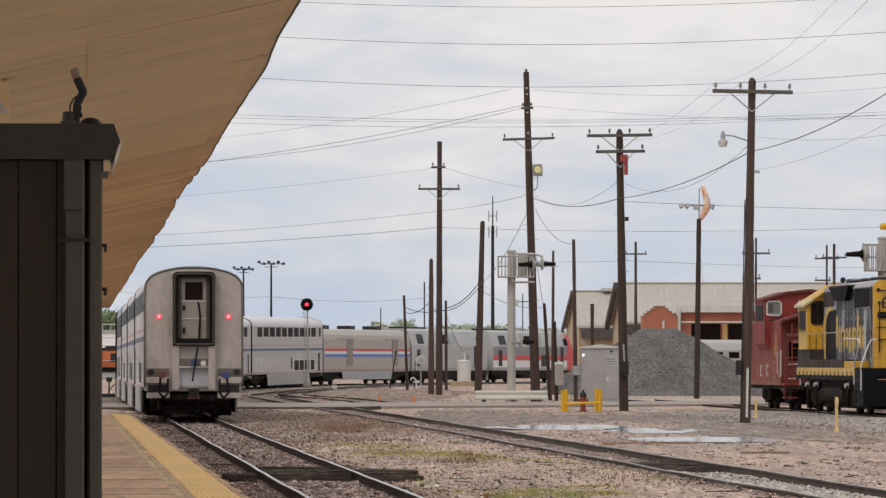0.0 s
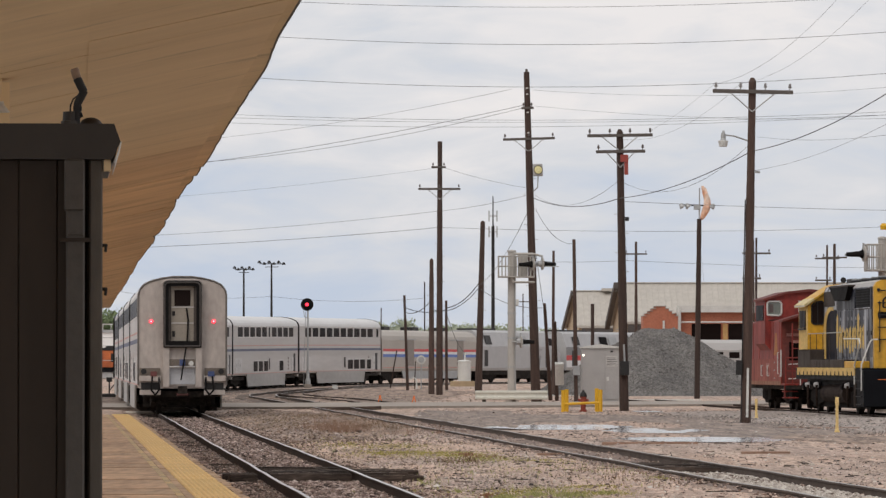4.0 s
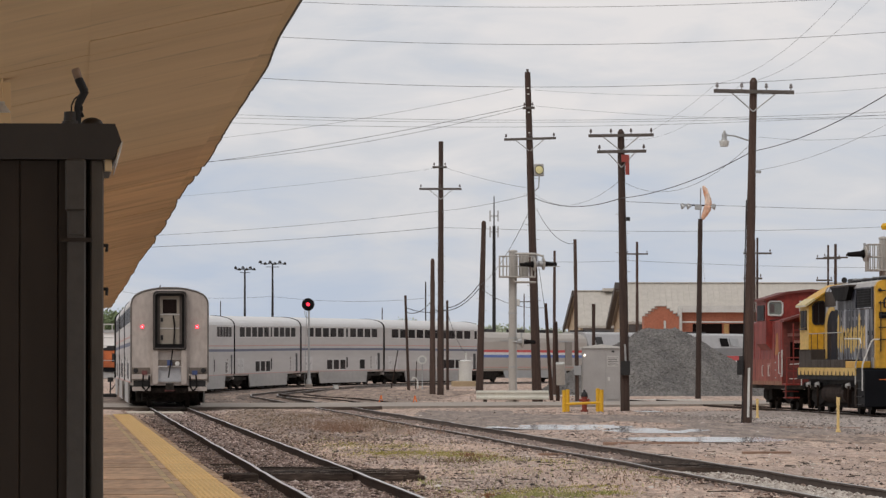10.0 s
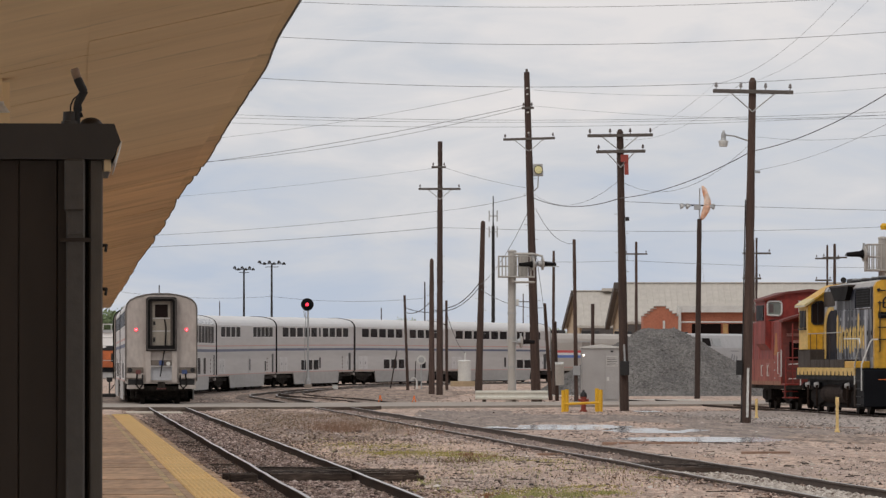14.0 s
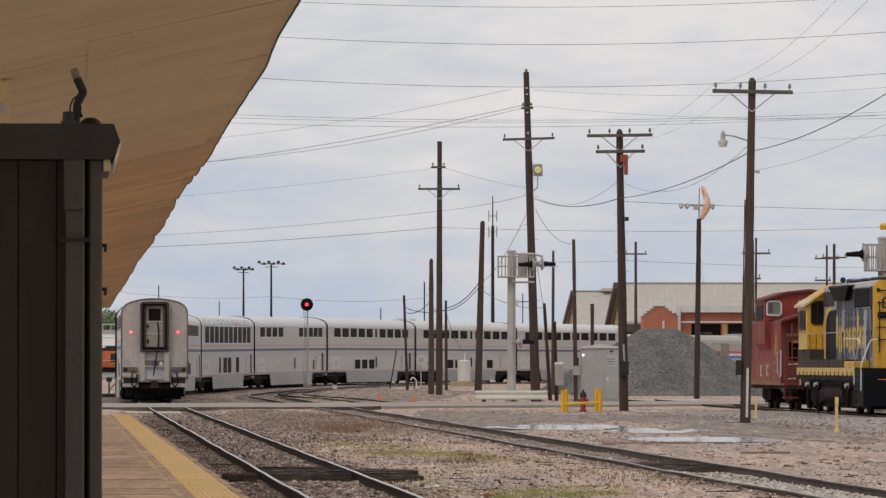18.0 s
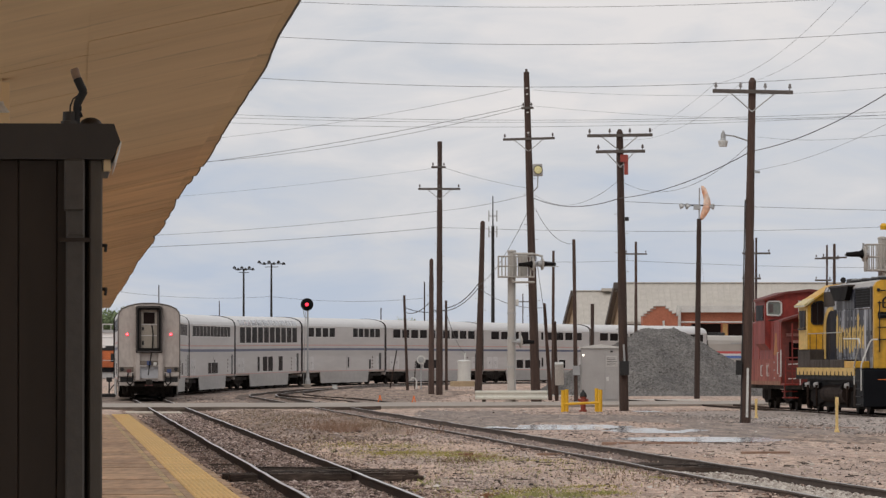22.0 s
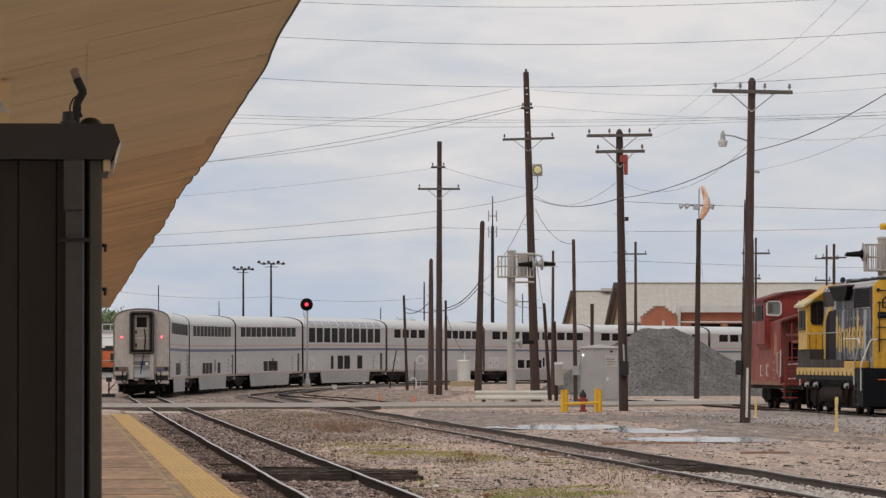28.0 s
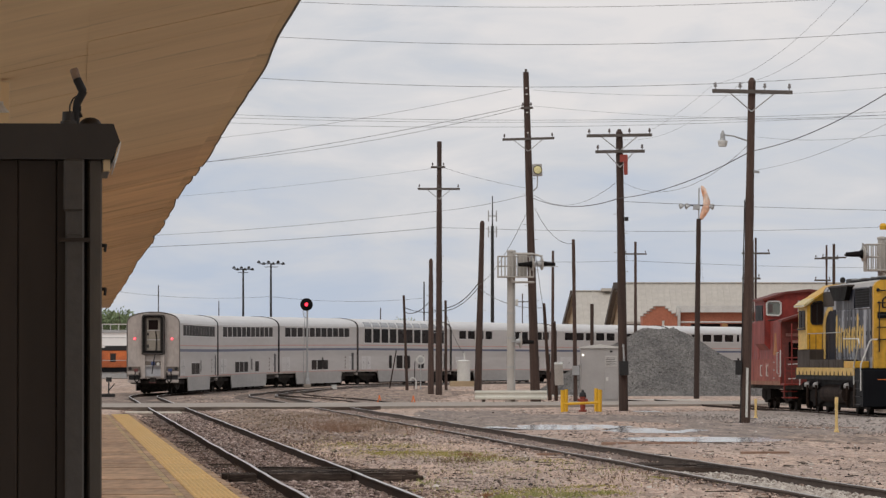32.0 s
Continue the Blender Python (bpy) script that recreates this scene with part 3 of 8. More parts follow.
spot = thing("spotlight", pose(-1.165, 16.1, 2.495), "small black spotlight on a knuckle arm fixed to the shelter roof", "spotlight")
part("base", Shape().lathe([(0.027, 0), (0.027, 0.012), (0.022, 0.014), (0.02, 0.042), (0.0, 0.044)], (0.0, 0, 0)), mat("brown_grey_base", (0.05, 0.041, 0.034), 0.6), spot)
part("arm", Shape().tube((0.021, 0, 0.0), (0.025, 0, 0.072), 0.012).tube((0.025, 0, 0.068), (0.046, 0, 0.108), 0.013).tube((0.012, 0, 0.052), (0.038, 0, 0.052), 0.009, n=8).tube((0.03, 0, 0.03), (0.04, 0, 0.034), 0.008, n=8), M_DARKMETAL, spot)
part("head", Shape().lathe([(0.009, 0), (0.0135, 0.006), (0.0135, 0.048), (0.012, 0.052)], n=14, m=pose(0.046, 0, 0.1, 0, -26, 0)), M_DARKMETAL, spot)
part("lens_cap", Shape().lathe([(0.0132, 0), (0.0135, 0.026), (0.011, 0.032)], n=14, m=pose(0.0235, 0, 0.1465, 0, -17, 0)), mat("tan_lens_cap", (0.3, 0.2, 0.13), 0.6), spot, "tan cap on the lamp")
part("cable", Shape().pipe([(0.002, 0, 0.042), (0.003, 0, 0.062), (0.012, 0, 0.082), (0.026, 0, 0.092), (0.036, 0, 0.098)], 0.0028), M_DARKMETAL, spot)
dome = thing("roof_dome", pose(-1.102, 16.15, 2.495), "low brown dome vent on the shelter roof", "vent")
part("dome", Shape().lathe([(0.036, 0), (0.035, 0.008), (0.028, 0.018), (0.014, 0.025), (0.0, 0.027)], n=18), M_BROWN, dome, smooth=True)
bell = thing("canopy_lamp", pose(-2.425, 28.3, 3.13), "white bell-shaped lamp under the canopy", "lamp")
part("shade", Shape().lathe([(0.05, 0), (0.045, 0.008), (0.02, 0.04), (0.015, 0.06)], n=14), M_WHITE, bell)
part("stem", Shape().tube((0, 0, 0.08), (0, 0, 0.25), 0.007, n=6), M_CANOPY, bell)


# ---------------- poles ----------------
def pole_at(name, base, top, r0, r1, label, group="utility poles", material=None, pointed=True):
    """A leaning tapered pole; its own z runs up the pole. Returns it and its length."""
    b, t = Vector(base), Vector(top)
    up = t - b
    ob = thing(name, Matrix.Translation(b), label, "utility pole", group)
    tilt = up.to_track_quat("Z", "Y").to_matrix().to_4x4()
    L = up.length
    s = Shape()
    prof = [(r0, -0.15)] + [(r0 + (r1 - r0) * k / 10 + rnd.uniform(-0.008, 0.008), L * k / 10) for k in range(10)] + [(r1, L - 0.12)] + ([(r1 * 0.45, L)] if pointed else [(r1, L)])
    s.lathe(prof, n=12)
    rot = Vector((0, 0, 1)).rotation_difference(up).to_matrix().to_4x4()
    part("shaft", s, material or M_WOOD, ob, m=rot)
    return ob, rot, L


def crossarm(ob, rot, z, half0, half1, turn=0.0, pins=4, brace=True, y=-0.16, glaze=None):
    m = rot @ pose(0, 0, z, 0, 0, turn)
    arm = part("crossarm", Shape().box(-half0, half1, y - 0.055, y + 0.055, -0.06, 0.06), M_ARM, ob, m=m, bevel=0.01)
    for k in range(pins):
        x = -half0 + 0.1 + (half0 + half1 - 0.2) * k / max(pins - 1, 1)
        part("insulator", Shape().lathe([(0.015, 0.05), (0.015, 0.12), (0.05, 0.13), (0.055, 0.17), (0.035, 0.2), (0.045, 0.23), (0.02, 0.27)], (x, y, 0), n=8), glaze or M_PORCELAIN, arm)
    if brace:
        for sx in (-1, 1):
            h = half0 if sx < 0 else half1
            part("brace", Shape().tube((sx * h * 0.55, y - 0.03, -0.05), (0, y + 0.02, -0.62), 0.022, n=6), M_STEEL, arm)
    return arm


def climbing_bolts(ob, rot, L, z0, n, r=0.15):
    for k in range(n):
        x = r * (1 if k % 2 else -1)
        part("step_bolt", Shape().tube((0.6 * x, 0, z0 + 0.75 * k), (x * 1.7, 0, z0 + 0.75 * k), 0.012, n=5), M_STEEL, ob, m=rot)


# the pole with the yard lamp
p, r, L = pole_at("utility_pole", (9.34, 159.54, -0.08), (9.55, 159.50, 10.60), 0.15, 0.118, "dark wooden utility pole with one crossarm and a yard lamp arm")
crossarm(p, r, L - 0.44, 1.23, 1.25, glaze=mat("grey_glazed_porcelain", (0.24, 0.23, 0.23), 0.35))
lamp = part("lamp_arm", Shape().pipe([(-0.12, -0.05, L - 1.95), (-0.35, -0.1, L - 1.88), (-0.55, -0.15, L - 1.82), (-0.8, -0.2, L - 1.8)], 0.025), M_STEEL, p, m=r)
head = part("lamp_head", Shape().lathe([(0.1, -0.17), (0.075, -0.1), (0.075, 0.04), (0.05, 0.06), (0.03, 0.14)], (-0.88, -0.2, L - 1.8), n=12), M_STEEL, lamp, "grey lamp housing")
part("refractor", Shape().lathe([(0.1, -0.36), (0.125, -0.34), (0.155, -0.2), (0.15, -0.17), (0.08, -0.165)], (-0.88, -0.2, L - 1.8), n=12), M_WHITE, head, "pale ribbed refractor")
part("guard_strip", Shape().box(-0.02, 0.05, -0.215, -0.15, 0.2, 1.72), M_WHITE, p, "pale vertical guard strip", m=r)
part("conduit", Shape().tube((-0.17, -0.1, 0.0), (-0.16, -0.1, 6.9), 0.02, n=6), M_DARKMETAL, p, m=r)
part("meter_box", Shape().box(-0.35, -0.16, -0.15, 0.02, 1.5, 1.95), M_DARKMETAL, p, m=r)
part("bracket", Shape().box(0.1, 0.28, -0.08, 0.02, L - 2.95, L - 2.87), M_STEEL, p, m=r)

# the pole with two crossarms and a red cutout
p, r, L = pole_at("utility_pole", (7.06, 201.82, -0.08), (6.90, 202.00, 10.94), 0.19, 0.13, "wooden utility pole with two crossarms and a red transformer switch")
crossarm(p, r, L - 0.25, 1.28, 1.28)
crossarm(p, r, L - 0.88, 0.95, 0.98, pins=2)
part("cutout", Shape().box(0.0, 0.3, -0.4, -0.2, L - 1.3, L - 1.02).tube((0.22, -0.3, L - 1.8), (0.22, -0.3, L - 1.25), 0.08, n=8), mat("oxide_red", (0.35, 0.06, 0.045), 0.6), p, "rust-red switch box", m=r)
part("meter_box", Shape().box(-0.16, 0.2, -0.42, -0.15, 1.4, 1.95), M_DARKMETAL, p, m=r)
part("conduit", Shape().tube((0.05, -0.2, 1.8), (0.02, -0.16, 2.6), 0.04, n=6), M_STEEL, p, m=r)
part("bell", Shape().box(0.15, 0.3, -0.2, -0.05, L - 3.6, L - 3.45), M_DARKMETAL, p, m=r)
climbing_bolts(p, r, L, 3.2, 7, 0.16)

# the tall pole with the floodlight
p, r, L = pole_at("utility_pole", (4.55, 253.79, -0.08), (4.09, 254.00, 16.12), 0.24, 0.14, "tall dark wooden utility pole with a crossarm and a floodlight", pointed=False)
crossarm(p, r, L - 3.3, 1.25, 1.3, pins=3)
crossarm(p, r, L - 1.78, 0.3, 0.3, pins=2, brace=False)
part("pole_extension", Shape().box(-0.06, 0.06, -0.06, 0.06, L - 0.3, L + 0.15), M_ARM, p, m=r)
fl = part("floodlight", Shape().box(-0.24, 0.24, -0.05, 0.12, -0.3, 0.3).box(-0.16, 0.16, 0.12, 0.28, -0.2, 0.2), M_GREYBOX, p, "grey square floodlight housing", m=r @ pose(0.42, -0.3, L - 4.85, -6, 0, 14), bevel=0.03)
part("lens", Shape().tube((0, -0.075, 0.0), (0, -0.05, 0.0), 0.15, 0.21, 18), mat("yellowed_lens", (0.85, 0.78, 0.4), 0.25), fl, "yellowed glass lens")
part("rim", Shape().pipe([(0.215 * math.cos(k * 0.3927), -0.055, 0.215 * math.sin(k * 0.3927)) for k in range(17)], 0.018), M_DARKMETAL, fl)
part("lamp_bracket", Shape().pipe([(0.15, -0.1, L - 5.9), (0.38, -0.2, L - 5.7), (0.42, -0.25, L - 5.15)], 0.03), M_STEEL, p, m=r)
climbing_bolts(p, r, L, L - 12, 10, 0.2)
for z in (0.8, 1.1, 2.0, 3.0):
    part("cable_tag", Shape().box(-0.05, 0.05, -0.2, -0.13, L - z - 0.03, L - z + 0.03), M_WHITE, p, m=r)

# pole with a crossarm beyond the road
p, r, L = pole_at("utility_pole", (-0.23, 304.54, -0.08), (-0.20, 306.00, 14.94), 0.2, 0.14, "dark wooden utility pole with a wide crossarm", pointed=False)
crossarm(p, r, L - 2.85, 1.28, 1.22, pins=3)
crossarm(p, r, L - 1.55, 0.5, 0.35, pins=3, brace=False)
climbing_bolts(p, r, L, 3, 9, 0.17)
# bare poles
BARE = (((-0.71, 310.18, -0.08), (-0.71, 311.00, 8.11), 0.19, 0.12), ((2.25, 331.70, -0.03), (2.54, 332.00, 10.97), 0.24, 0.15), ((-2.36, 342.53, 0.03), (-2.58, 342.00, 6.31), 0.1, 0.08),
        ((0.22, 342.53, 0.03), (0.19, 342.00, 5.97), 0.1, 0.08), ((6.52, 253.79, -0.08), (6.42, 254.00, 7.89), 0.105, 0.08), ((5.43, 261.72, -0.08), (5.07, 259.00, 4.78), 0.10, 0.075),
        ((5.66, 257.69, -0.08), (5.51, 256.00, 3.85), 0.10, 0.09), ((-1.97, 353.46, 0.09), (-1.89, 352.00, 1.94), 0.03, 0.03))
for b, t, r0, r1 in BARE:
    p, r, L = pole_at("bare_pole", b, t, r0, r1, "bare weathered wooden pole", "bare poles", pointed=r1 > 0.1)
    if r0 > 0.15:
        climbing_bolts(p, r, L, 3, 6, r0 * 0.9)
    if b[0] < 6.0 and 255.5 < b[1] < 258:
        part("relay_box", Shape().box(-0.05, 0.38, -0.35, -0.08, 1.0, 2.15), M_WHITE, p, "pale relay box strapped to the pole", m=r, bevel=0.02)
    if abs(b[0] - 6.5) < 0.6 and b[1] < 256:
        part("box", Shape().box(-0.14, 0.2, -0.2, -0.05, 1.3, 1.75), M_STEEL, p, m=r)
FAR = (((6.36, 300.00, 3.23), (6.40, 300.00, 8.34), 0.10, 0.07, 0), ((15.66, 420.00, 3.82), (15.66, 420.00, 11.71), 0.14, 0.1, 1), ((19.95, 330.00, 3.37), (19.99, 330.00, 9.83), 0.085, 0.065, 2), ((21.64, 360.00, 3.52), (21.61, 360.00, 10.41), 0.07, 0.05, 0),
       ((28.20, 380.00, 3.62), (28.22, 380.00, 10.52), 0.09, 0.07, 2), ((28.74, 380.00, 3.62), (28.76, 380.00, 10.60), 0.13, 0.1, 1))
FARTHER = (((10.97, 380.00, 3.62), (10.97, 380.00, 6.19), 0.13, 0.13, 0), ((-2.24, 620.00, 4.12), (-2.24, 620.00, 11.64), 0.16, 0.12, 0), ((-7.70, 640.00, 4.20), (-7.70, 640.00, 8.75), 0.12, 0.1, 0),
       ((-35.19, 640.00, 4.20), (-35.20, 640.00, 11.54), 0.12, 0.1, 0), ((-27.70, 640.00, 4.20), (-27.71, 640.00, 9.58), 0.1, 0.08, 0), ((9.86, 640.00, 4.20), (9.87, 640.00, 10.49), 0.12, 0.1, 1),
       ((7.65, 560.00, 3.89), (7.65, 560.00, 8.48), 0.12, 0.1, 0), ((10.91, 640.00, 4.20), (10.91, 640.00, 8.54), 0.12, 0.1, 0))
for b, t, r0, r1, arms in FAR + FARTHER:
    b = (b[0], b[1], 0.15)
    if b[1] > 500:
        r0, r1 = r0 * 0.65, r1 * 0.65
    p, r, L = pole_at("distant_pole", b, t, r0, r1, "distant wooden utility pole beyond the yard", "distant poles", pointed=False)
    for k in range(arms):
        crossarm(p, r, L - 1.0 - 1.6 * k, 0.9, 0.9 if k == 0 else 0.3, pins=2, brace=False)

# windsock pole
p, r, L = pole_at("windsock_pole", (13.47, 274.59, -0.08), (13.62, 275.00, 9.48), 0.155, 0.12, "brown wooden pole with floodlights and a faded orange windsock", pointed=False)
part("mast", Shape().tube((0, 0, L - 0.1), (0.0, 0, L + 1.65), 0.035, n=6), M_STEEL, p, m=r)
sock = Shape().sweep([[(0.1 + x + rr * math.cos(a), 0.7 * rr * math.sin(a), L + z) for a in (2 * math.pi * k / 12 for k in range(12))] for x, z, rr in
                      ((0.04, 1.78, 0.05), (0.12, 1.64, 0.13), (0.2, 1.38, 0.15), (0.3, 1.08, 0.17), (0.32, 0.78, 0.2), (0.24, 0.46, 0.21), (0.12, 0.18, 0.16), (0.02, -0.04, 0.08))])
part("windsock", sock, mat("faded_orange_cloth", (0.68, 0.3, 0.16), 0.9, col2=(0.74, 0.62, 0.52), scale=1.6, fine=6, contrast=3.5, bump=0.4), p, "faded orange windsock hanging limp", m=r, smooth=True)
part("lamp_bar", Shape().tube((-0.55, 0, L + 0.72), (0.55, 0, L + 0.72), 0.035, n=6), M_DARKMETAL, p, m=r)
for x in (-0.86, -0.55, 0.62):
    part("floodlight", Shape().lathe([(0.16, 0), (0.16, 0.08), (0.1, 0.2), (0.06, 0.26)], n=10), M_STEEL, p, m=r @ pose(x, 0, L + 0.6, 0, -40 if x < 0 else 40, 0))
part("ballast_box", Shape().box(-0.3, 0.06, -0.15, 0.15, L + 0.5, L + 0.75), M_STEEL, p, m=r)

# light masts far behind the train
for bx, ty, w in (((-27.02, 700.00, 14.68), 0, 1.25), ((-22.60, 680.00, 15.06), 0, 1.6)):
    h = bx[2]
    mast = thing("light_mast", pose(bx[0], bx[1], 0), "tall yard light mast with a ring of floodlights", "light mast", "light masts")
    part("shaft", Shape().tube((0, 0, 0), (0, 0, h), 0.2, 0.11), M_DARKMETAL, mast)
    part("top_bar", Shape().tube((-w, 0, h - 0.1), (w, 0, h - 0.1), 0.06, n=6).tube((-w * 0.55, 0, h - 0.5), (w * 0.55, 0, h - 0.5), 0.05, n=6), M_DARKMETAL, mast)
    for k in range(6):
        x = -w + 2 * w * k / 5
        part("floodlight", Shape().lathe([(0.22, -0.12), (0.24, 0.0), (0.1, 0.22)], (x, 0, h + (-0.1 if k % 2 else 0.12)), n=8), M_DARKMETAL, mast)
ant = thing("antenna_mast", pose((5.00, 520.00, 4.31)[0], 520, 0.15), "slim grey antenna mast with panel aerials", "antenna mast")
AH = (5.01, 520.00, 18.52)[2]
part("shaft", Shape().tube((0, 0, 0), (0, 0, AH - 3), 0.2, 0.15), M_DARKMETAL, ant)
part("whip", Shape().tube((0, 0, AH - 3), (0, 0, AH), 0.07, 0.05), M_DARKMETAL, ant)
for z in (AH - 2.0, AH - 3.6):
    for x in (-0.4, 0.4):
        part("aerial", Shape().box(x - 0.06, x + 0.06, -0.1, 0.1, z - 0.55, z + 0.55), M_STEEL, ant)
    part("aerial_arm", Shape().box(-0.45, 0.45, -0.04, 0.04, z - 0.05, z + 0.05), M_STEEL, ant)


# ---------------- signals ----------------
sg = (-9.36, 361.26, 0.13)
signal = thing("signal_post", pose(sg[0], sg[1] - 4, sg[2]), "grey signal post with one round black target showing red", "railway signal")
HS = 5.75
part("footing", Shape().box(-0.25, 0.25, -0.25, 0.25, -0.1, 0.25), M_CONCRETE, signal, bevel=0.03)
part("base", Shape().lathe([(0.2, 0.25), (0.19, 0.5), (0.12, 0.7), (0.1, 1.2)], n=10), M_STEEL, signal)
part("post", Shape().tube((0, 0, 0.6), (0, 0, HS - 0.3), 0.07, 0.06), M_STEEL, signal)
part("ladder", Shape().tube((-0.3, 0.35, 0.1), (-0.16, 0.2, HS - 0.5), 0.02, n=5), M_STEEL, signal)
tg = part("target", Shape().lathe([(0.44, 0), (0.44, 0.04)], n=24), M_RUBBER, signal, "round black target board", m=pose(-0.05, -0.1, HS, 90, 0, 0))
part("hood", Shape().lathe([(0.16, 0.03), (0.16, 0.3)], n=14), M_RUBBER, tg)
part("lens", Shape().lathe([(0.12, 0.31), (0.11, 0.33)], n=14), M_MARKER, tg, "glowing red lens")
part("bracket", Shape().pipe([(-0.05, 0, HS - 0.15), (-0.3, 0, HS - 0.45), (-0.25, 0, HS - 0.8), (-0.05, 0, HS - 0.95)], 0.025), M_STEEL, signal)


def signal_head(parent, x, z, sx, y=-0.75):
    """A pale round back plate with a long black hood to one side and a lamp case to the other."""
    h = part("signal_head", Shape().lathe([(0.2, -0.02), (0.3, 0.0), (0.3, 0.04), (0.2, 0.06)], n=18), M_COLUMN, parent, m=pose(x, y, z, 0, 90, 14))
    part("hood", Shape().tube((0, 0, 0.04 * sx), (0.0, 0, 0.14 * sx), 0.18, 0.13, 14).tube((0, 0, 0.14 * sx), (0.02, 0, 0.68 * sx), 0.12, 0.085, 14), M_RUBBER, h, "long black hood")
    part("lamp_case", Shape().tube((0, 0, -0.03 * sx), (0, 0, -0.2 * sx), 0.17, 0.12), M_STEEL, h)
    part("knuckle", Shape().tube((0, 0, 0), (-0.42, 0, 0), 0.045, n=8), M_STEEL, h)


def gantry(base, h, post_r, name, label, left=False):
    g = thing(name, pose(*base), label, "signal gantry", "signal gantries")
    part("column", Shape().tube((0, 0, 0), (0, 0, h), post_r, post_r * 0.94, 16), M_COLUMN, g)
    part("column_cap", Shape().lathe([(post_r, h - 0.02), (post_r * 1.12, h), (post_r * 1.05, h + 0.06), (0.05, h + 0.1)], n=16), M_COLUMN, g)
    part("foot", Shape().lathe([(post_r * 1.6, -0.1), (post_r * 1.5, 0.1), (post_r, 0.2)], n=12), M_CONCRETE, g)
    fz = h - 1.25
    part("basket_floor", Shape().box(-0.64, 1.08, -0.62, 0.62, fz, fz + 0.07), M_COLUMN, g, bevel=0.01)
    part("lower_frame", Shape().pipe([(0.0, -0.5, fz - 0.05), (0.12, -0.5, fz - 0.22), (1.08, -0.5, fz - 0.22), (1.08, 0.5, fz - 0.22), (0.12, 0.5, fz - 0.22)], 0.05), M_COLUMN, g)
    cb_ = part("cabinet", Shape().box(0.3, 0.78, 0.05, 0.4, fz + 0.08, h - 0.12), M_COLUMN, g, bevel=0.03)
    for k in range(3):
        part("cabinet_rib", Shape().box(0.34 + 0.15 * k, 0.39 + 0.15 * k, -0.01, 0.05, fz + 0.12, h - 0.2), M_COLUMN, cb_)
    for z in (fz + 0.55, h - 0.22):
        part("top_rail", Shape().pipe([(1.08, -0.62, z), (-0.64, -0.62, z), (-0.64, 0.62, z), (1.08, 0.62, z)], 0.026), M_COLUMN, g)
    for yy in (-0.62, 0.62):
        for k in range(11):
            x = -0.64 + 1.72 * k / 10
            part("baluster", Shape().tube((x, yy, fz), (x, yy, h - 0.22), 0.024 if k % 3 else 0.034, n=6), M_COLUMN, g)
    for k in range(4):
        part("baluster", Shape().tube((-0.64, -0.4 + 0.27 * k, fz), (-0.64, -0.4 + 0.27 * k, h - 0.22), 0.022, n=6), M_COLUMN, g)
    part("arm_beam", Shape().tube((0.1, -0.4, h - 0.1), (1.05, -0.72, h - 0.12), 0.06, n=8).tube((1.05, -0.72, h - 0.12), (1.5, -0.75, h - 0.24), 0.05, n=8), M_COLUMN, g)
    part("stay_rod", Shape().tube((1.4, -0.75, h - 0.72), (2.25, -0.75, h - 0.72), 0.02, n=6), M_STEEL, g)
    signal_head(g, 1.0, h - 0.62, -1)
    signal_head(g, 1.45, h - 0.6, 1)
    signal_head(g, 0.42, h - 4.35, 1, -0.35)
    if left:
        signal_head(g, -0.8, h - 0.6, -1)
        part("flood_lamp", Shape().lathe([(0.12, 0), (0.15, 0.15), (0.08, 0.25)], (0.02, -0.3, h + 0.35), n=10), M_YELLOW, g)
    part("lower_bracket", Shape().tube((0, -0.2, h - 4.35), (0.5, -0.35, h - 4.35), 0.04, n=6), M_STEEL, g)
    part("junction_lamp", Shape().box(0.2, 0.34, -0.3, -0.14, h - 2.6, h - 2.3), M_WHITE, g, bevel=0.02)
    part("conduit", Shape().pipe([(0.16, -0.16, 0.1), (0.16, -0.16, h - 1.4)], 0.025), M_STEEL, g)
    for z in (h - 3.0, h - 4.2, h - 5.6):
        part("band", Shape().tube((0, 0, z), (0, 0, z + 0.06), post_r * 1.08), M_STEEL, g)
    return g


gb = (3.31, 250.00, -0.08)
gantry((gb[0], gb[1], gb[2]), (3.31, 250.00, 7.19)[2] + 0.08, 0.205, "signal_gantry", "off-white signal column with a railed basket and black hooded lamps")
g2 = (17.00, 200.00, -0.22)
gantry((g2[0], g2[1], -0.08), (17.58, 200.00, 6.60)[2] + 0.08, 0.18, "signal_gantry", "off-white signal column with a railed basket above the locomotive", True)

# ---------------- equipment in the yard ----------------
sb = (7.71, 253.79, -0.08)
shed = thing("equipment_shed", pose(sb[0], sb[1] + 0.9, sb[2]), "grey sheet-steel equipment shed with a door and a notice", "shed")
part("body", Shape().box(-0.92, 0.92, -0.9, 0.9, 0, 2.62), M_GREYBOX, shed, bevel=0.015)
part("roof", Shape().prism([(-0.98, 2.62), (0.98, 2.62), (0.98, 2.68), (0.0, 2.82), (-0.98, 2.68)], -0.98, 0.98), M_WHITE, shed)
door = part("door", Shape().box(0.22, 0.86, -0.93, -0.9, 0.1, 2.3), M_GREYBOX, shed, bevel=0.008)
part("handle", Shape().box(0.3, 0.42, -0.97, -0.93, 1.02, 1.2), M_WHITE, door, "pale latch plate")
sign = part("notice", Shape().box(0.27, 0.84, -0.945, -0.93, 1.72, 2.25), mat("notice_board", (0.5, 0.49, 0.47), 0.6, dirt=0.08), door, "small notice with lines of dark lettering")
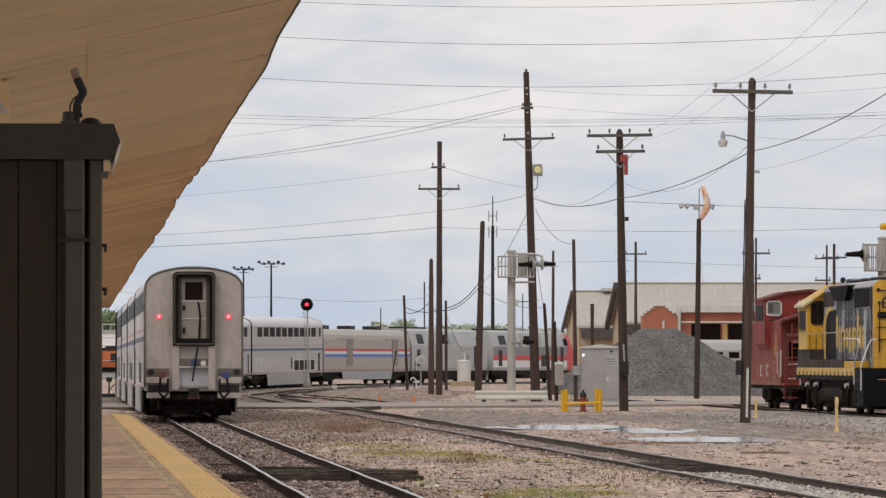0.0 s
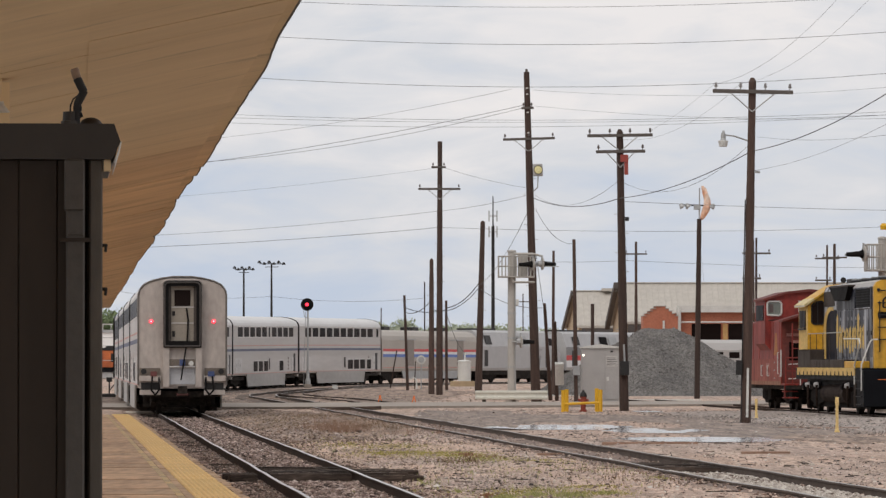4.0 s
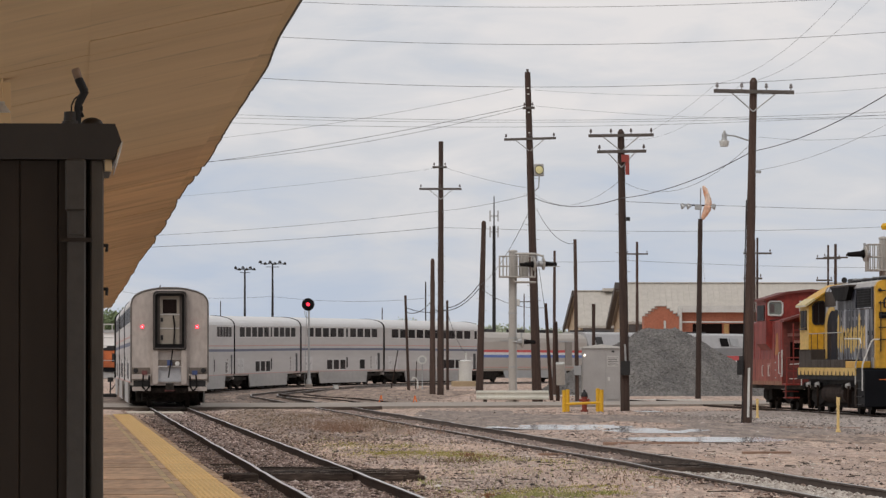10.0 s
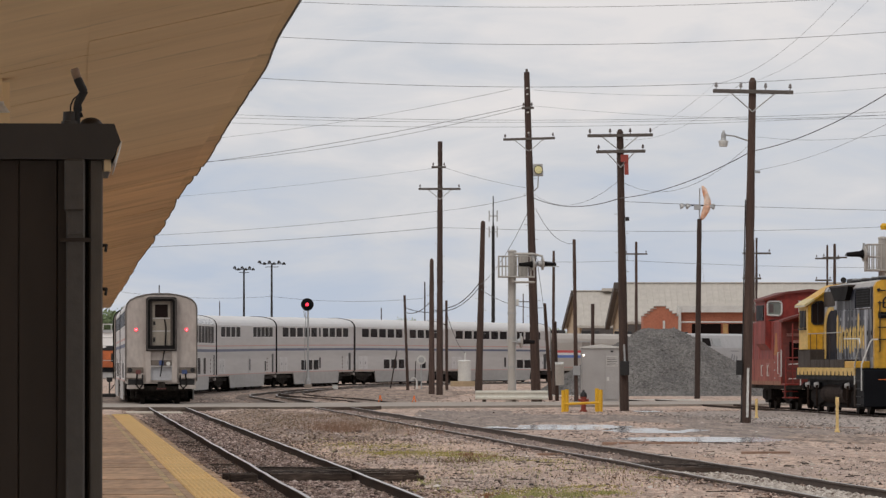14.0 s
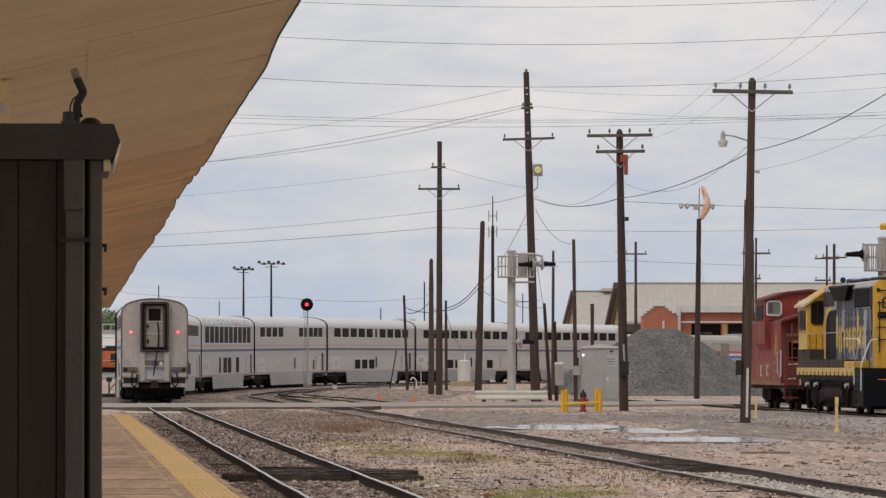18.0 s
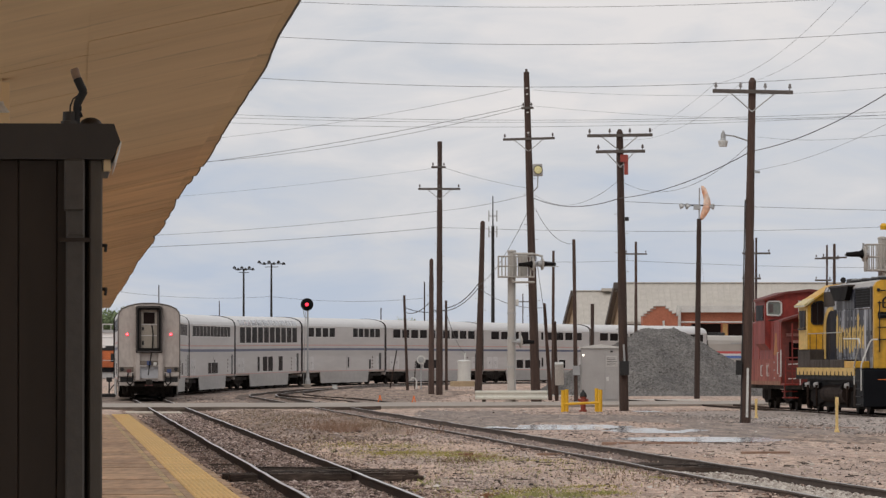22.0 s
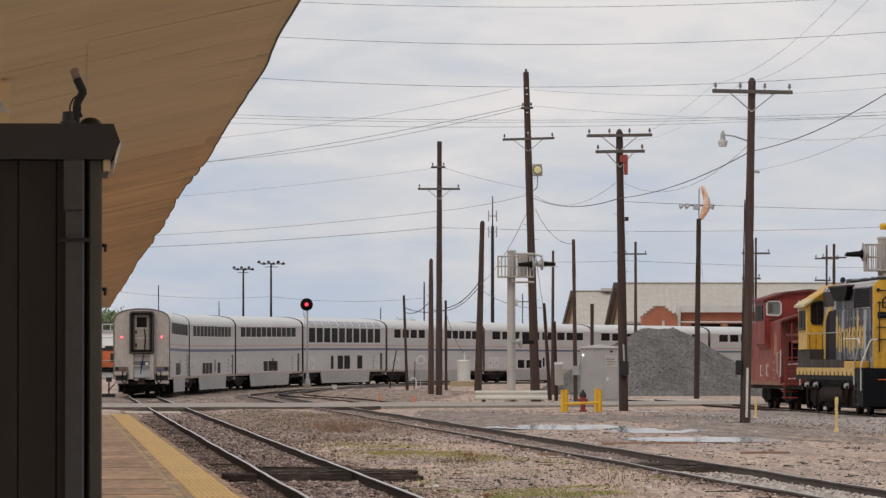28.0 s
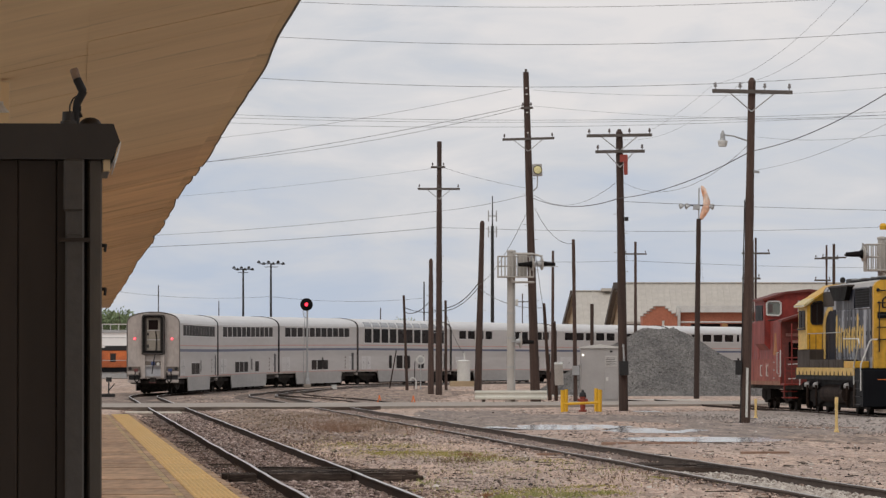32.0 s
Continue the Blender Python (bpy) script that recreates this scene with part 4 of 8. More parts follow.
for k in range(5):
    part("text_bar", Shape().box(0.31, 0.8 - 0.05 * (k % 2), -0.952, -0.945, 2.13 - 0.085 * k, 2.152 - 0.085 * k), M_DARKMETAL, sign)
part("lamp", Shape().lathe([(0.05, 0), (0.05, 0.06), (0.02, 0.08)], n=10), glow("small_white_lamp", (1, 0.95, 0.85), 2.0), shed, "small lit lamp", m=pose(-0.83, -0.9, 2.28, 90, 0, 0))
part("vent", Shape().box(0.5, 0.62, -0.92, -0.89, 2.42, 2.5), M_DARKMETAL, shed)

tk = (1.50, 370.03, 0.17)
tank = thing("white_cabinet", pose(*tk), "white round-topped tank with a vent pipe on a concrete block", "tank")
part("plinth", Shape().box(-1.0, 0.75, -0.8, 0.8, -0.1, 0.38), mat("yellowish_concrete", (0.42, 0.32, 0.2), 0.9), tank, bevel=0.03)
part("body", Shape().lathe([(0.47, 0.3), (0.47, 1.75), (0.5, 1.76), (0.5, 1.82), (0.3, 1.88), (0.0, 1.9)], n=20), M_WHITE, tank)
part("vent_pipe", Shape().tube((0.05, 0, 1.85), (0.05, 0, 2.45), 0.07, 0.05).tube((-0.04, 0, 2.3), (0.14, 0, 2.3), 0.05), M_WHITE, tank)

gr = (3.26, 246.33, -0.08)
guard = thing("guard_rail", pose(gr[0] - 0.03, gr[1] - 1.6, -0.08), "short pale steel guard rail on posts beside the road", "guard rail")
gp = [(-0.04, 0.33), (-0.075, 0.36), (-0.075, 0.41), (-0.03, 0.46), (-0.03, 0.51), (-0.075, 0.56), (-0.075, 0.61), (-0.04, 0.64), (-0.03, 0.64), (-0.055, 0.6), (-0.055, 0.57), (-0.01, 0.52), (-0.01, 0.45), (-0.055, 0.4), (-0.055, 0.37), (-0.03, 0.33)]
gp = [(y, 0.16 + (z - 0.33) * 1.38) for y, z in gp]
part("beam", Shape().prism(gp, -1.72, 1.7, "x"), mat("pale_green_grey", (0.66, 0.66, 0.58), 0.6), guard)
for x in (-1.3, 0.1, 1.35):
    part("post", Shape().box(x - 0.09, x + 0.09, 0.0, 0.18, -0.2, 0.56), M_TIE, guard)

hb = (5.40, 199.41, -0.08)
hydrant = thing("fire_hydrant", pose(*hb), "dark red fire hydrant with a black bonnet", "fire hydrant")
part("barrel", Shape().lathe([(0.15, 0), (0.15, 0.06), (0.1, 0.08), (0.1, 0.52), (0.13, 0.54), (0.13, 0.58)], n=14), M_RED, hydrant)
part("bonnet", Shape().lathe([(0.14, 0.58), (0.14, 0.62), (0.11, 0.72), (0.05, 0.78), (0.03, 0.85)], n=14), M_DARKMETAL, hydrant, "black bonnet")
for sx in (-1, 1):
    part("nozzle", Shape().tube((0.08 * sx, 0, 0.45), (0.2 * sx, 0, 0.45), 0.06), M_RED, hydrant)
part("pumper_nozzle", Shape().tube((0, -0.08, 0.42), (0, -0.2, 0.42), 0.08), M_RED, hydrant)
barrier = thing("pipe_barrier", pose(hb[0] - 0.02, hb[1] - 0.6, hb[2]), "yellow steel posts and rail guarding the hydrant", "barrier")
for x, h in ((-0.77, 0.84), (0.66, 0.86)):
    part("post", Shape().tube((x, 0, -0.1), (x, 0, h), 0.08, n=12), M_YELLOW, barrier)
for x, h in ((-0.6, 0.86), (0.56, 0.9)):
    part("post", Shape().tube((x, 1.5, -0.1), (x, 1.5, h), 0.075, n=12), M_YELLOW, barrier)
part("rail", Shape().tube((-0.77, -0.02, 0.3), (0.66, -0.02, 0.36), 0.055), M_YELLOW, barrier)
for b, h in (((10.45, 172.69, -0.08), 0.68), ((10.54, 138.45, -0.08), 0.95)):
    bo = thing("marker_post", pose(*b), "slim yellow marker post", "post", "yellow marker posts")
    part("shaft", Shape().lathe([(0.075, 0), (0.065, 0.06), (0.042, 0.1), (0.038, h * 0.75), (0.05, h * 0.78), (0.048, h)], n=10), mat("cream_yellow", (0.76, 0.54, 0.22), 0.6), bo)
for b in ((-3.06, 250.00, -0.08), (-1.40, 246.33, -0.08)):
    co = thing("traffic_cone", pose(*b), "small orange traffic cone on the road", "traffic cone", "traffic cones")
    part("cone", Shape().lathe([(0.055, 0.16), (0.035, 0.33), (0.03, 0.34)], n=12), M_ORANGE, co)
    for sx in (-1, 1):
        part("leg", Shape().prism([(sx * 0.115, 0.0), (sx * 0.06, 0.0), (sx * 0.012, 0.2), (sx * 0.05, 0.2)][::sx], -0.05, 0.05), M_ORANGE, co)
    part("foot", Shape().box(-0.12, 0.12, -0.12, 0.12, 0, 0.03), M_ORANGE, co)


# small yard fittings
rb_ = (-1.48, 346.12, 0.05)
disc = thing("round_sign", pose(*rb_), "small round white sign on a thin steel post", "sign")
part("post", Shape().tube((0, 0, 0), (0, 0, 2.1), 0.04, n=6), M_STEEL, disc)
part("plate", Shape().lathe([(0.3, 0), (0.3, 0.03)], n=18), M_WHITE, disc, m=pose(0, -0.05, 2.0, 90, 0, 0))
part("inner_ring", Shape().lathe([(0.2, 0), (0.2, 0.02)], n=16), M_STEEL, disc, m=pose(0, -0.081, 2.0, 90, 0, 0))
hz = (-1.80, 349.75, 0.07)
standpipe = thing("standpipe", pose(*hz), "bent white standpipe beside the track", "pipe")
part("pipe", Shape().pipe([(0, 0, 0), (0, 0, 0.55), (-0.12, 0, 0.75), (-0.3, 0, 0.78), (-0.4, 0, 0.6)], 0.05), M_WHITE, standpipe)
ls = (-3.63, 353.46, 0.09)
stick = thing("leaning_pipe", pose(*ls), "thin rusty pipe leaning in the ground", "pipe")
part("pipe", Shape().tube((0, 0, 0), (0.45, 0, 2.6), 0.045, n=6), M_RAIL, stick)
st_ = (-18.65, 288.79, -0.08)
stand = thing("switch_stand", pose(*st_), "dark iron switch stand at the platform's end", "switch stand")
part("base", Shape().box(-0.4, 0.35, -0.2, 0.2, 0, 0.18), M_DARKMETAL, stand, bevel=0.02)
part("mast", Shape().tube((0, 0, 0.1), (0, 0, 1.1), 0.04, n=8), M_DARKMETAL, stand)
part("lever", Shape().tube((-0.05, 0, 0.3), (0.32, 0, 0.75), 0.03, n=6), M_DARKMETAL, stand)
part("target", Shape().box(-0.16, 0.16, -0.02, 0.02, 0.85, 1.1), M_DARKMETAL, stand)
pad = tagged(new("concrete_pad"), "pale concrete pad on the yard floor", "pad", kind="structure")
part("slab", Shape().box(2.6, 7.6, 298, 312, -0.12, -0.03), M_WHITE, pad)
wbx = (-7.26, 346.12, 0.05)
wb2 = thing("junction_box", pose(*wbx), "small white junction box on the ground", "box")
part("case", Shape().box(-0.18, 0.18, -0.15, 0.15, 0, 0.3), M_WHITE, wb2, bevel=0.03)
part("lid", Shape().box(-0.2, 0.2, -0.17, 0.17, 0.3, 0.34), M_STEEL, wb2)


# ---------------- gravel heap ----------------
def heap_z(x, y):
    """Height of the heap at x, y from its middle: a short ridge with slopes at rest."""
    r = math.hypot(max(abs(x) - 0.6, 0.0), y)
    z = 4.42 - 0.635 * math.sqrt(r * r + 0.7)
    return z + 0.16 * noise.noise((x * 0.7, y * 0.7, 5)) + 0.05 * noise.noise((x * 2.6, y * 2.6, 1)) + 0.02 * noise.noise((x * 7, y * 7, 2))


def gravel_pile():
    c = (12.42, 299.10, -0.08)
    v, f, n = [], [], 110
    for j in range(n):
        for i in range(n):
            x, y = -8.0 + 16 * i / (n - 1), -7.5 + 15 * j / (n - 1)
            v.append((x, y, max(heap_z(x, y), -0.15)))
    f = [(j * n + i, j * n + i + 1, (j + 1) * n + i + 1, (j + 1) * n + i) for j in range(n - 1) for i in range(n - 1)]
    me = bpy.data.meshes.new("gravel_pile")
    me.from_pydata(v, [], f)
    me.materials.append(mat("grey_gravel", (0.165, 0.157, 0.148), 0.95, col2=(0.095, 0.091, 0.088), scale=0.7, fine=7, bump=1.0, dirt=0.45, contrast=3.5))
    ob = new("gravel_pile", me)
    ob.matrix_basis = pose(c[0] + 0.3, c[1] + 5.0, c[2])
    tagged(ob, "tall heap of grey crushed stone in the yard", "gravel pile", kind="stuff")
    q = np.random.RandomState(3)
    base = np.array([(1, 0, 0), (-1, 0, 0), (0, 1, 0), (0, -1, 0), (0, 0, 1), (0, 0, -1)], float)
    tri = np.array([(0, 2, 4), (2, 1, 4), (1, 3, 4), (3, 0, 4), (2, 0, 5), (1, 2, 5), (3, 1, 5), (0, 3, 5)])
    vs, fs, k = [], [], 0
    while k < 13000:
        x, y = q.uniform(-7, 7), q.uniform(-6.5, 1.0)
        z = heap_z(x, y)
        if z < -0.03:
            continue
        e = 0.033 * math.exp(q.normal(0, 0.45))
        vs.append(base * (e * q.uniform(0.6, 1.2, (6, 1))) * q.uniform(0.7, 1.2, 3) + (x, y, z))
        fs.append(tri + 6 * k)
        k += 1
    ms = bpy.data.meshes.new("loose_stones")
    ms.from_pydata(np.concatenate(vs).tolist(), [], np.concatenate(fs).tolist())
    ms.materials.append(island("crushed_stone", (0.095, 0.09, 0.085), (0.245, 0.232, 0.218), (0.162, 0.153, 0.144)))
    so = part("loose_stones", ms, None, ob)
    so["kind"] = "stuff"


gravel_pile()

# ---------------- parked locomotive ----------------
M_SFYEL = mat("faded_warm_yellow", (0.66, 0.36, 0.022), 0.5, col2=(0.54, 0.29, 0.028), scale=0.8, fine=6, dirt=0.15)
# pale streaks are peeled paint plus sky sheen put into the colour
M_SFBLUE = mat("peeling_paint_with_sky_sheen", (0.012, 0.014, 0.025), 0.4, col2=(0.3, 0.31, 0.335), scale=2.4, fine=7, stretch=(1, 0.62, 0.13), dirt=0.35, contrast=7, own=0.35)
M_SFYEL2 = mat("chalky_pale_yellow", (0.68, 0.46, 0.15), 0.7, col2=(0.54, 0.35, 0.1), scale=1.2, fine=8, dirt=0.2)
M_NAVY = mat("near_black_navy", (0.012, 0.013, 0.022), 0.6, dirt=0.3)
M_TANK2 = mat("rusty_dark_tank", (0.042, 0.027, 0.021), 0.8, col2=(0.014, 0.011, 0.01), dirt=0.3)
M_BLACKBLUE = mat("grimy_dark_blue", (0.007, 0.0078, 0.01), 0.6, dirt=0.4)
M_CABRED = mat("faded_caboose_red", (0.29, 0.03, 0.018), 0.6, col2=(0.16, 0.016, 0.012), scale=0.8, fine=5, dirt=0.2)
M_CABPINK = mat("chalky_faded_red", (0.33, 0.09, 0.062), 0.75, col2=(0.19, 0.032, 0.024), scale=0.7, fine=4, dirt=0.15)
M_DARKPANEL2 = mat("brown_grey_box", (0.075, 0.062, 0.055), 0.7, dirt=0.25)
M_TANK2R = mat("rusty_tan_sill", (0.3, 0.17, 0.1), 0.85, col2=(0.2, 0.07, 0.045), scale=2, fine=8, stretch=(1, 1.5, 0.4), dirt=0.3, contrast=3)
M_CABROOF2 = mat("weathered_roof_and_shaded_wall_red", (0.16, 0.03, 0.022), 0.7, col2=(0.1, 0.03, 0.025), scale=0.9, fine=6, dirt=0.25)
M_CABROOF = mat("dull_cab_roof", (0.62, 0.50, 0.25), 0.6, dirt=0.2)

streaks(M_CABRED, (2, 2, 0.25), 2.0, 0.5, 0.7, 0.5)
streaks(M_CABPINK, (2, 2, 0.25), 2.0, 0.52, 0.72, 0.55)
streaks(M_SFYEL, (2, 2, 0.3), 1.6, 0.54, 0.74, 0.6)
streaks(M_SFYEL2, (3, 3, 0.4), 2.0, 0.54, 0.72, 0.6)
# near-black copy of M_BOGIE for the dark underside of loco and caboose
M_UNDERBLACK = mat("near_black_underside_steel", (0.007, 0.006, 0.0056), 0.85, 0.0, col2=(0.02, 0.016, 0.014), scale=2.5, fine=8, dirt=0.4)
for dull in (M_BLACKBLUE, M_BOGIE, M_UNDERBLACK, M_RUBBER, M_NAVY, M_TANK2, M_SFBLUE, M_DARKPANEL2):
    dull.node_tree.nodes["Principled BSDF"].inputs["Specular IOR Level"].default_value = 0.08


def wheel_pair(name="wheelset", r=0.46):
    s = Shape()
    for x in (-0.75, 0.75):
        s.tube((x - 0.065, 0, 0), (x + 0.065, 0, 0), r, r, 20)
        s.tube((x - 0.08 * (1 if x < 0 else -1) - 0.02, 0, 0), (x - 0.08 * (1 if x < 0 else -1) + 0.02, 0, 0), r + 0.025, r + 0.025, 20)
        s.tube((x * 1.08, 0, 0), (x * 1.2, 0, 0), 0.16, 0.14, 10)
    s.tube((-0.95, 0, 0), (0.95, 0, 0), 0.08, 0.08, 8)
    return s.mesh(name, M_BOGIE)


ME_WHEEL = wheel_pair()


def bogie(parent, y, gauge_len=2.6, axles=2, keyed=None, steel=None):
    """A truck: two side frames, springs, a bolster and wheelsets under a vehicle."""
    steel = steel or M_BOGIE
    bo = part("bogie", Shape().box(-0.95, 0.95, -0.3, 0.3, 0.4, 0.75), steel, parent, m=pose(0, y, 0))
    for e in (-1, 1):
        part("end_beam", Shape().box(-1.0, 1.0, e * (gauge_len / 2 + 0.47) - 0.08, e * (gauge_len / 2 + 0.47) + 0.08, 0.48, 0.72), steel, bo)
    half = gauge_len / 2
    part("brake_rigging", Shape().box(-0.55, 0.55, -half - 0.3, half + 0.3, 0.22, 0.34).box(-0.9, 0.9, -half - 0.42, -half - 0.36, 0.3, 0.4), steel, bo)
    for x in (-1.0, 1.0):
        fr = Shape().prism([(-half - 0.5, 0.42), (-half + 0.3, 0.34), (-0.5, 0.24), (0.5, 0.24), (half - 0.3, 0.34), (half + 0.5, 0.42), (half + 0.5, 0.74), (0.6, 0.86), (-0.6, 0.86), (-half - 0.5, 0.74)], x - 0.07, x + 0.07, "x")
        part("side_frame", fr, steel, bo)
        for k in (-0.2, 0.2):
            part("spring", Shape().tube((x, k, 0.36), (x, k, 0.72), 0.1, n=8), steel, bo)
    for k in range(axles):
        yy = -half + gauge_len * k / (axles - 1)
        w = part("wheelset", ME_WHEEL, None, parent if keyed is not None else bo, m=pose(0, (y + yy) if keyed is not None else yy, 0.46))
        if keyed is not None:
            keyed.append((w, y + yy))
    return bo


lx, ly, lh = track_point(8.6, 24.37)
loco = thing("parked_locomotive", pose(lx + 0.1, ly, 0, 0, 0, 3.2), "old yellow and blue-grey diesel locomotive with peeling paint, parked", "locomotive")
# its own y runs away from the station; the short hood and cab are at the far end
part("frame", Shape().box(-1.48, 1.48, -1.0, 16.8, 1.2, 1.6).box(-1.1, 1.1, 0.0, 16.4, 0.95, 1.2), M_BLACKBLUE, loco)
for sx in (-1.5, 1.5):
    sill = part("sill", Shape().box(sx - 0.02, sx + 0.02, 0.4, 16.2, 1.36, 1.63), M_SFYEL2, loco, "chalky yellow sill with dark notches")
    for k in range(14):
        part("sill_notch", Shape().prism([(0.9 + 1.1 * k, 1.34), (1.2 + 1.1 * k, 1.34), (1.12 + 1.1 * k, 1.5), (0.98 + 1.1 * k, 1.5)], sx - 0.026, sx + 0.026, "x"), M_BLACKBLUE, sill)
hood = [(-0.92, 1.6), (0.92, 1.6), (0.92, 4.42), (0.84, 4.56), (0.66, 4.64), (-0.66, 4.64), (-0.84, 4.56), (-0.92, 4.42)]
part("long_hood", Shape().prism(hood, -0.05, 13.0), M_SFBLUE, loco, "blue-grey hood with peeling paint")
part("hood_end", Shape().prism([(x * 1.006, z + (0.006 if z > 2 else 0)) for x, z in hood], -0.4, -0.05), M_SFYEL, loco, "yellow end of the hood")
gr = part("radiator_grille", Shape().box(-0.955, -0.92, 0.25, 4.15, 3.72, 4.36), M_RUBBER, loco, "black radiator grille")
for k in range(7):
    part("louvre", Shape().box(-0.965, -0.955, 0.25, 4.15, 3.75 + 0.09 * k, 3.775 + 0.09 * k), M_BLACKBLUE, gr)
part("grille_frame", Shape().pipe([(-0.95, 0.2, 3.69), (-0.95, 4.2, 3.69), (-0.95, 4.2, 4.4), (-0.95, 0.2, 4.4), (-0.95, 0.2, 3.69)], 0.035, 5), M_SFBLUE, gr)
fan = part("fan_housing", Shape().prism([(4.9, 4.5), (5.7, 4.02), (8.6, 4.02), (9.9, 4.5)], -1.12, -0.7, "x"), M_RUBBER, loco, "black intake housing on the hood's shoulder")
part("housing_lid", Shape().box(-1.14, -0.68, 4.8, 10.0, 4.5, 4.56), M_DARKPANEL2, fan)
for y in (1.4, 3.0, 5.4, 8.2):
    rf = part("roof_fan", Shape().lathe([(0.62, 0), (0.62, 0.1), (0.52, 0.14)], (0, y, 4.64), n=18), M_DARKMETAL, loco)
    part("fan_guard", Shape().pipe([(-0.55, y, 4.79), (0.55, y, 4.79)], 0.02, 5).pipe([(0, y - 0.55, 4.79), (0, y + 0.55, 4.79)], 0.02, 5), M_STEEL, rf)
part("exhaust_stack", Shape().box(-0.3, 0.3, 10.2, 11.4, 4.62, 4.86), M_DARKMETAL, loco, bevel=0.03)
part("stained_panel", Shape().box(-0.935, -0.92, 9.95, 12.95, 3.86, 4.4), M_DARKPANEL2, loco, "soot-brown panel behind the cab", bevel=0.006)
for k in range(9):
    door = part("hood_door", Shape().box(-0.94, -0.92, 0.1 + 1.02 * k, 1.08 + 1.02 * k, 2.0, 3.66), M_SFBLUE, loco, bevel=0.006)
    part("latch", Shape().box(-0.96, -0.94, 0.2 + 1.02 * k, 0.27 + 1.02 * k, 2.75, 2.9), M_DARKMETAL, door)
    part("hinge", Shape().tube((-0.945, 1.05 + 1.02 * k, 2.3), (-0.945, 1.05 + 1.02 * k, 2.42), 0.02, n=6).tube((-0.945, 1.05 + 1.02 * k, 3.3), (-0.945, 1.05 + 1.02 * k, 3.42), 0.02, n=6), M_STEEL, door)
# a paler grey strip along the hood's shoulder
part("shoulder_panel", Shape().prism([(-0.935, 4.43), (-0.925, 4.41), (-0.84, 4.55), (-0.66, 4.635), (-0.66, 4.655), (-0.85, 4.575)], -0.05, 10.0), M_GREYBOX, loco, "pale grey shoulder of the hood")
part("upper_door", Shape().box(-0.94, -0.92, 4.4, 9.4, 3.7, 4.3), M_SFBLUE, loco, bevel=0.006)
# the arched yellow band and the near-black field behind the cab
arch = lambda r, n=10: [(10.75 + 1.75 * r * math.cos(math.pi / 2 * k / n), 3.0 + 0.82 * r * math.sin(math.pi / 2 * k / n)) for k in range(n + 1)]
part("curved_band", Shape().prism([(12.95, 1.95)] + [(y + 0.42, z) for y, z in arch(1.02)] + [(10.2, 3.82), (10.2, 3.68)] + arch(0.86)[::-1] + [(12.25, 1.95)], -0.946, -0.936, "x"), M_SFYEL2, loco, "arched pale yellow band")
part("navy_band", Shape().prism([(12.3, 1.66)] + [(y, z) for y, z in arch(0.9)] + [(9.35, 3.72), (9.35, 1.66)], -0.936, -0.921, "x"), M_NAVY, loco, "near-black navy field")
part("lower_panel", Shape().box(-0.93, -0.92, 12.3, 13.0, 1.62, 1.95), M_DARKPANEL2, loco)
# the tall lettering on the hood, flaked yellow, as plain shapes
letters = part("lettering", Shape().box(-0.947, -0.944, 1.9, 1.95, 2.3, 2.36), M_SFYEL2, loco, "flaking yellow lettering as plain bars")
lr = random.Random(5)
M_LETTER = mat("flaking_yellow_lettering", (0.72, 0.5, 0.13), 0.7, col2=(0.5, 0.33, 0.1), scale=3, dirt=0.2)
for k in range(11):
    yy = 2.0 + 0.69 * k + lr.uniform(-0.05, 0.05)
    top = 3.55 if k in (2, 10) else 3.08 + lr.uniform(-0.1, 0.1)
    low = 2.2 + lr.uniform(-0.08, 0.12)
    s = Shape().prism([(yy, low + 0.1), (yy + 0.09, low), (yy + 0.4, low + 0.05), (yy + 0.46, (low + top) / 2), (yy + 0.36, top - 0.1), (yy + 0.1, top), (yy - 0.03, top - 0.2)], -0.951, -0.945, "x")
    if k % 3 != 1:
        s.prism([(yy + 0.28, low + 0.45), (yy + 0.5, low + 0.55), (yy + 0.55, low + 0.75), (yy + 0.28, low + 0.66)], -0.951, -0.945, "x")
    part("letter", s, M_LETTER, letters)
# hood end fittings
for x in (-0.75, -0.3):
    part("grab_iron", Shape().pipe([(x, -0.4, 2.2), (x, -0.48, 2.2), (x, -0.48, 3.9), (x, -0.4, 3.9)], 0.02), M_DARKMETAL, loco)
for k in range(5):
    part("ladder_rung", Shape().pipe([(-0.8, -0.4, 2.6 + 0.42 * k), (-0.8, -0.47, 2.6 + 0.42 * k), (-0.3, -0.47, 2.6 + 0.42 * k), (-0.3, -0.4, 2.6 + 0.42 * k)], 0.022), M_DARKMETAL, loco)
part("number_board", Shape().box(-0.8, 0.1, -0.46, -0.4, 3.32, 3.55), M_RUBBER, loco)
part("hood_frame", Shape().pipe([(-0.62, -0.41, 3.7), (-0.1, -0.41, 3.7), (-0.1, -0.41, 4.05), (-0.54, -0.41, 4.05), (-0.62, -0.41, 3.96), (-0.62, -0.41, 3.7)], 0.03), M_DARKMETAL, loco, "dark rounded frame")
part("class_lamp", Shape().tube((-0.78, -0.47, 4.3), (-0.78, -0.38, 4.3), 0.06, n=10), M_DARKMETAL, loco)
part("end_door", Shape().box(-0.5, 0.3, -0.43, -0.4, 1.65, 2.2), M_RUBBER, loco)
part("pilot", Shape().box(-1.45, 1.45, -1.5, -1.2, 0.3, 1.56), M_BLACKBLUE, loco, bevel=0.02)
part("pilot_stripe", Shape().box(-0.95, 1.4, -1.51, -1.5, 1.22, 1.245), M_ORANGE, loco, "thin orange line")
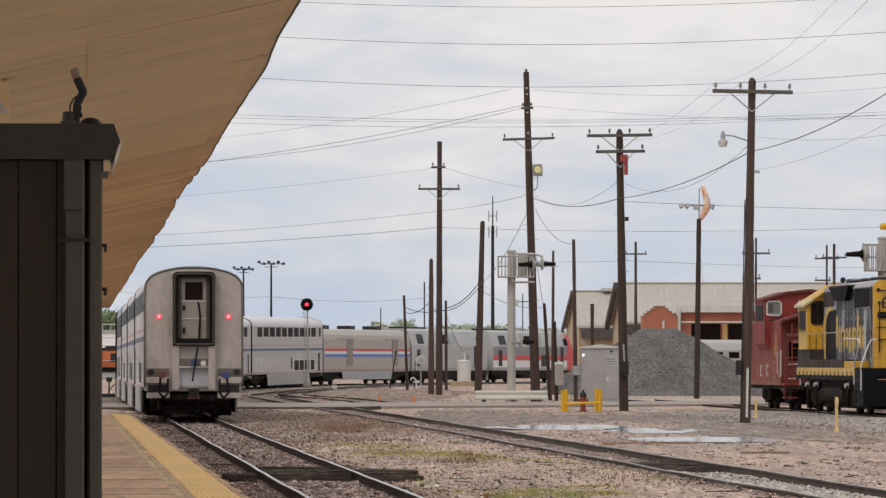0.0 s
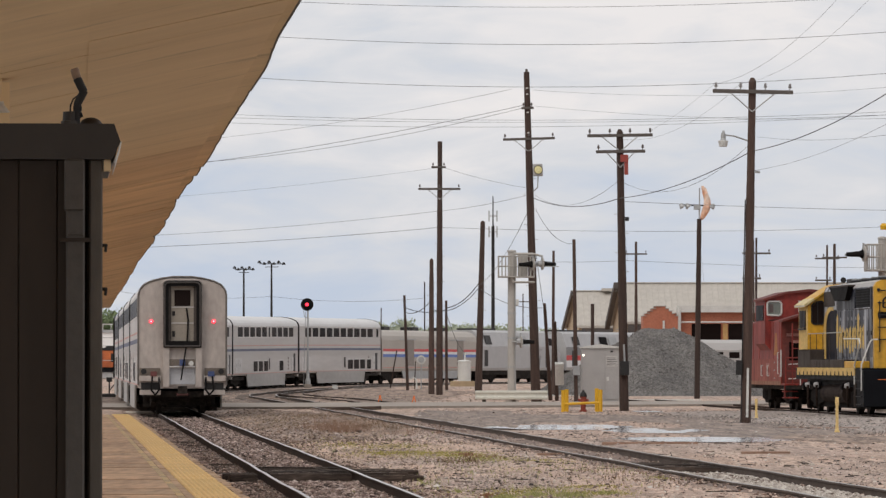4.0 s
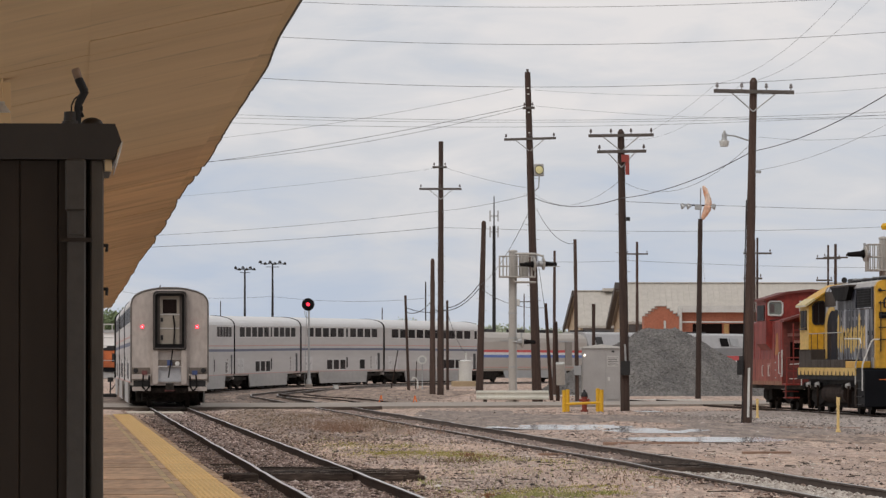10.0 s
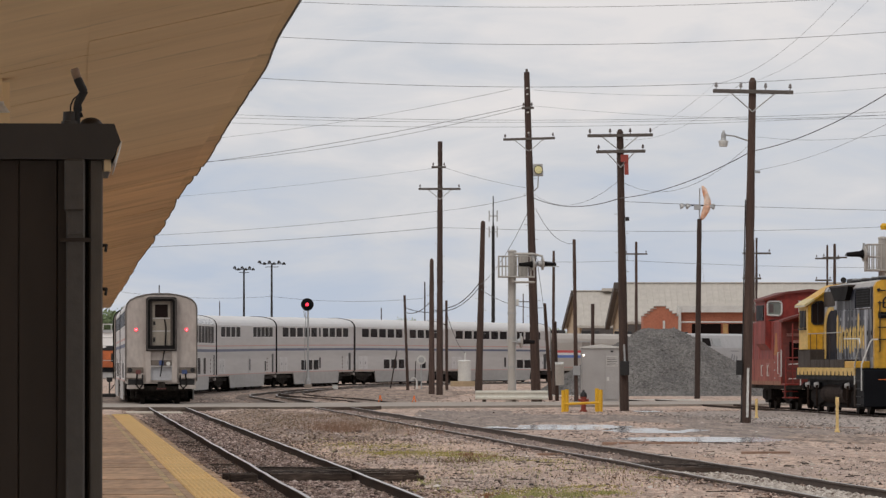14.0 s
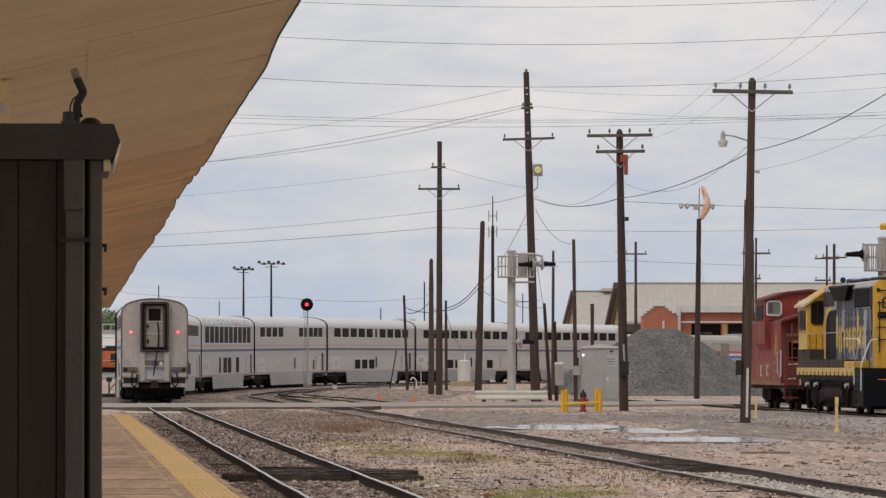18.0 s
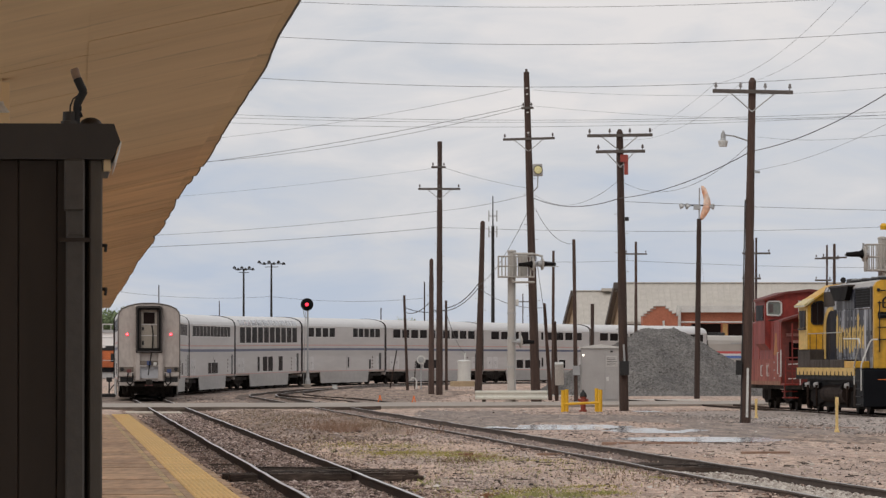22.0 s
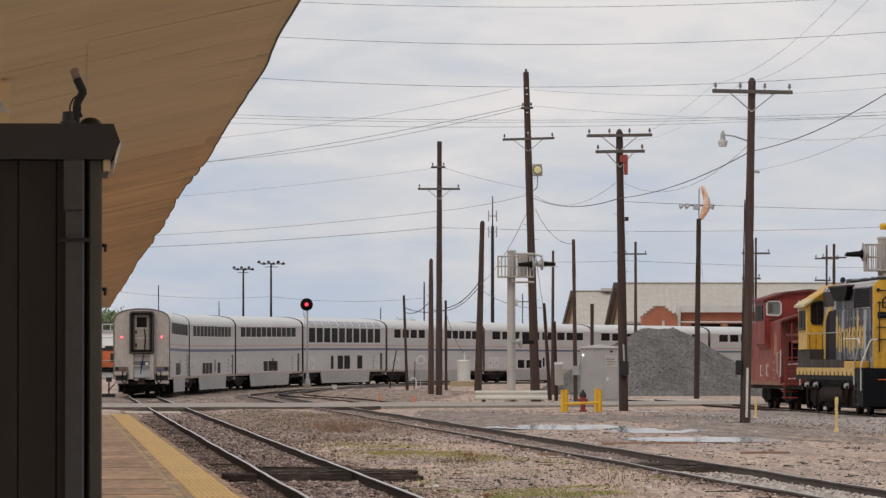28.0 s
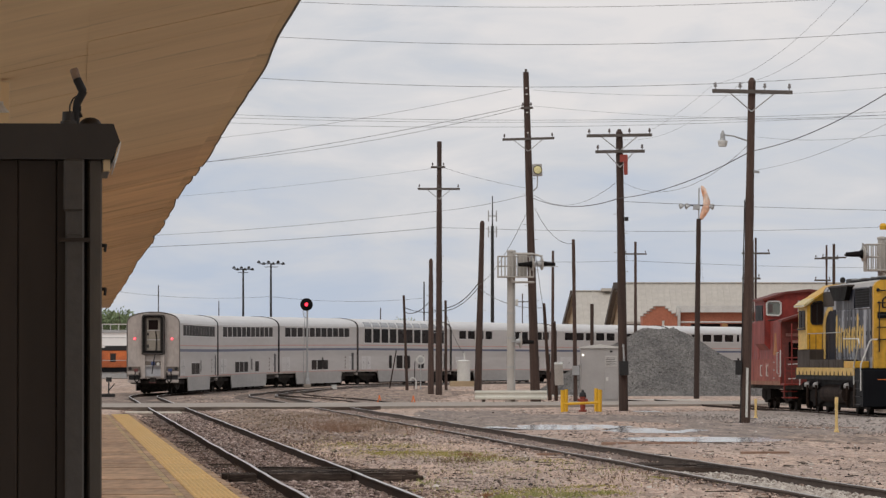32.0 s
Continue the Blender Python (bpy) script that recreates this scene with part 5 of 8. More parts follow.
part("end_platform", Shape().box(-1.5, 1.5, -1.4, 0.0, 1.56, 1.62), M_BLACKBLUE, loco)
steps_ = part("step_well", Shape().box(-1.44, -0.95, -1.2, 0.3, 0.3, 1.56), M_BLACKBLUE, loco)
for k in range(4):
    part("step", Shape().box(-1.5, -1.0, -1.1, 0.2, 0.36 + 0.27 * k, 0.39 + 0.27 * k), M_DARKMETAL, steps_)
for pts in ([(-1.5, 3.2, 2.64), (-1.5, -0.7, 2.62), (-1.5, -0.9, 2.47), (-1.5, 0.45, 1.72), (-1.5, 0.45, 1.05)], [(-0.92, -1.3, 2.6), (-1.12, -1.3, 2.6), (-1.2, -1.3, 2.52), (-1.5, -1.3, 1.74), (-1.5, -1.3, 0.85)]):
    part("handrail", Shape().pipe(pts, 0.026), M_WHITE, loco, "white handrail")
part("handrail", Shape().pipe([(-1.5, 4.0, 2.87), (-1.5, 13.0, 2.87)], 0.016), M_STEEL, loco)
for k in range(6):
    part("stanchion", Shape().tube((-1.48, 3.6 + 1.8 * k, 1.6), (-1.48, 3.6 + 1.8 * k, 2.87), 0.014, n=6), M_DARKPANEL2, loco)
# cab
cabp = [(-1.52, 2.3), (1.52, 2.3), (1.52, 3.9), (1.1, 4.22), (0.5, 4.6), (-0.5, 4.6), (-1.1, 4.22), (-1.52, 3.9)]
cab = part("cab", Shape().prism(cabp, 13.0, 15.5).box(-0.9, 1.5, 13.02, 15.4, 1.6, 2.3), M_SFYEL, loco, "yellow driver's cab")
part("cab_side", Shape().box(-1.535, -1.52, 13.0, 15.5, 2.3, 3.86), M_SFYEL2, cab, "chalky pale cab side")
part("cab_roof", Shape().prism([(-1.64, 3.86), (-1.1, 4.24), (-0.5, 4.62), (0.5, 4.62), (1.1, 4.24), (1.64, 3.86), (1.64, 3.94), (1.1, 4.31), (0.5, 4.69), (-0.5, 4.69), (-1.1, 4.31), (-1.64, 3.94)], 12.88, 15.8), M_SFYEL, cab, "overhanging yellow cab roof")
part("roof_edge", Shape().prism([(-1.66, 3.85), (-1.3, 4.1), (-1.3, 4.19), (-1.66, 3.95)], 12.86, 15.82), M_CABROOF, cab, "pale worn eave")
win = part("rear_window", Shape().prism([(-1.36, 3.3), (-1.3, 3.24), (-1.0, 3.24), (-0.94, 3.3), (-0.94, 3.98), (-1.0, 4.06), (-1.26, 4.0), (-1.36, 3.9)], 12.97, 13.0), M_GLASS, cab, "dark rounded window")
part("window_frame", Shape().pipe([(-1.3, 12.97, 3.22), (-1.0, 12.97, 3.22), (-0.92, 12.97, 3.3), (-0.92, 12.97, 4.0), (-1.0, 12.97, 4.08), (-1.27, 12.97, 4.03), (-1.38, 12.97, 3.92), (-1.38, 12.97, 3.3), (-1.3, 12.97, 3.22)], 0.025), M_DARKMETAL, win)
part("window_bar", Shape().box(-1.17, -1.14, 12.955, 12.97, 3.24, 4.04), M_DARKMETAL, win)
part("side_window", Shape().box(-1.56, -1.535, 13.4, 14.3, 3.1, 3.74), M_GLASS, cab)
part("side_window", Shape().box(-1.56, -1.535, 14.4, 15.2, 3.1, 3.74), M_GLASS, cab)
part("arm_rest", Shape().box(-1.62, -1.535, 13.3, 15.2, 3.02, 3.08), M_DARKMETAL, cab)
part("gutter", Shape().tube((-1.64, 12.88, 3.9), (-1.64, 15.8, 3.9), 0.03, n=6), M_WHITE, cab)
part("horn", Shape().tube((-0.2, 13.4, 4.85), (-0.2, 13.0, 4.85), 0.05, 0.11, 10), M_DARKMETAL, cab)
part("side_box", Shape().box(-1.48, -0.9, 12.7, 16.2, 1.62, 2.3), M_DARKPANEL2, loco, "brown-grey box below the cab", bevel=0.02)
part("yellow_box", Shape().box(-1.48, -0.95, 0.6, 3.2, 1.62, 1.86), M_SFYEL, loco, bevel=0.02)
for k in range(7):
    part("battery_box", Shape().box(-1.48, -0.95, 3.3 + 1.34 * k, 4.58 + 1.34 * k, 1.62, 1.92), M_DARKPANEL2, loco, bevel=0.02)
part("short_hood", Shape().prism([(-0.92, 1.6), (0.92, 1.6), (0.92, 2.9), (0.6, 3.1), (-0.6, 3.1), (-0.92, 2.9)], 15.5, 16.6), M_SFYEL, loco)
part("fuel_tank", Shape().tube((-1.05, 4.6, 0.7), (-1.05, 10.6, 0.7), 0.33, n=18), M_TANK2, loco, "rusty dark fuel tank")
for yy in (3.0, 13.8):
    bogie(loco, yy, 2.74, 2, steel=M_UNDERBLACK)
for yy in (1.2, 4.6, 12.4, 15.4):
    part("brake_cylinder", Shape().tube((-1.25, yy, 0.95), (-1.25, yy + 0.4, 0.95), 0.15, n=10), M_UNDERBLACK, loco)
# black box added to fill the dark space between the wheels
part("underfloor_dark_fill", Shape().box(-0.95, 1.2, 0.3, 15.8, 0.2, 1.2), M_UNDERBLACK, loco)
for yy in (2.9, 11.3, 13.8):
    part("axle_cap", Shape().tube((-1.52, yy, 1.0), (-1.36, yy, 1.0), 0.07, 0.13, 14), M_GREYBOX, loco)
    part("sand_pipe", Shape().pipe([(-1.45, yy - 0.3, 1.0), (-1.45, yy - 0.3, 0.55), (-1.42, yy - 0.15, 0.25)], 0.045), M_TANK2, loco)
part("brake_hose", Shape().pipe([(-1.46, 0.45, 1.1), (-1.48, 0.5, 0.7), (-1.44, 0.7, 0.3)], 0.05), M_DARKPANEL2, loco)
part("coupler", Shape().box(-0.15, 0.15, -2.1, -1.45, 0.75, 1.0), M_UNDERBLACK, loco)
part("coupler", Shape().box(-0.15, 0.15, 16.8, 17.4, 0.75, 1.0), M_UNDERBLACK, loco)

# ---------------- caboose ----------------
cx, cy, ch = track_point(27.6, 24.37)
cab2 = thing("caboose", pose(cx + 0.25, cy, 0, 0, 0, 3.6), "faded red wide-cupola caboose parked behind the locomotive", "caboose")
part("body", Shape().prism([(-1.5, 0.95), (1.5, 0.95), (1.5, 3.4), (0.9, 3.57), (0, 3.63), (-0.9, 3.57), (-1.5, 3.4)], 1.0, 10.2), M_CABRED, cab2)
part("side_panel", Shape().box(-1.53, -1.5, 0.95, 10.2, 0.98, 1.95), M_CABPINK, cab2, "chalky lower side panel")
part("underframe", Shape().box(-1.4, 1.4, 0.0, 11.2, 0.8, 0.97), M_BOGIE, cab2)
cup = part("cupola", Shape().prism([(-1.72, 2.55), (-1.5, 2.3), (1.5, 2.3), (1.72, 2.55), (1.72, 4.22), (0.9, 4.48), (0, 4.58), (-0.9, 4.48), (-1.72, 4.22)], 4.2, 7.2), M_CABRED, cab2, "wide red cupola")
part("cupola_roof", Shape().prism([(-1.8, 4.2), (-0.9, 4.48), (0, 4.57), (0.9, 4.48), (1.8, 4.2), (1.8, 4.29), (0.9, 4.57), (0, 4.67), (-0.9, 4.57), (-1.8, 4.29)], 4.05, 7.35), M_CABROOF2, cup, "dull brick-red cupola roof")
rr_ = [(-0.24, -0.24), (0.18, -0.26), (0.25, -0.18), (0.25, 0.16), (0.18, 0.23), (-0.18, 0.23), (-0.25, 0.16)]
# sky seen in the glass is put into the pane's colour
w = part("cupola_window", Shape().prism([(-1.36 + a, 3.93 + b) for a, b in rr_], 4.17, 4.2), mat("sky_toned_greenish_glass", (0.2, 0.235, 0.215), 0.25, col2=(0.12, 0.14, 0.13), scale=1.5, bump=0), cup, "rounded window with the sky's greenish tone in its pane")
# plate added for the half where light shows through the window
part("pane", Shape().box(-1.56, -1.40, 4.155, 4.17, 3.76, 4.08), M_PORCELAIN, w, "added plate over half the window")
part("window_frame", Shape().pipe([(-1.36 + 1.12 * a, 4.15, 3.93 + 1.12 * b) for a, b in rr_ + rr_[:1]], 0.035), M_WHITE, w, "pale rounded window frame")
part("cupola_window", Shape().box(0.85, 1.45, 4.17, 4.2, 3.6, 4.15), M_GLASS, cup)
part("side_window", Shape().box(-1.75, -1.72, 4.6, 6.8, 3.45, 4.05), M_GLASS, cup)
part("grab_rail", Shape().pipe([(-1.6, 4.12, 3.45), (-0.9, 4.12, 3.5), (-0.2, 4.12, 3.62)], 0.025), M_DARKMETAL, cup)
part("end_roof", Shape().prism([(-1.58, 3.36), (-0.9, 3.58), (0, 3.64), (0.9, 3.58), (1.58, 3.36), (1.58, 3.44), (0.9, 3.66), (0, 3.72), (-0.9, 3.66), (-1.58, 3.44)], 0.0, 1.1), M_CABROOF2, cab2, "dull brick-red end roof")
part("roof_walk", Shape().box(-0.35, 0.35, 0.0, 4.0, 3.74, 3.79), M_CABROOF2, cab2)
part("end_deck", Shape().box(-1.5, 1.5, 0.0, 1.0, 0.95, 1.02), M_CABRED, cab2)
part("end_railing", Shape().pipe([(-1.45, 0.05, 1.0), (-1.45, 0.05, 2.0), (1.45, 0.05, 2.0), (1.45, 0.05, 1.0)], 0.03).pipe([(-1.45, 0.05, 1.5), (1.45, 0.05, 1.5)], 0.02), M_CABRED, cab2)
part("ladder", Shape().pipe([(-1.2, 0.0, 1.0), (-1.2, 0.0, 3.3)], 0.025).pipe([(-0.8, 0.0, 1.0), (-0.8, 0.0, 3.3)], 0.025), M_CABRED, cab2)
for k in range(6):
    part("rung", Shape().tube((-1.2, 0, 1.3 + 0.35 * k), (-0.8, 0, 1.3 + 0.35 * k), 0.02, n=6), M_CABRED, cab2)
part("grab_handle", Shape().pipe([(-1.56, 0.95, 1.3), (-1.56, 0.6, 1.3), (-1.56, 0.6, 2.3)], 0.025), M_WHITE, cab2, "white handrail")
part("end_door", Shape().box(-0.38, 0.38, 0.955, 0.985, 1.02, 3.0), M_CABRED, cab2, bevel=0.01)
part("end_window", Shape().box(-1.2, -0.6, 0.97, 1.0, 1.9, 2.6), M_GLASS, cab2)
M_FADED = mat("faded_pink_marks", (0.42, 0.2, 0.17), 0.8, dirt=0.3)
M_EMBLEM = mat("faded_orange_emblem", (0.42, 0.17, 0.06), 0.8, dirt=0.3)
num = part("lettering", Shape().box(-1.545, -1.53, 4.3, 5.3, 1.62, 1.80), M_FADED, cab2, "worn pale marks as plain bars")
part("text_bar", Shape().box(-1.545, -1.53, 4.3, 5.3, 1.28, 1.44), M_FADED, num)
for k, (x, wd) in enumerate(((-1.3, 0.5), (-1.1, 0.35), (-0.6, 0.3))):
    part("text_bar", Shape().box(x, x + wd, 0.955, 0.965, 2.82 - 0.26 * (k % 2), 2.93 - 0.26 * (k % 2)), M_FADED, num)
for k in range(2):
    part("text_bar", Shape().box(-0.42 + 0.28 * k, -0.2 + 0.28 * k, 4.185, 4.2, 3.78, 4.22), M_WHITE, num)
part("emblem", Shape().prism([(1.9, 2.1), (3.2, 2.1), (2.9, 2.5), (2.8, 2.95), (2.3, 2.95), (2.2, 2.5)], -1.508, -1.5, "x"), M_EMBLEM, cab2, "faded orange emblem")
for y in (1.4, 3.3, 7.6, 9.6):
    part("rib", Shape().box(-1.515, -1.5, y, y + 0.05, 1.95, 3.37), M_CABRED, cab2)
for z in (1.2, 1.5, 1.8):
    part("latch", Shape().box(-1.56, -1.53, 2.6, 2.75, z, z + 0.05), M_GREYBOX, cab2)
part("end_step", Shape().box(-1.5, -0.95, 0.15, 0.8, 0.46, 0.5).box(-1.5, -0.95, 0.4, 0.85, 0.7, 0.74).box(-1.5, -1.46, 0.1, 0.16, 0.46, 0.95), M_CABRED, cab2, "red boarding step")
for y0, z0, y1, z1 in ((4.5, 1.3, 4.5, 1.7), (6.4, 1.3, 6.4, 1.7), (1.3, 1.4, 1.3, 2.2)):
    part("grab_iron", Shape().pipe([(-1.54, y0, z0), (-1.6, y0, z0), (-1.6, y1, z1), (-1.54, y1, z1)], 0.018), M_WHITE, cab2, "worn white grab iron")
part("rust_strip", Shape().box(-1.535, -1.53, 0.95, 10.2, 0.95, 1.1), M_TANK2R, cab2, "rusty tan sill")
# the recessed end's shade is put into a darker red wall
part("shaded_end_wall", Shape().box(-1.46, 1.46, 0.985, 0.998, 1.02, 3.38), M_CABROOF2, cab2, "end wall coloured darker red for the porch's shade")
for z in (1.2, 1.75):
    part("end_rail", Shape().pipe([(-1.35, 0.02, z), (-0.9, -0.02, z + 0.02), (-0.9, -0.02, z - 0.25)], 0.02), M_WHITE, cab2, "white hand rail")
for yy in (2.4, 8.8):
    bogie(cab2, yy, 1.75, 2, steel=M_UNDERBLACK)

# ---------------- buildings and distance ----------------
M_METALROOF = mat("pale_metal_roof", (0.50, 0.47, 0.42), 0.55, 0.1, scale=0.15, fine=2, stretch=(1, 1, 0.2), dirt=0.08)
M_TANWALL = mat("tan_metal_wall", (0.47, 0.36, 0.24), 0.8, scale=0.2, fine=2, dirt=0.12)
M_BRICK = mat("red_brick_far", (0.43, 0.165, 0.10), 0.9, col2=(0.36, 0.125, 0.075), scale=0.4, fine=5, dirt=0.15)
M_GABLE = mat("dark_trim_and_eave_shade", (0.10, 0.09, 0.085), 0.8)


def barn(name, x0, x1, y0, y1, eave, ridge, label, ribs, turn, board):
    """A long shed; its ridge runs along x, its gable end faces the yard's far end."""
    b = thing(name, pose(x0, y0, 0, 0, 0, turn), label, "warehouse", "warehouses")
    w, dp = x1 - x0, y1 - y0
    rd = dp * 0.27
    part("wall", Shape().prism([(0, 0), (dp, 0), (dp, eave), (rd, ridge - 0.2), (0, eave)], 0, w, "x"), M_TANWALL, b)
    roof = part("roof", Shape().prism([(-0.8, eave - 0.35), (rd, ridge), (dp + 0.8, eave - 0.35), (dp + 0.8, eave - 0.1), (rd, ridge + 0.25), (-0.8, eave - 0.1)], -0.35, w + 0.6, "x"), M_METALROOF, b, "pale ribbed metal roof")
    slope = math.atan2(ridge - eave + 0.35, rd + 0.8)
    ln = math.hypot(ridge - eave + 0.35, rd + 0.8)
    rb = Shape().box(-0.05, 0.05, 0, ln, 0.0, 0.07).mesh("roof_rib", M_METALROOF)
    for k in range(ribs):
        part("roof_rib", rb, None, roof, m=pose(w * k / (ribs - 1), -0.8, eave - 0.1, math.degrees(slope), 0, 0))
    part("ridge_cap", Shape().box(-0.4, w + 0.6, rd - 0.25, rd + 0.25, ridge + 0.2, ridge + 0.32), M_METALROOF, roof)
    q = Shape()
    q.v = [Vector(p) for x in (-0.35 - board, -0.35) for p in ((x, dp + 0.9, eave - 0.8), (x, rd, ridge - 0.35), (x, rd, ridge + 0.3), (x, dp + 0.9, eave - 0.15))]
    q.f = [(0, 1, 2, 3), (4, 7, 6, 5), (0, 4, 5, 1), (1, 5, 6, 2), (2, 6, 7, 3), (3, 7, 4, 0)]
    part("barge_board", q, M_GABLE, b, "dark barge board")
    # shade below the eave, hung there as a dark strip
    part("eave_shade", Shape().box(0.2, w * 0.7, -0.9, -0.8, eave - 1.5, eave - 0.4), M_GABLE, b, "dark strip for the shade under the eave")
    return b


barn("warehouse", 19.0, 43.0, 540, 562, 6.3, 10.1, "long tan warehouse with a pale ribbed metal roof", 39, 1.4, 0.5)
b2 = barn("warehouse", 15.0, 22.6, 570, 588, 6.1, 9.66, "tan warehouse with a steep pale metal roof and dark gable", 13, 3, 0.2)
part("ridge_vent", Shape().box(2.9, 7.4, 4.0, 5.6, 9.86, 10.2), M_METALROOF, b2)
part("window", Shape().box(5.0, 7.6, -0.06, 0.0, 3.1, 3.9), M_GLASS, b2)

bk = thing("brick_building", pose(20.5, 530, 0.22), "red brick railway building with a stepped parapet and a white fascia", "building")
tops = [(0.0, 6.45), (0.3, 6.7), (0.62, 6.95), (0.95, 7.2), (1.3, 7.45), (2.3, 7.2), (2.62, 6.95), (2.95, 6.7), (3.25, 6.45)]
prof = [(3.55, 0)]
for k in range(8, 0, -1):
    prof += [((tops[k + 1][0] if k < 8 else 3.55), tops[k][1]), (tops[k][0], tops[k][1])]
prof += [(tops[1][0], tops[0][1]), (0, tops[0][1]), (0, 0)]
part("parapet_wall", Shape().prism(prof, 0, 6), M_BRICK, bk, "stepped brick gable")
for k in range(9):
    part("coping", Shape().box(tops[k][0] - 0.04, (tops[k + 1][0] if k < 8 else 3.55) + 0.04, -0.1, 6.1, tops[k][1], tops[k][1] + 0.08), M_CONCRETE, bk)
part("drainpipe", Shape().tube((2.1, -0.1, 0), (2.1, -0.1, 6.0), 0.12, n=6), M_WHITE, bk)
part("wing_wall", Shape().box(3.5, 28, 1.0, 9, 0, 6.86), M_BRICK, bk)
part("fascia", Shape().box(3.5, 28.2, 0.4, 1.0, 6.86, 7.55), M_WHITE, bk, "white fascia board")
part("downpipe", Shape().tube((3.65, 0.3, 3.4), (3.65, 0.3, 7.3), 0.24, n=8), M_WHITE, bk)
part("gutter_pipe", Shape().tube((3.6, 0.5, 5.85), (28, 0.5, 5.85), 0.09, n=6), M_WHITE, bk, "white horizontal pipe")
for k in range(6):
    wn_ = part("window", Shape().box(5.0 + 3.8 * k, 8.0 + 3.8 * k, 0.9, 1.0, 3.6, 5.7), M_GLASS, bk)
    part("window_sill", Shape().box(4.9 + 3.8 * k, 8.1 + 3.8 * k, 0.8, 1.0, 3.4, 3.6), M_CONCRETE, wn_)
    part("buttress", Shape().box(8.2 + 3.8 * k, 8.7 + 3.8 * k, 0.75, 1.0, 0, 5.7), mat("tan_post", (0.5, 0.3, 0.12), 0.8), bk)

# parked silver cars in the yard behind the heap
for k in range(2):
    pc = thing("parked_railcar", pose(27.0 + 9.5 * k, 506 - 12 * k, 0.25, 0, 0, -52), "parked silver passenger railcar", "railcar", "parked railcars")
    part("body", Shape().prism([(-1.5, 0.9), (1.5, 0.9), (1.5, 2.9), (1.1, 3.6), (0.4, 3.9), (-0.4, 3.9), (-1.1, 3.6), (-1.5, 2.9)], -7.5, 7.5), M_STAIN, pc)
    for j in range(6):
        part("window", Shape().box(1.5, 1.53, -6.3 + 2.1 * j, -5.0 + 2.1 * j, 2.1, 2.7), M_GLASS, pc)
    for yy in (-5.2, 5.2):
        bogie(pc, yy, 2.2)

# behind the platform's far end
wall = thing("white_building", pose(-41, 600, 0), "long white industrial building with a roof railing", "building")
part("wall", Shape().box(-8, 12, 0, 12, 0, 5.7), mat("bright_white_wall", (0.85, 0.85, 0.84), 0.7, dirt=0.06), wall)
part("roof_edge", Shape().box(-8.1, 12.1, -0.15, 12.1, 5.4, 5.75), M_STEEL, wall)
for k in range(22):
    part("railing_post", Shape().tube((-8 + 0.95 * k, 0, 5.75), (-8 + 0.95 * k, 0, 6.4), 0.05, n=5), M_WHITE, wall)
part("railing_rail", Shape().box(-8, 12, -0.04, 0.04, 6.35, 6.45), M_WHITE, wall)
for k in range(5):
    part("siding_joint", Shape().box(-8, 12, -0.03, 0, 1.0 + 0.95 * k, 1.06 + 0.95 * k), M_STEEL, wall)
M_ORLOCO = mat("orange_locomotive_paint", (0.62, 0.16, 0.04), 0.5, col2=(0.3, 0.07, 0.025), scale=0.7, dirt=0.3, contrast=3)
ol = thing("orange_locomotive", pose(-37.5, 545, -0.3, 0, 0, 86), "orange and black freight locomotive standing beyond the platform", "locomotive")
part("frame", Shape().box(-1.5, 1.5, -8, 12, 1.3, 1.72), M_BLACKBLUE, ol)
part("hood", Shape().box(-0.95, 0.95, -7.4, 11, 1.7, 3.5), M_ORLOCO, ol, bevel=0.05)
part("hood_top", Shape().box(-0.98, 0.98, -7.45, 11, 3.5, 3.8).box(-0.6, 0.6, -5, -2, 3.8, 4.0).box(-0.99, -0.95, -7.4, -6.9, 2.0, 3.5).box(-0.99, -0.95, -3.2, -2.6, 2.3, 3.2), M_DARKMETAL, ol, "black upper hood")
for k in range(10):
    part("hood_rib", Shape().box(-0.99, -0.95, -6.8 + 1.7 * k, -6.6 + 1.7 * k, 1.75, 3.45), M_ORLOCO, ol)
part("handrail", Shape().pipe([(-1.45, -7.6, 2.45), (-1.45, 10, 2.45)], 0.03), M_STEEL, ol)
part("fuel_tank", Shape().box(-1.3, 1.3, -7, 3, 0.5, 1.3), M_STEEL, ol, bevel=0.1)
for yy in (-5, 8):
    bogie(ol, yy, 3.6, 3)


# trees far behind
def leaf_material(name, a, b):
    return mat(name, a, 0.8, col2=b, scale=0.5, fine=3, bump=0.0, dirt=0.3, contrast=3)


M_LEAF = leaf_material("spring_leaves", (0.20, 0.26, 0.13), (0.13, 0.18, 0.09))
M_BARK = mat("bark", (0.1, 0.08, 0.06), 0.9)


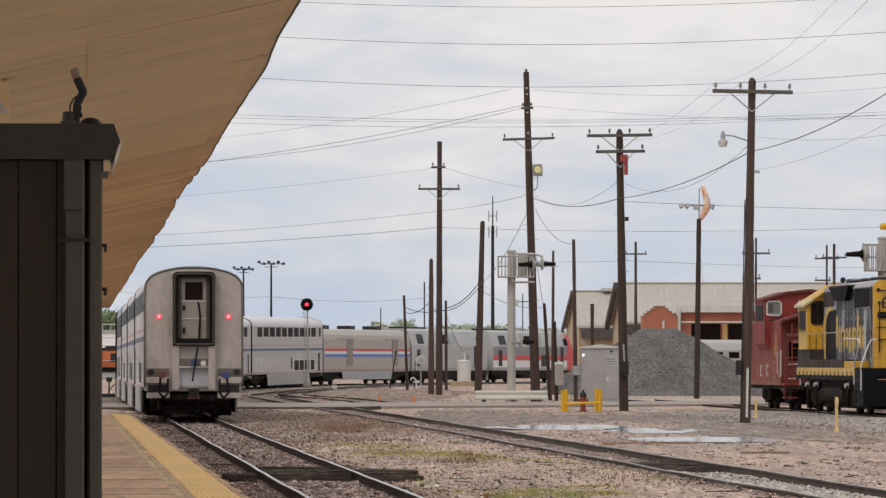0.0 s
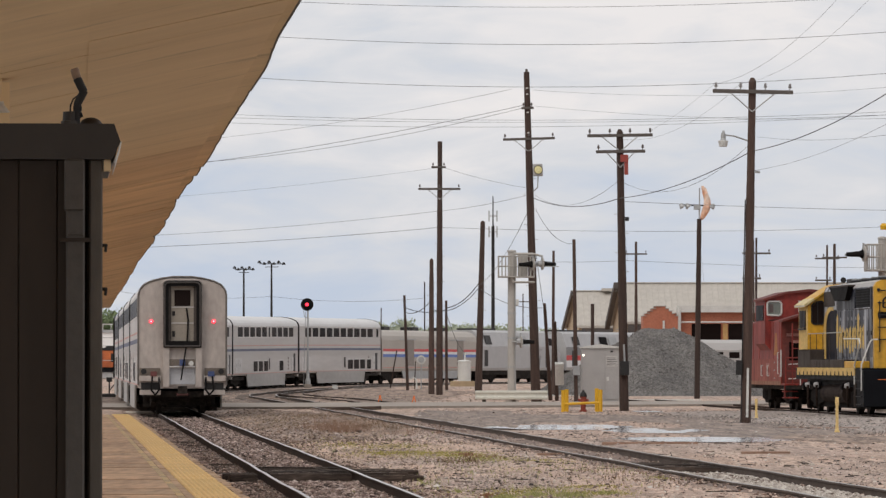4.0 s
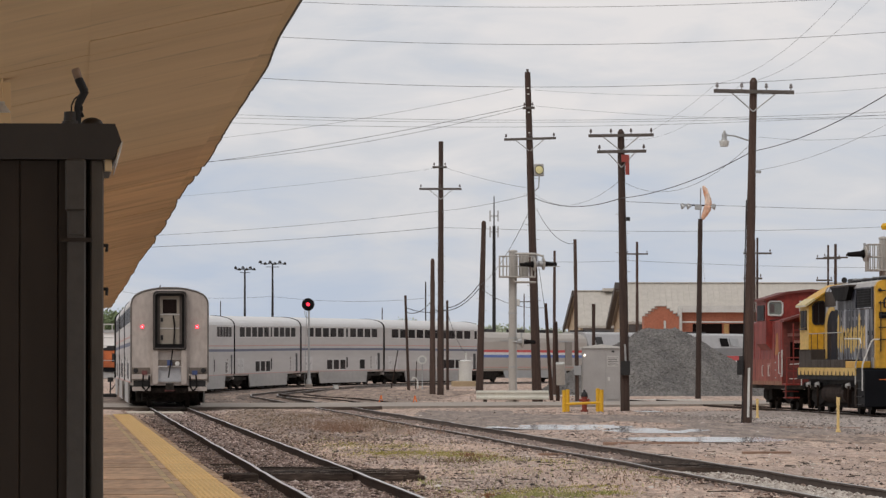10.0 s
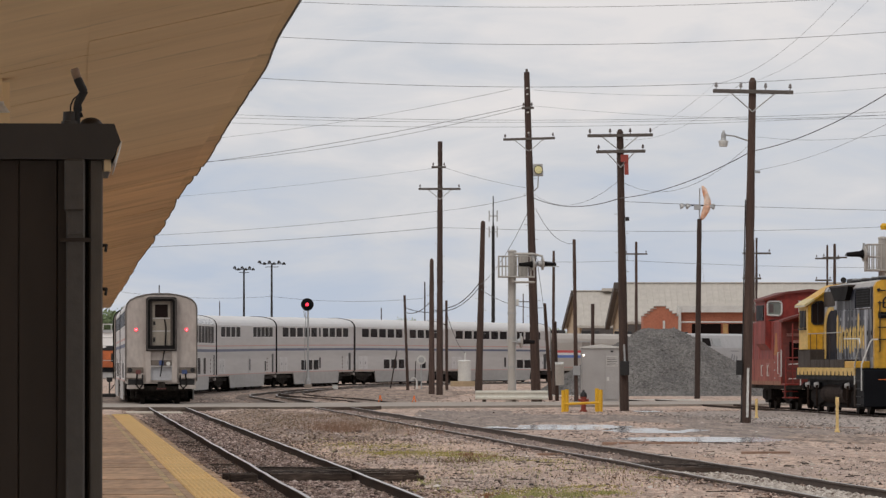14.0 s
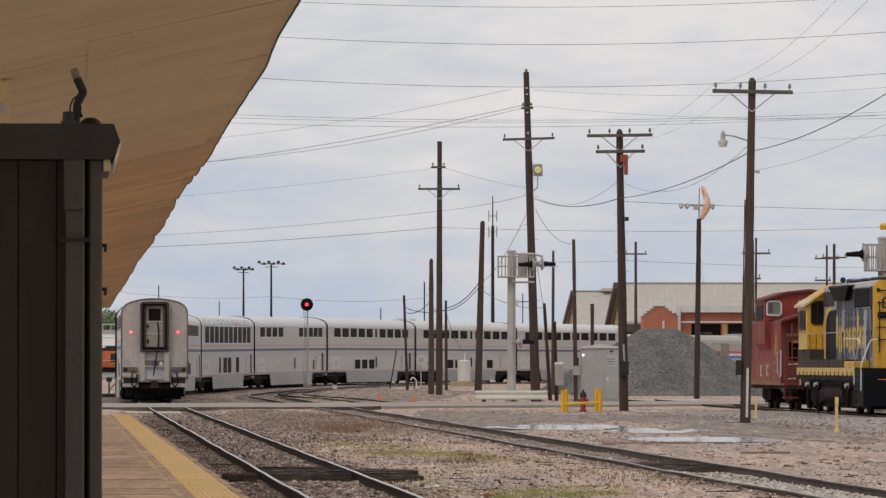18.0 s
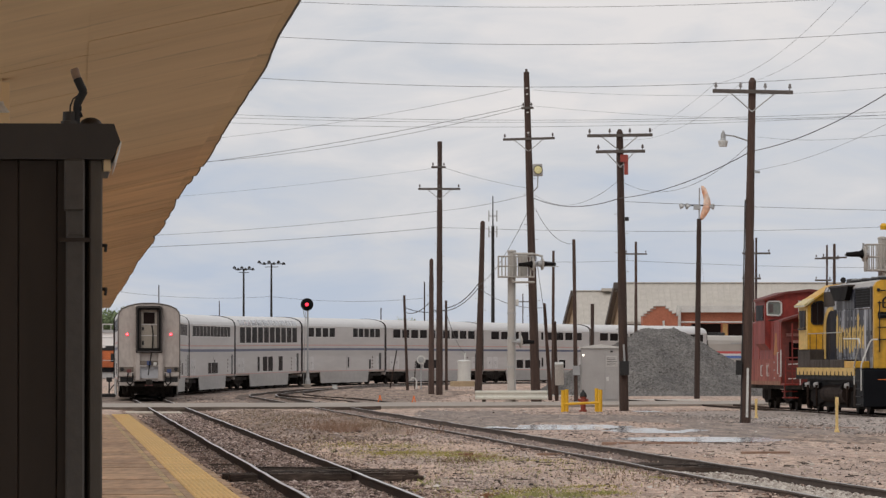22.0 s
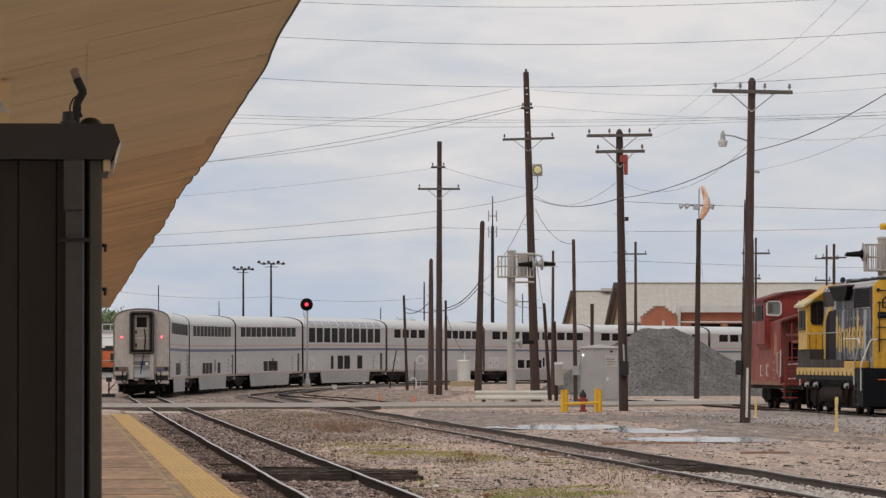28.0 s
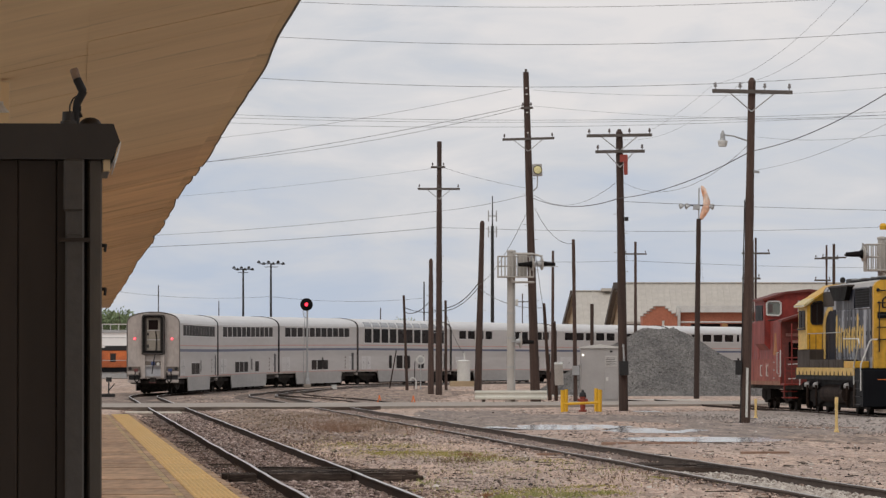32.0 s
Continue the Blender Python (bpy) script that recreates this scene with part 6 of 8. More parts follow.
def tree(x, y, h, w, seed, leaf=None):
    rr = random.Random(seed)
    t = thing("tree", pose(x, y, 0), "distant leafy green tree", "tree", "distant trees")
    s = Shape().tube((0, 0, 0), (0.1, 0, h * 0.5), 0.3, 0.16, 8)
    for k in range(7):
        a = rr.uniform(0, 6.28)
        s.tube((0.05, 0, h * rr.uniform(0.25, 0.5)), (w * 0.4 * math.cos(a), w * 0.4 * math.sin(a), h * rr.uniform(0.55, 0.9)), 0.1, 0.03, 5)
    part("trunk", s, M_BARK, t)
    c = Shape()
    lobes = [(rr.uniform(-0.33, 0.33) * w, rr.uniform(-0.33, 0.33) * w, h * rr.uniform(0.35, 0.82), rr.uniform(0.14, 0.24) * w) for k in range(12)]
    for k in range(2200):
        lx_, ly_, lz_, lr = rr.choice(lobes)
        v = Vector((rr.gauss(0, 1), rr.gauss(0, 1), rr.gauss(0, 0.8))).normalized() * lr * rr.uniform(0.5, 1.15)
        e = rr.uniform(0.12, 0.3)
        q = Euler((rr.uniform(0, 6), rr.uniform(0, 6), rr.uniform(0, 6))).to_matrix()
        i = len(c.v)
        c.v += [Vector((lx_, ly_, lz_)) + v + q @ Vector(p) for p in ((-e, 0, 0), (0, -e * 0.6, 0.05), (e, 0, 0), (0, e * 0.6, 0.05))]
        c.f.append((i, i + 1, i + 2, i + 3))
    part("crown", c, leaf or M_LEAF, t)
    return t


tree(-39.5, 640, 9.6, 6.5, 1)
tr1 = tree(-43, 644, 8.6, 7, 2)
# the far row's haze is put into a paler leaf colour
tr2 = tree(-7, 705, 8.3, 7, 3, leaf_material("haze_paled_leaves", (0.46, 0.5, 0.38), (0.38, 0.43, 0.32)))
far = random.Random(11)
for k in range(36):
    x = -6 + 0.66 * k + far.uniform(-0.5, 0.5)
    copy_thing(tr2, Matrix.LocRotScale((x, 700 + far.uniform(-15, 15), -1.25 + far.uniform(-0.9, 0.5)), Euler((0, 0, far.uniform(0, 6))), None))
for k in range(4):
    copy_thing(tr1, pose(-41.5 - 2.2 * k, 650, 0.2, 0, 0, 70 * k))

# ---------------- wires ----------------
def wire(a, b, sag, r, label="thin overhead power line sagging between poles", n=14):
    a, b = Vector(a), Vector(b)
    pts = []
    for k in range(n + 1):
        q = k / n
        pts.append(a.lerp(b, q) - Vector((0, 0, 4 * sag * q * (1 - q))))
    c = bpy.data.curves.new("overhead_wire", "CURVE")
    c.dimensions, c.bevel_depth, c.bevel_resolution = "3D", r, 1
    sp = c.splines.new("POLY")
    sp.points.add(n)
    for p, q in zip(sp.points, pts):
        p.co = (*q, 1)
    c.materials.append(M_WIRE)
    tagged(new("overhead_wire", c), label, "wire", "overhead wires")


# the long lines across the sky
for a, b, sag, rr in (
        ((-17.48, 330.00, 25.36), (34.90, 330.00, 25.80), 1.0, 0.016), ((-16.95, 320.00, 22.50), (35.59, 320.00, 23.04), 1.2, 0.017), ((-17.65, 320.00, 19.95), (35.58, 320.00, 20.52), 1.3, 0.017),
        ((-17.92, 325.00, 17.66), (36.13, 325.00, 18.08), 0.75, 0.013), ((-18.20, 330.00, 17.66), (36.69, 330.00, 18.08), 0.65, 0.013), ((-18.47, 335.00, 17.58), (37.24, 335.00, 18.5), 0.85, 0.013),
        ((-14.40, 290.00, 12.95), (3.92, 254.00, 14.48), 0.22, 0.014), ((-14.40, 290.00, 13.04), (3.86, 254.00, 14.34), 0.42, 0.012), ((-15.88, 300.00, 11.46), (-0.27, 306.00, 13.40), 0.12, 0.007),
        ((-13.59, 300.00, 14.84), (3.36, 254.00, 15.28), 0.25, 0.009), ((-21.07, 330.00, 9.15), (-0.27, 306.00, 9.85), 0.15, 0.016)):
    wire(a, b, sag, 0.85 * rr)
# lines from pole to pole
for a, b, sag, rr in (
        ((-0.27, 306.00, 9.85), (43.94, 360.00, 12.14), 0.6, 0.013), ((-21.08, 330.00, 9.87), (-0.27, 306.00, 10.82), 0.2, 0.012), ((-0.27, 306.00, 10.82), (4.06, 254.00, 10.05), 0.1, 0.012),
        ((-0.13, 306.00, 13.46), (4.06, 254.00, 10.42), 0.1, 0.009), ((4.39, 254.00, 9.94), (6.89, 202.00, 8.24), 0.38, 0.02), ((6.89, 202.00, 8.24), (9.47, 160.00, 8.31), 0.26, 0.016),
        ((9.56, 160.00, 8.35), (10.30, 110.00, 8.07), 0.28, 0.014), ((4.47, 254.00, 10.08), (6.81, 202.00, 8.89), 0.7, 0.008), ((6.98, 202.00, 8.89), (9.47, 160.00, 8.55), 0.85, 0.007),
        ((8.08, 201.80, 10.87), (8.37, 159.40, 10.40), 0.1, 0.0042), ((8.37, 159.40, 10.40), (9.34, 110.00, 10.66), 0.6, 0.0042),
        ((6.89, 201.80, 10.56), (9.16, 159.40, 10.40), 0.58, 0.0042), ((9.16, 159.40, 10.40), (10.07, 110.00, 10.66), 0.6, 0.0042)):
    wire(a, b, sag, 0.85 * rr)
# service drops and guy wires
for a, b, sag, rr in (
        ((7.09, 202.00, 8.11), (28.89, 260.00, 9.43), 0.1, 0.011), ((4.47, 254.00, 15.23), (25.50, 254.00, 15.75), 0.5, 0.007), ((4.47, 254.00, 14.45), (24.42, 200.00, 11.60), 0.5, 0.007),
        ((9.73, 160.00, 8.79), (13.34, 120.00, 7.72), 0.35, 0.005), ((9.64, 160.00, 7.75), (11.24, 120.00, 7.85), 0.25, 0.005), ((4.47, 254.00, 6.83), (6.89, 202.00, 5.79), 0.05, 0.009),
        ((7.07, 202.00, 5.81), (32.02, 300.00, 7.49), 0.2, 0.009), ((4.19, 254.00, 9.33), (2.32, 332.00, 6.83), 0.5, 0.016), ((2.32, 332.00, 7.01), (0.22, 342.00, 5.49), 0.35, 0.035),
        ((2.32, 332.00, 6.72), (-0.68, 311.00, 5.05), 0.6, 0.03), ((0.22, 342.00, 5.38), (-2.51, 342.00, 5.49), 0.25, 0.03)):
    wire(a, b, sag, 0.85 * rr)
# slack cables between the bare poles
for a, b, sag, rr in (
        ((-0.68, 311.00, 5.66), (-2.51, 342.00, 5.19), 0.35, 0.03), ((2.40, 332.00, 6.58), (4.98, 259.00, 4.58), 0.35, 0.018), ((4.56, 254.00, 9.33), (6.00, 254.00, 7.72), 0.3, 0.014),
        ((6.00, 254.00, 7.72), (6.42, 254.00, 7.72), 0.05, 0.014), ((4.56, 254.00, 7.16), (5.04, 259.00, 4.50), 0.05, 0.014), ((0.22, 342.00, 5.11), (1.50, 360.00, 2.54), 0.4, 0.02),
        ((7.20, 202.00, 5.79), (6.98, 202.00, 8.27), 0.0, 0.006), ((13.56, 275.00, 9.42), (13.86, 275.00, 6.11), 0.0, 0.006), ((-40.86, 640.00, 10.84), (-21.27, 640.00, 10.14), 0.5, 0.02),
        ((-21.27, 640.00, 10.14), (-2.24, 620.00, 9.68), 0.5, 0.02)):
    wire(a, b, sag, 0.85 * rr)


# ---------------- the train ----------------
SPEED, REAR, CAR = 4.397, -3.06, 26.0
HALF = 12.74
SIDE = [(-1.5, 0.9), (1.5, 0.9), (1.55, 1.02), (1.55, 4.18), (1.5, 4.38), (1.36, 4.55), (1.1, 4.68), (0.7, 4.78), (0.3, 4.83), (-0.3, 4.83), (-0.7, 4.78), (-1.1, 4.68), (-1.36, 4.55), (-1.5, 4.38), (-1.55, 4.18), (-1.55, 1.02)]
ROOF = [(-1.555, 4.2), (1.555, 4.2), (1.51, 4.385), (1.37, 4.56), (1.105, 4.69), (0.7, 4.79), (0.3, 4.84), (-0.3, 4.84), (-0.7, 4.79), (-1.105, 4.69), (-1.37, 4.56), (-1.51, 4.385)]


def carriage(name, label, upper, lower, lounge=False):
    """A two-level passenger car; upper and lower are the windows' ends along it, as fractions from its rear."""
    c = thing(name, Matrix(), label, "passenger car", "train cars")
    part("body", Shape().prism(SIDE, -HALF, HALF), M_STAIN, c, "brushed stainless body")
    part("roof", Shape().prism(ROOF, -HALF + 0.02, HALF - 0.02), M_ROOFSIL, c, "pale rounded roof")
    for sx in (1, -1):
        x = 1.552 * sx
        sk = part("skirt", Shape().prism([(-7.6, 1.0), (-7.2, 0.16), (7.2, 0.16), (7.6, 1.0)], x - 0.06, x, "x"), M_SKIRT, c, "dull grey skirt between the bogies")
        part("blue_band", Shape().box(x, x + 0.006 * sx, -HALF + 0.1, HALF - 0.1, 2.50, 2.66), M_BLUE, c, "dark blue band")
        part("red_line", Shape().box(x, x + 0.006 * sx, -HALF + 0.1, HALF - 0.1, 2.84, 2.90), M_SALMON, c, "thin faded red line")
        part("red_line", Shape().box(x, x + 0.006 * sx, -HALF + 0.1, HALF - 0.1, 1.0, 1.04), M_SALMON, c)
        fl = part("flutes", Shape().box(x, x + 0.004 * sx, -HALF + 0.3, HALF - 0.3, 2.08, 2.1), M_STAIN, c)
        for k in range(5):
            part("flute", Shape().box(x, x + 0.018 * sx, -HALF + 0.3, HALF - 0.3, 2.12 + 0.075 * k, 2.15 + 0.075 * k), M_STAIN, fl)
        part("door_window", Shape().box(x, x + 0.02 * sx, -0.35 + 1.2, 0.05 + 1.2, 1.25, 2.0), M_GLASS, c)
        part("side_door", Shape().box(x, x + 0.012 * sx, 0.5, 1.6, 1.06, 2.2), M_STAIN, c, bevel=0.004)
        part("end_vent", Shape().box(x, x + 0.02 * sx, HALF - 1.9, HALF - 1.2, 1.05, 2.3), M_DARKMETAL, c)
        for a, b, top, bot in [(a, b, 4.1, 3.46 - (0.4 if lounge else 0)) for a, b in upper] + [(a, b, 2.12 if lounge else 1.82, 1.14) for a, b in lower]:
            ya, yb = -HALF + a * 2 * HALF, -HALF + b * 2 * HALF
            wd_ = part("window", Shape().box(x - 0.02, x + 0.02, ya, yb, bot, top), M_GLASS, c)
            part("window_frame", Shape().box(x - 0.012, x + 0.012, ya - 0.05, yb + 0.05, bot - 0.05, top + 0.05), M_FRAME, wd_)
        for j, ya in enumerate((-11.9, -10.6, 10.0)):
            pnl = part("access_panel", Shape().box(x, x + 0.012 * sx, ya, ya + 1.1, 1.12, 2.04), M_LOUVRE, c, "pale louvred panel", bevel=0.004)
            for k in range(5):
                part("louvre", Shape().box(x + 0.006 * sx - 0.009, x + 0.006 * sx + 0.009, ya + 0.06 + 0.2 * k, ya + 0.12 + 0.2 * k, 1.2, 1.96), M_STAIN, pnl)
            part("latch", Shape().box(x + 0.012 * sx - 0.004, x + 0.012 * sx + 0.004, ya + 0.5, ya + 0.6, 1.5, 1.66), M_DARKMETAL, pnl)
        for k in range(4):
            part("vent", Shape().box(x, x + 0.016 * sx, 8.6, 8.85, 1.2 + 0.24 * k, 1.32 + 0.24 * k), M_DARKPANEL, c)
        for ya, yb in ((-6.3, -4.2), (-3.4, -0.8), (0.4, 2.2), (3.1, 6.2)):
            part("underfloor_box", Shape().box(*sorted((sx * 0.8, sx * 1.4)), ya, yb, 0.06, 0.3), M_BOGIE, c)
        if lounge:
            for a, b in upper:
                ya, yb = -HALF + a * 2 * HALF, -HALF + b * 2 * HALF
                q = Shape()
                q.v = [Vector((sx * u, y, z)) for y in (ya, yb) for u, z in ((1.565, 4.24), (1.52, 4.4), (1.385, 4.58), (1.35, 4.5), (1.48, 4.34), (1.53, 4.22))]
                q.f = [(k, (k + 1) % 6, 6 + (k + 1) % 6, 6 + k) for k in range(6)] + [tuple(range(6))[::-1], tuple(range(6, 12))]
                part("roof_window", q, M_SKYGLASS, c)
    for e in (-1, 1):
        y = e * HALF
        lo, hi = (y, y + 0.012 * e) if e > 0 else (y + 0.012 * e, y)
        part("end_plate", Shape().prism([(px * 0.985, 0.8 + (pz - 0.8) * 0.99) for px, pz in SIDE], lo, hi), M_STAINEND, c, "grimy flat end plate")
        rim = Shape()
        pts = [Vector((px, y + 0.02 * e, pz)) for px, pz in SIDE[2:]]
        rim.pipe(pts, 0.035, 5)
        # rims facing a gap are black for the gap's dark; the rear rim is grey
        part("end_rim", rim, M_RIM if (name == "rear_carriage" and e < 0) else M_RUBBER, c)
        o0, o1 = (y + 0.005, y + 0.30) if e > 0 else (y - 0.30, y - 0.005)
        arc = lambda w_, zb, zt, rb, rt: [(cx + rr * math.cos(a), cz + rr * math.sin(a)) for cx, cz, rr, a0 in ((w_ - rt, zt - rt, rt, 0.0), (rt - w_, zt - rt, rt, 1.5708), (rb - w_, zb + rb, rb, 3.1416), (w_ - rb, zb + rb, rb, 4.7124)) for a in (a0 + 0.3142 * k for k in range(6))]
        outer, inner = arc(0.67, 2.33, 4.68, 0.05, 0.17), arc(0.49, 2.57, 4.5, 0.03, 0.08)
        dia = Shape()
        for yy in (o0, o1):
            dia.v += [Vector((px, yy, pz)) for ring in (outer, inner) for px, pz in ring]
        m_ = len(outer)
        for k in range(m_):
            k2 = (k + 1) % m_
            dia.f += [(k, k2, m_ + k2, m_ + k), (2 * m_ + k, 3 * m_ + k, 3 * m_ + k2, 2 * m_ + k2), (k, 2 * m_ + k, 2 * m_ + k2, k2), (m_ + k, m_ + k2, 3 * m_ + k2, 3 * m_ + k)]
        dia_ob = part("diaphragm", dia, M_RUBBER, c, "black rubber gangway surround")
        lipy = o0 - 0.015 if e < 0 else o1 + 0.015
        part("diaphragm_lip", Shape().pipe([(px * 0.93, lipy, 3.5 + (pz - 3.5) * 0.955) for px, pz in outer + outer[:1]], 0.035, 6), M_DIALIP, dia_ob, "worn grey lip")
        part("gangway_hood", Shape().pipe([(px * 1.05, y + 0.03 * e, pz + 0.03) for px, pz in outer[:12]], 0.03, 5), M_STAINEND, c)
        f0, f1 = (y + 0.012, y + 0.08) if e > 0 else (y - 0.08, y - 0.012)
        dr = part("end_door", Shape().box(-0.49, 0.49, f0, f1, 2.5, 4.5), M_ENDDOOR, c, "dusty gangway door")
        g0, g1 = (f1, f1 + 0.02) if e > 0 else (f0 - 0.02, f0)
        part("door_window", Shape().box(-0.28, 0.28, g0, g1, 3.8, 4.36), M_GLASS, dr, bevel=0.004)
        # the recess's shade on both sides of the door, as dark strips
        for sx in (-1, 1):
            part("jamb_shade", Shape().box(*sorted((sx * 0.395, sx * 0.49)), *sorted((y, y + 0.14 * e)), 2.56, 4.5), M_JAMB, c, "dark strip for the shade beside the door")
        for zz in (3.74, 3.18):
            part("door_bar", Shape().box(-0.5, 0.5, g0, g1, zz, zz + 0.04), M_STAIN, dr)
        for z0, z1 in ((3.46, 3.62), (2.72, 2.92)):
            part("latch", Shape().box(-0.36, -0.26, g0, g1, z0, z1), M_DARKMETAL, dr)
        part("hose", Shape().pipe([(0.14, g0 if e < 0 else g1, 3.72), (0.2, y + 0.13 * e, 3.3), (0.17, y + 0.14 * e, 2.6), (0.1, y + 0.36 * e, 2.2), (-0.05, y + 0.36 * e, 1.2)], 0.03), M_RUBBER, c)
        for sx in (-0.57, 0.57):
            part("collision_post", Shape().box(sx - 0.11, sx + 0.11, o0, o1 - 0.05, 0.95, 2.36) if e > 0 else Shape().box(sx - 0.11, sx + 0.11, o0 + 0.05, o1, 0.95, 2.36), M_STAINEND, c)
        part("lower_panel", Shape().box(-0.46, 0.46, f0, f1, 1.0, 2.35), M_STAINEND, c)
        part("step_plate", Shape().box(-0.48, 0.48, min(f0, y + 0.1 * e), max(f1, y + 0.1 * e), 1.05, 1.62), M_GREYPANEL, c, "pale lower step plate")
        part("receptacle_box", Shape().box(-0.46, 0.44, o0, o1 - 0.1, 1.68, 1.9) if e > 0 else Shape().box(-0.46, 0.44, o0 + 0.1, o1, 1.7, 1.93), M_DARKPANEL, c)
        part("step_ledge", Shape().box(-0.46, 0.46, *sorted((y, y + 0.26 * e)), 1.645, 1.685), M_LOUVRE, c, "pale ledge")
        part("cable_box", Shape().box(-0.1, 0.1, *sorted((y + 0.1 * e, y + 0.32 * e)), 1.7, 1.92), M_PLUGBLUE, c, "dark blue cable box")
        part("coupler_lock", Shape().box(-0.2, 0.2, *sorted((y + 0.3 * e, y + 0.42 * e)), 0.66, 0.73), M_PLUGRED, c, "dull red locking bar")
        part("receptacle", Shape().tube((0.3, y + 0.2 * e, 1.78), (0.3, y + 0.33 * e, 1.78), 0.09, n=10), M_WHITE, c, "white round receptacle")
        for sx in (-1, 1):
            part("receptacle_panel", Shape().box(*sorted((sx * 0.78, sx * 1.5)), *sorted((y, y + 0.06 * e)), 1.35, 1.62), M_DARKPANEL, c)
            part("tail_lamp", Shape().lathe([(0.1, 0), (0.1, 0.06)], n=12), M_DARKMETAL, c, m=pose(sx * 1.36, y + 0.06 * e, 1.5, 90 if e < 0 else -90, 0, 0))
            part("buffer_beam", Shape().box(*sorted((sx * 0.76, sx * 1.52)), *sorted((y, y + 0.16 * e)), 1.15, 1.35), M_STAINEND, c, bevel=0.01)
            part("step_slot", Shape().box(*sorted((sx * 0.8, sx * 1.45)), *sorted((y, y + 0.05 * e)), 0.84, 1.1), M_DARKMETAL, c)
            part("lower_beam", Shape().box(*sorted((sx * 0.76, sx * 1.5)), *sorted((y, y + 0.15 * e)), 0.68, 0.85), M_STAINEND, c)
            part("jumper_cable", Shape().pipe([(sx * 1.05, y + 0.15 * e, 1.35), (sx * 1.1, y + 0.24 * e, 0.85), (sx * 0.95, y + 0.25 * e, 0.68), (sx * 0.82, y + 0.24 * e, 0.85), (sx * 0.82, y + 0.15 * e, 1.3)], 0.035, 6), M_RUBBER, c)
            ml = part("marker_light", Shape().lathe([(0.07, 0), (0.07, 0.04), (0.05, 0.06)], n=12), M_MARKER if (name == "rear_carriage" and e < 0) else M_REDOFF, c, "glowing red marker light" if (name == "rear_carriage" and e < 0) else "unlit red marker light", m=pose(sx * 1.1, y + 0.012 * e, 3.26, 90 if e < 0 else -90, 0, 0))
            if name == "rear_carriage" and e < 0:
                part("lamp_core", Shape().lathe([(0.035, 0.06), (0.03, 0.075)], n=10), M_GLOWCORE, ml, "paler glowing core")
            part("jumper_plug", Shape().box(*sorted((sx * 0.9, sx * 1.12)), *sorted((y + 0.05 * e, y + 0.2 * e)), 1.33, 1.5), M_PLUGBLUE if sx > 0 else M_PLUGRED, c)
        part("coupler", Shape().box(-0.16, 0.16, *sorted((y, y + 0.5 * e)), 0.72, 0.98), M_BOGIE, c)
    # underfloor gear, with a dark box added for the bogie bays' deep shadow
    part("underfloor", Shape().box(-1.35, 1.35, -HALF + 0.2, HALF - 0.2, 0.6, 0.8).box(-1.3, 1.3, -7.3, 7.3, 0.22, 0.7).box(-0.75, 0.75, -11.2, 11.2, 0.4, 0.8), M_BOGIE, c)
    for yy in (-9.1, 9.1):
        bogie(c, yy, 2.6, 2, WHEELS_OF)
    return c


M_SKYGLASS = mat("pale_roof_glass", (0.22, 0.24, 0.25), 0.15, 0.0, dirt=0.1, bump=0)
M_ENDDOOR = mat("dusty_door", (0.29, 0.255, 0.21), 0.6, dirt=0.12)
M_GREYPANEL = mat("pale_grey_panel", (0.45, 0.46, 0.48), 0.5, dirt=0.12)
M_DARKPANEL = mat("brown_grime_panel", (0.17, 0.14, 0.115), 0.7, dirt=0.3)
M_JAMB = mat("shaded_brown_jamb", (0.085, 0.07, 0.06), 0.7, dirt=0.3)
M_DIALIP = mat("worn_rubber_lip", (0.06, 0.052, 0.047), 0.7, dirt=0.3)
M_RIM = mat("grey_edge_trim", (0.15, 0.135, 0.12), 0.6, dirt=0.3)
M_GLOWCORE = glow("bright_lamp_core", (1.0, 0.3, 0.34), 2.2)
M_REDOFF = mat("unlit_red_lens", (0.2, 0.02, 0.02), 0.3)
M_PLUGBLUE = mat("blue_plug", (0.05, 0.08, 0.2), 0.5)
M_PLUGRED = mat("dark_red_plug", (0.16, 0.05, 0.045), 0.5)
WHEELS_OF = []


def row(first, n, wide, gap):
    return [(first + k * (wide + gap), first + k * (wide + gap) + wide) for k in range(n)]


COACH = row(0.075, 11, 0.062, 0.014)
TRAIN = []
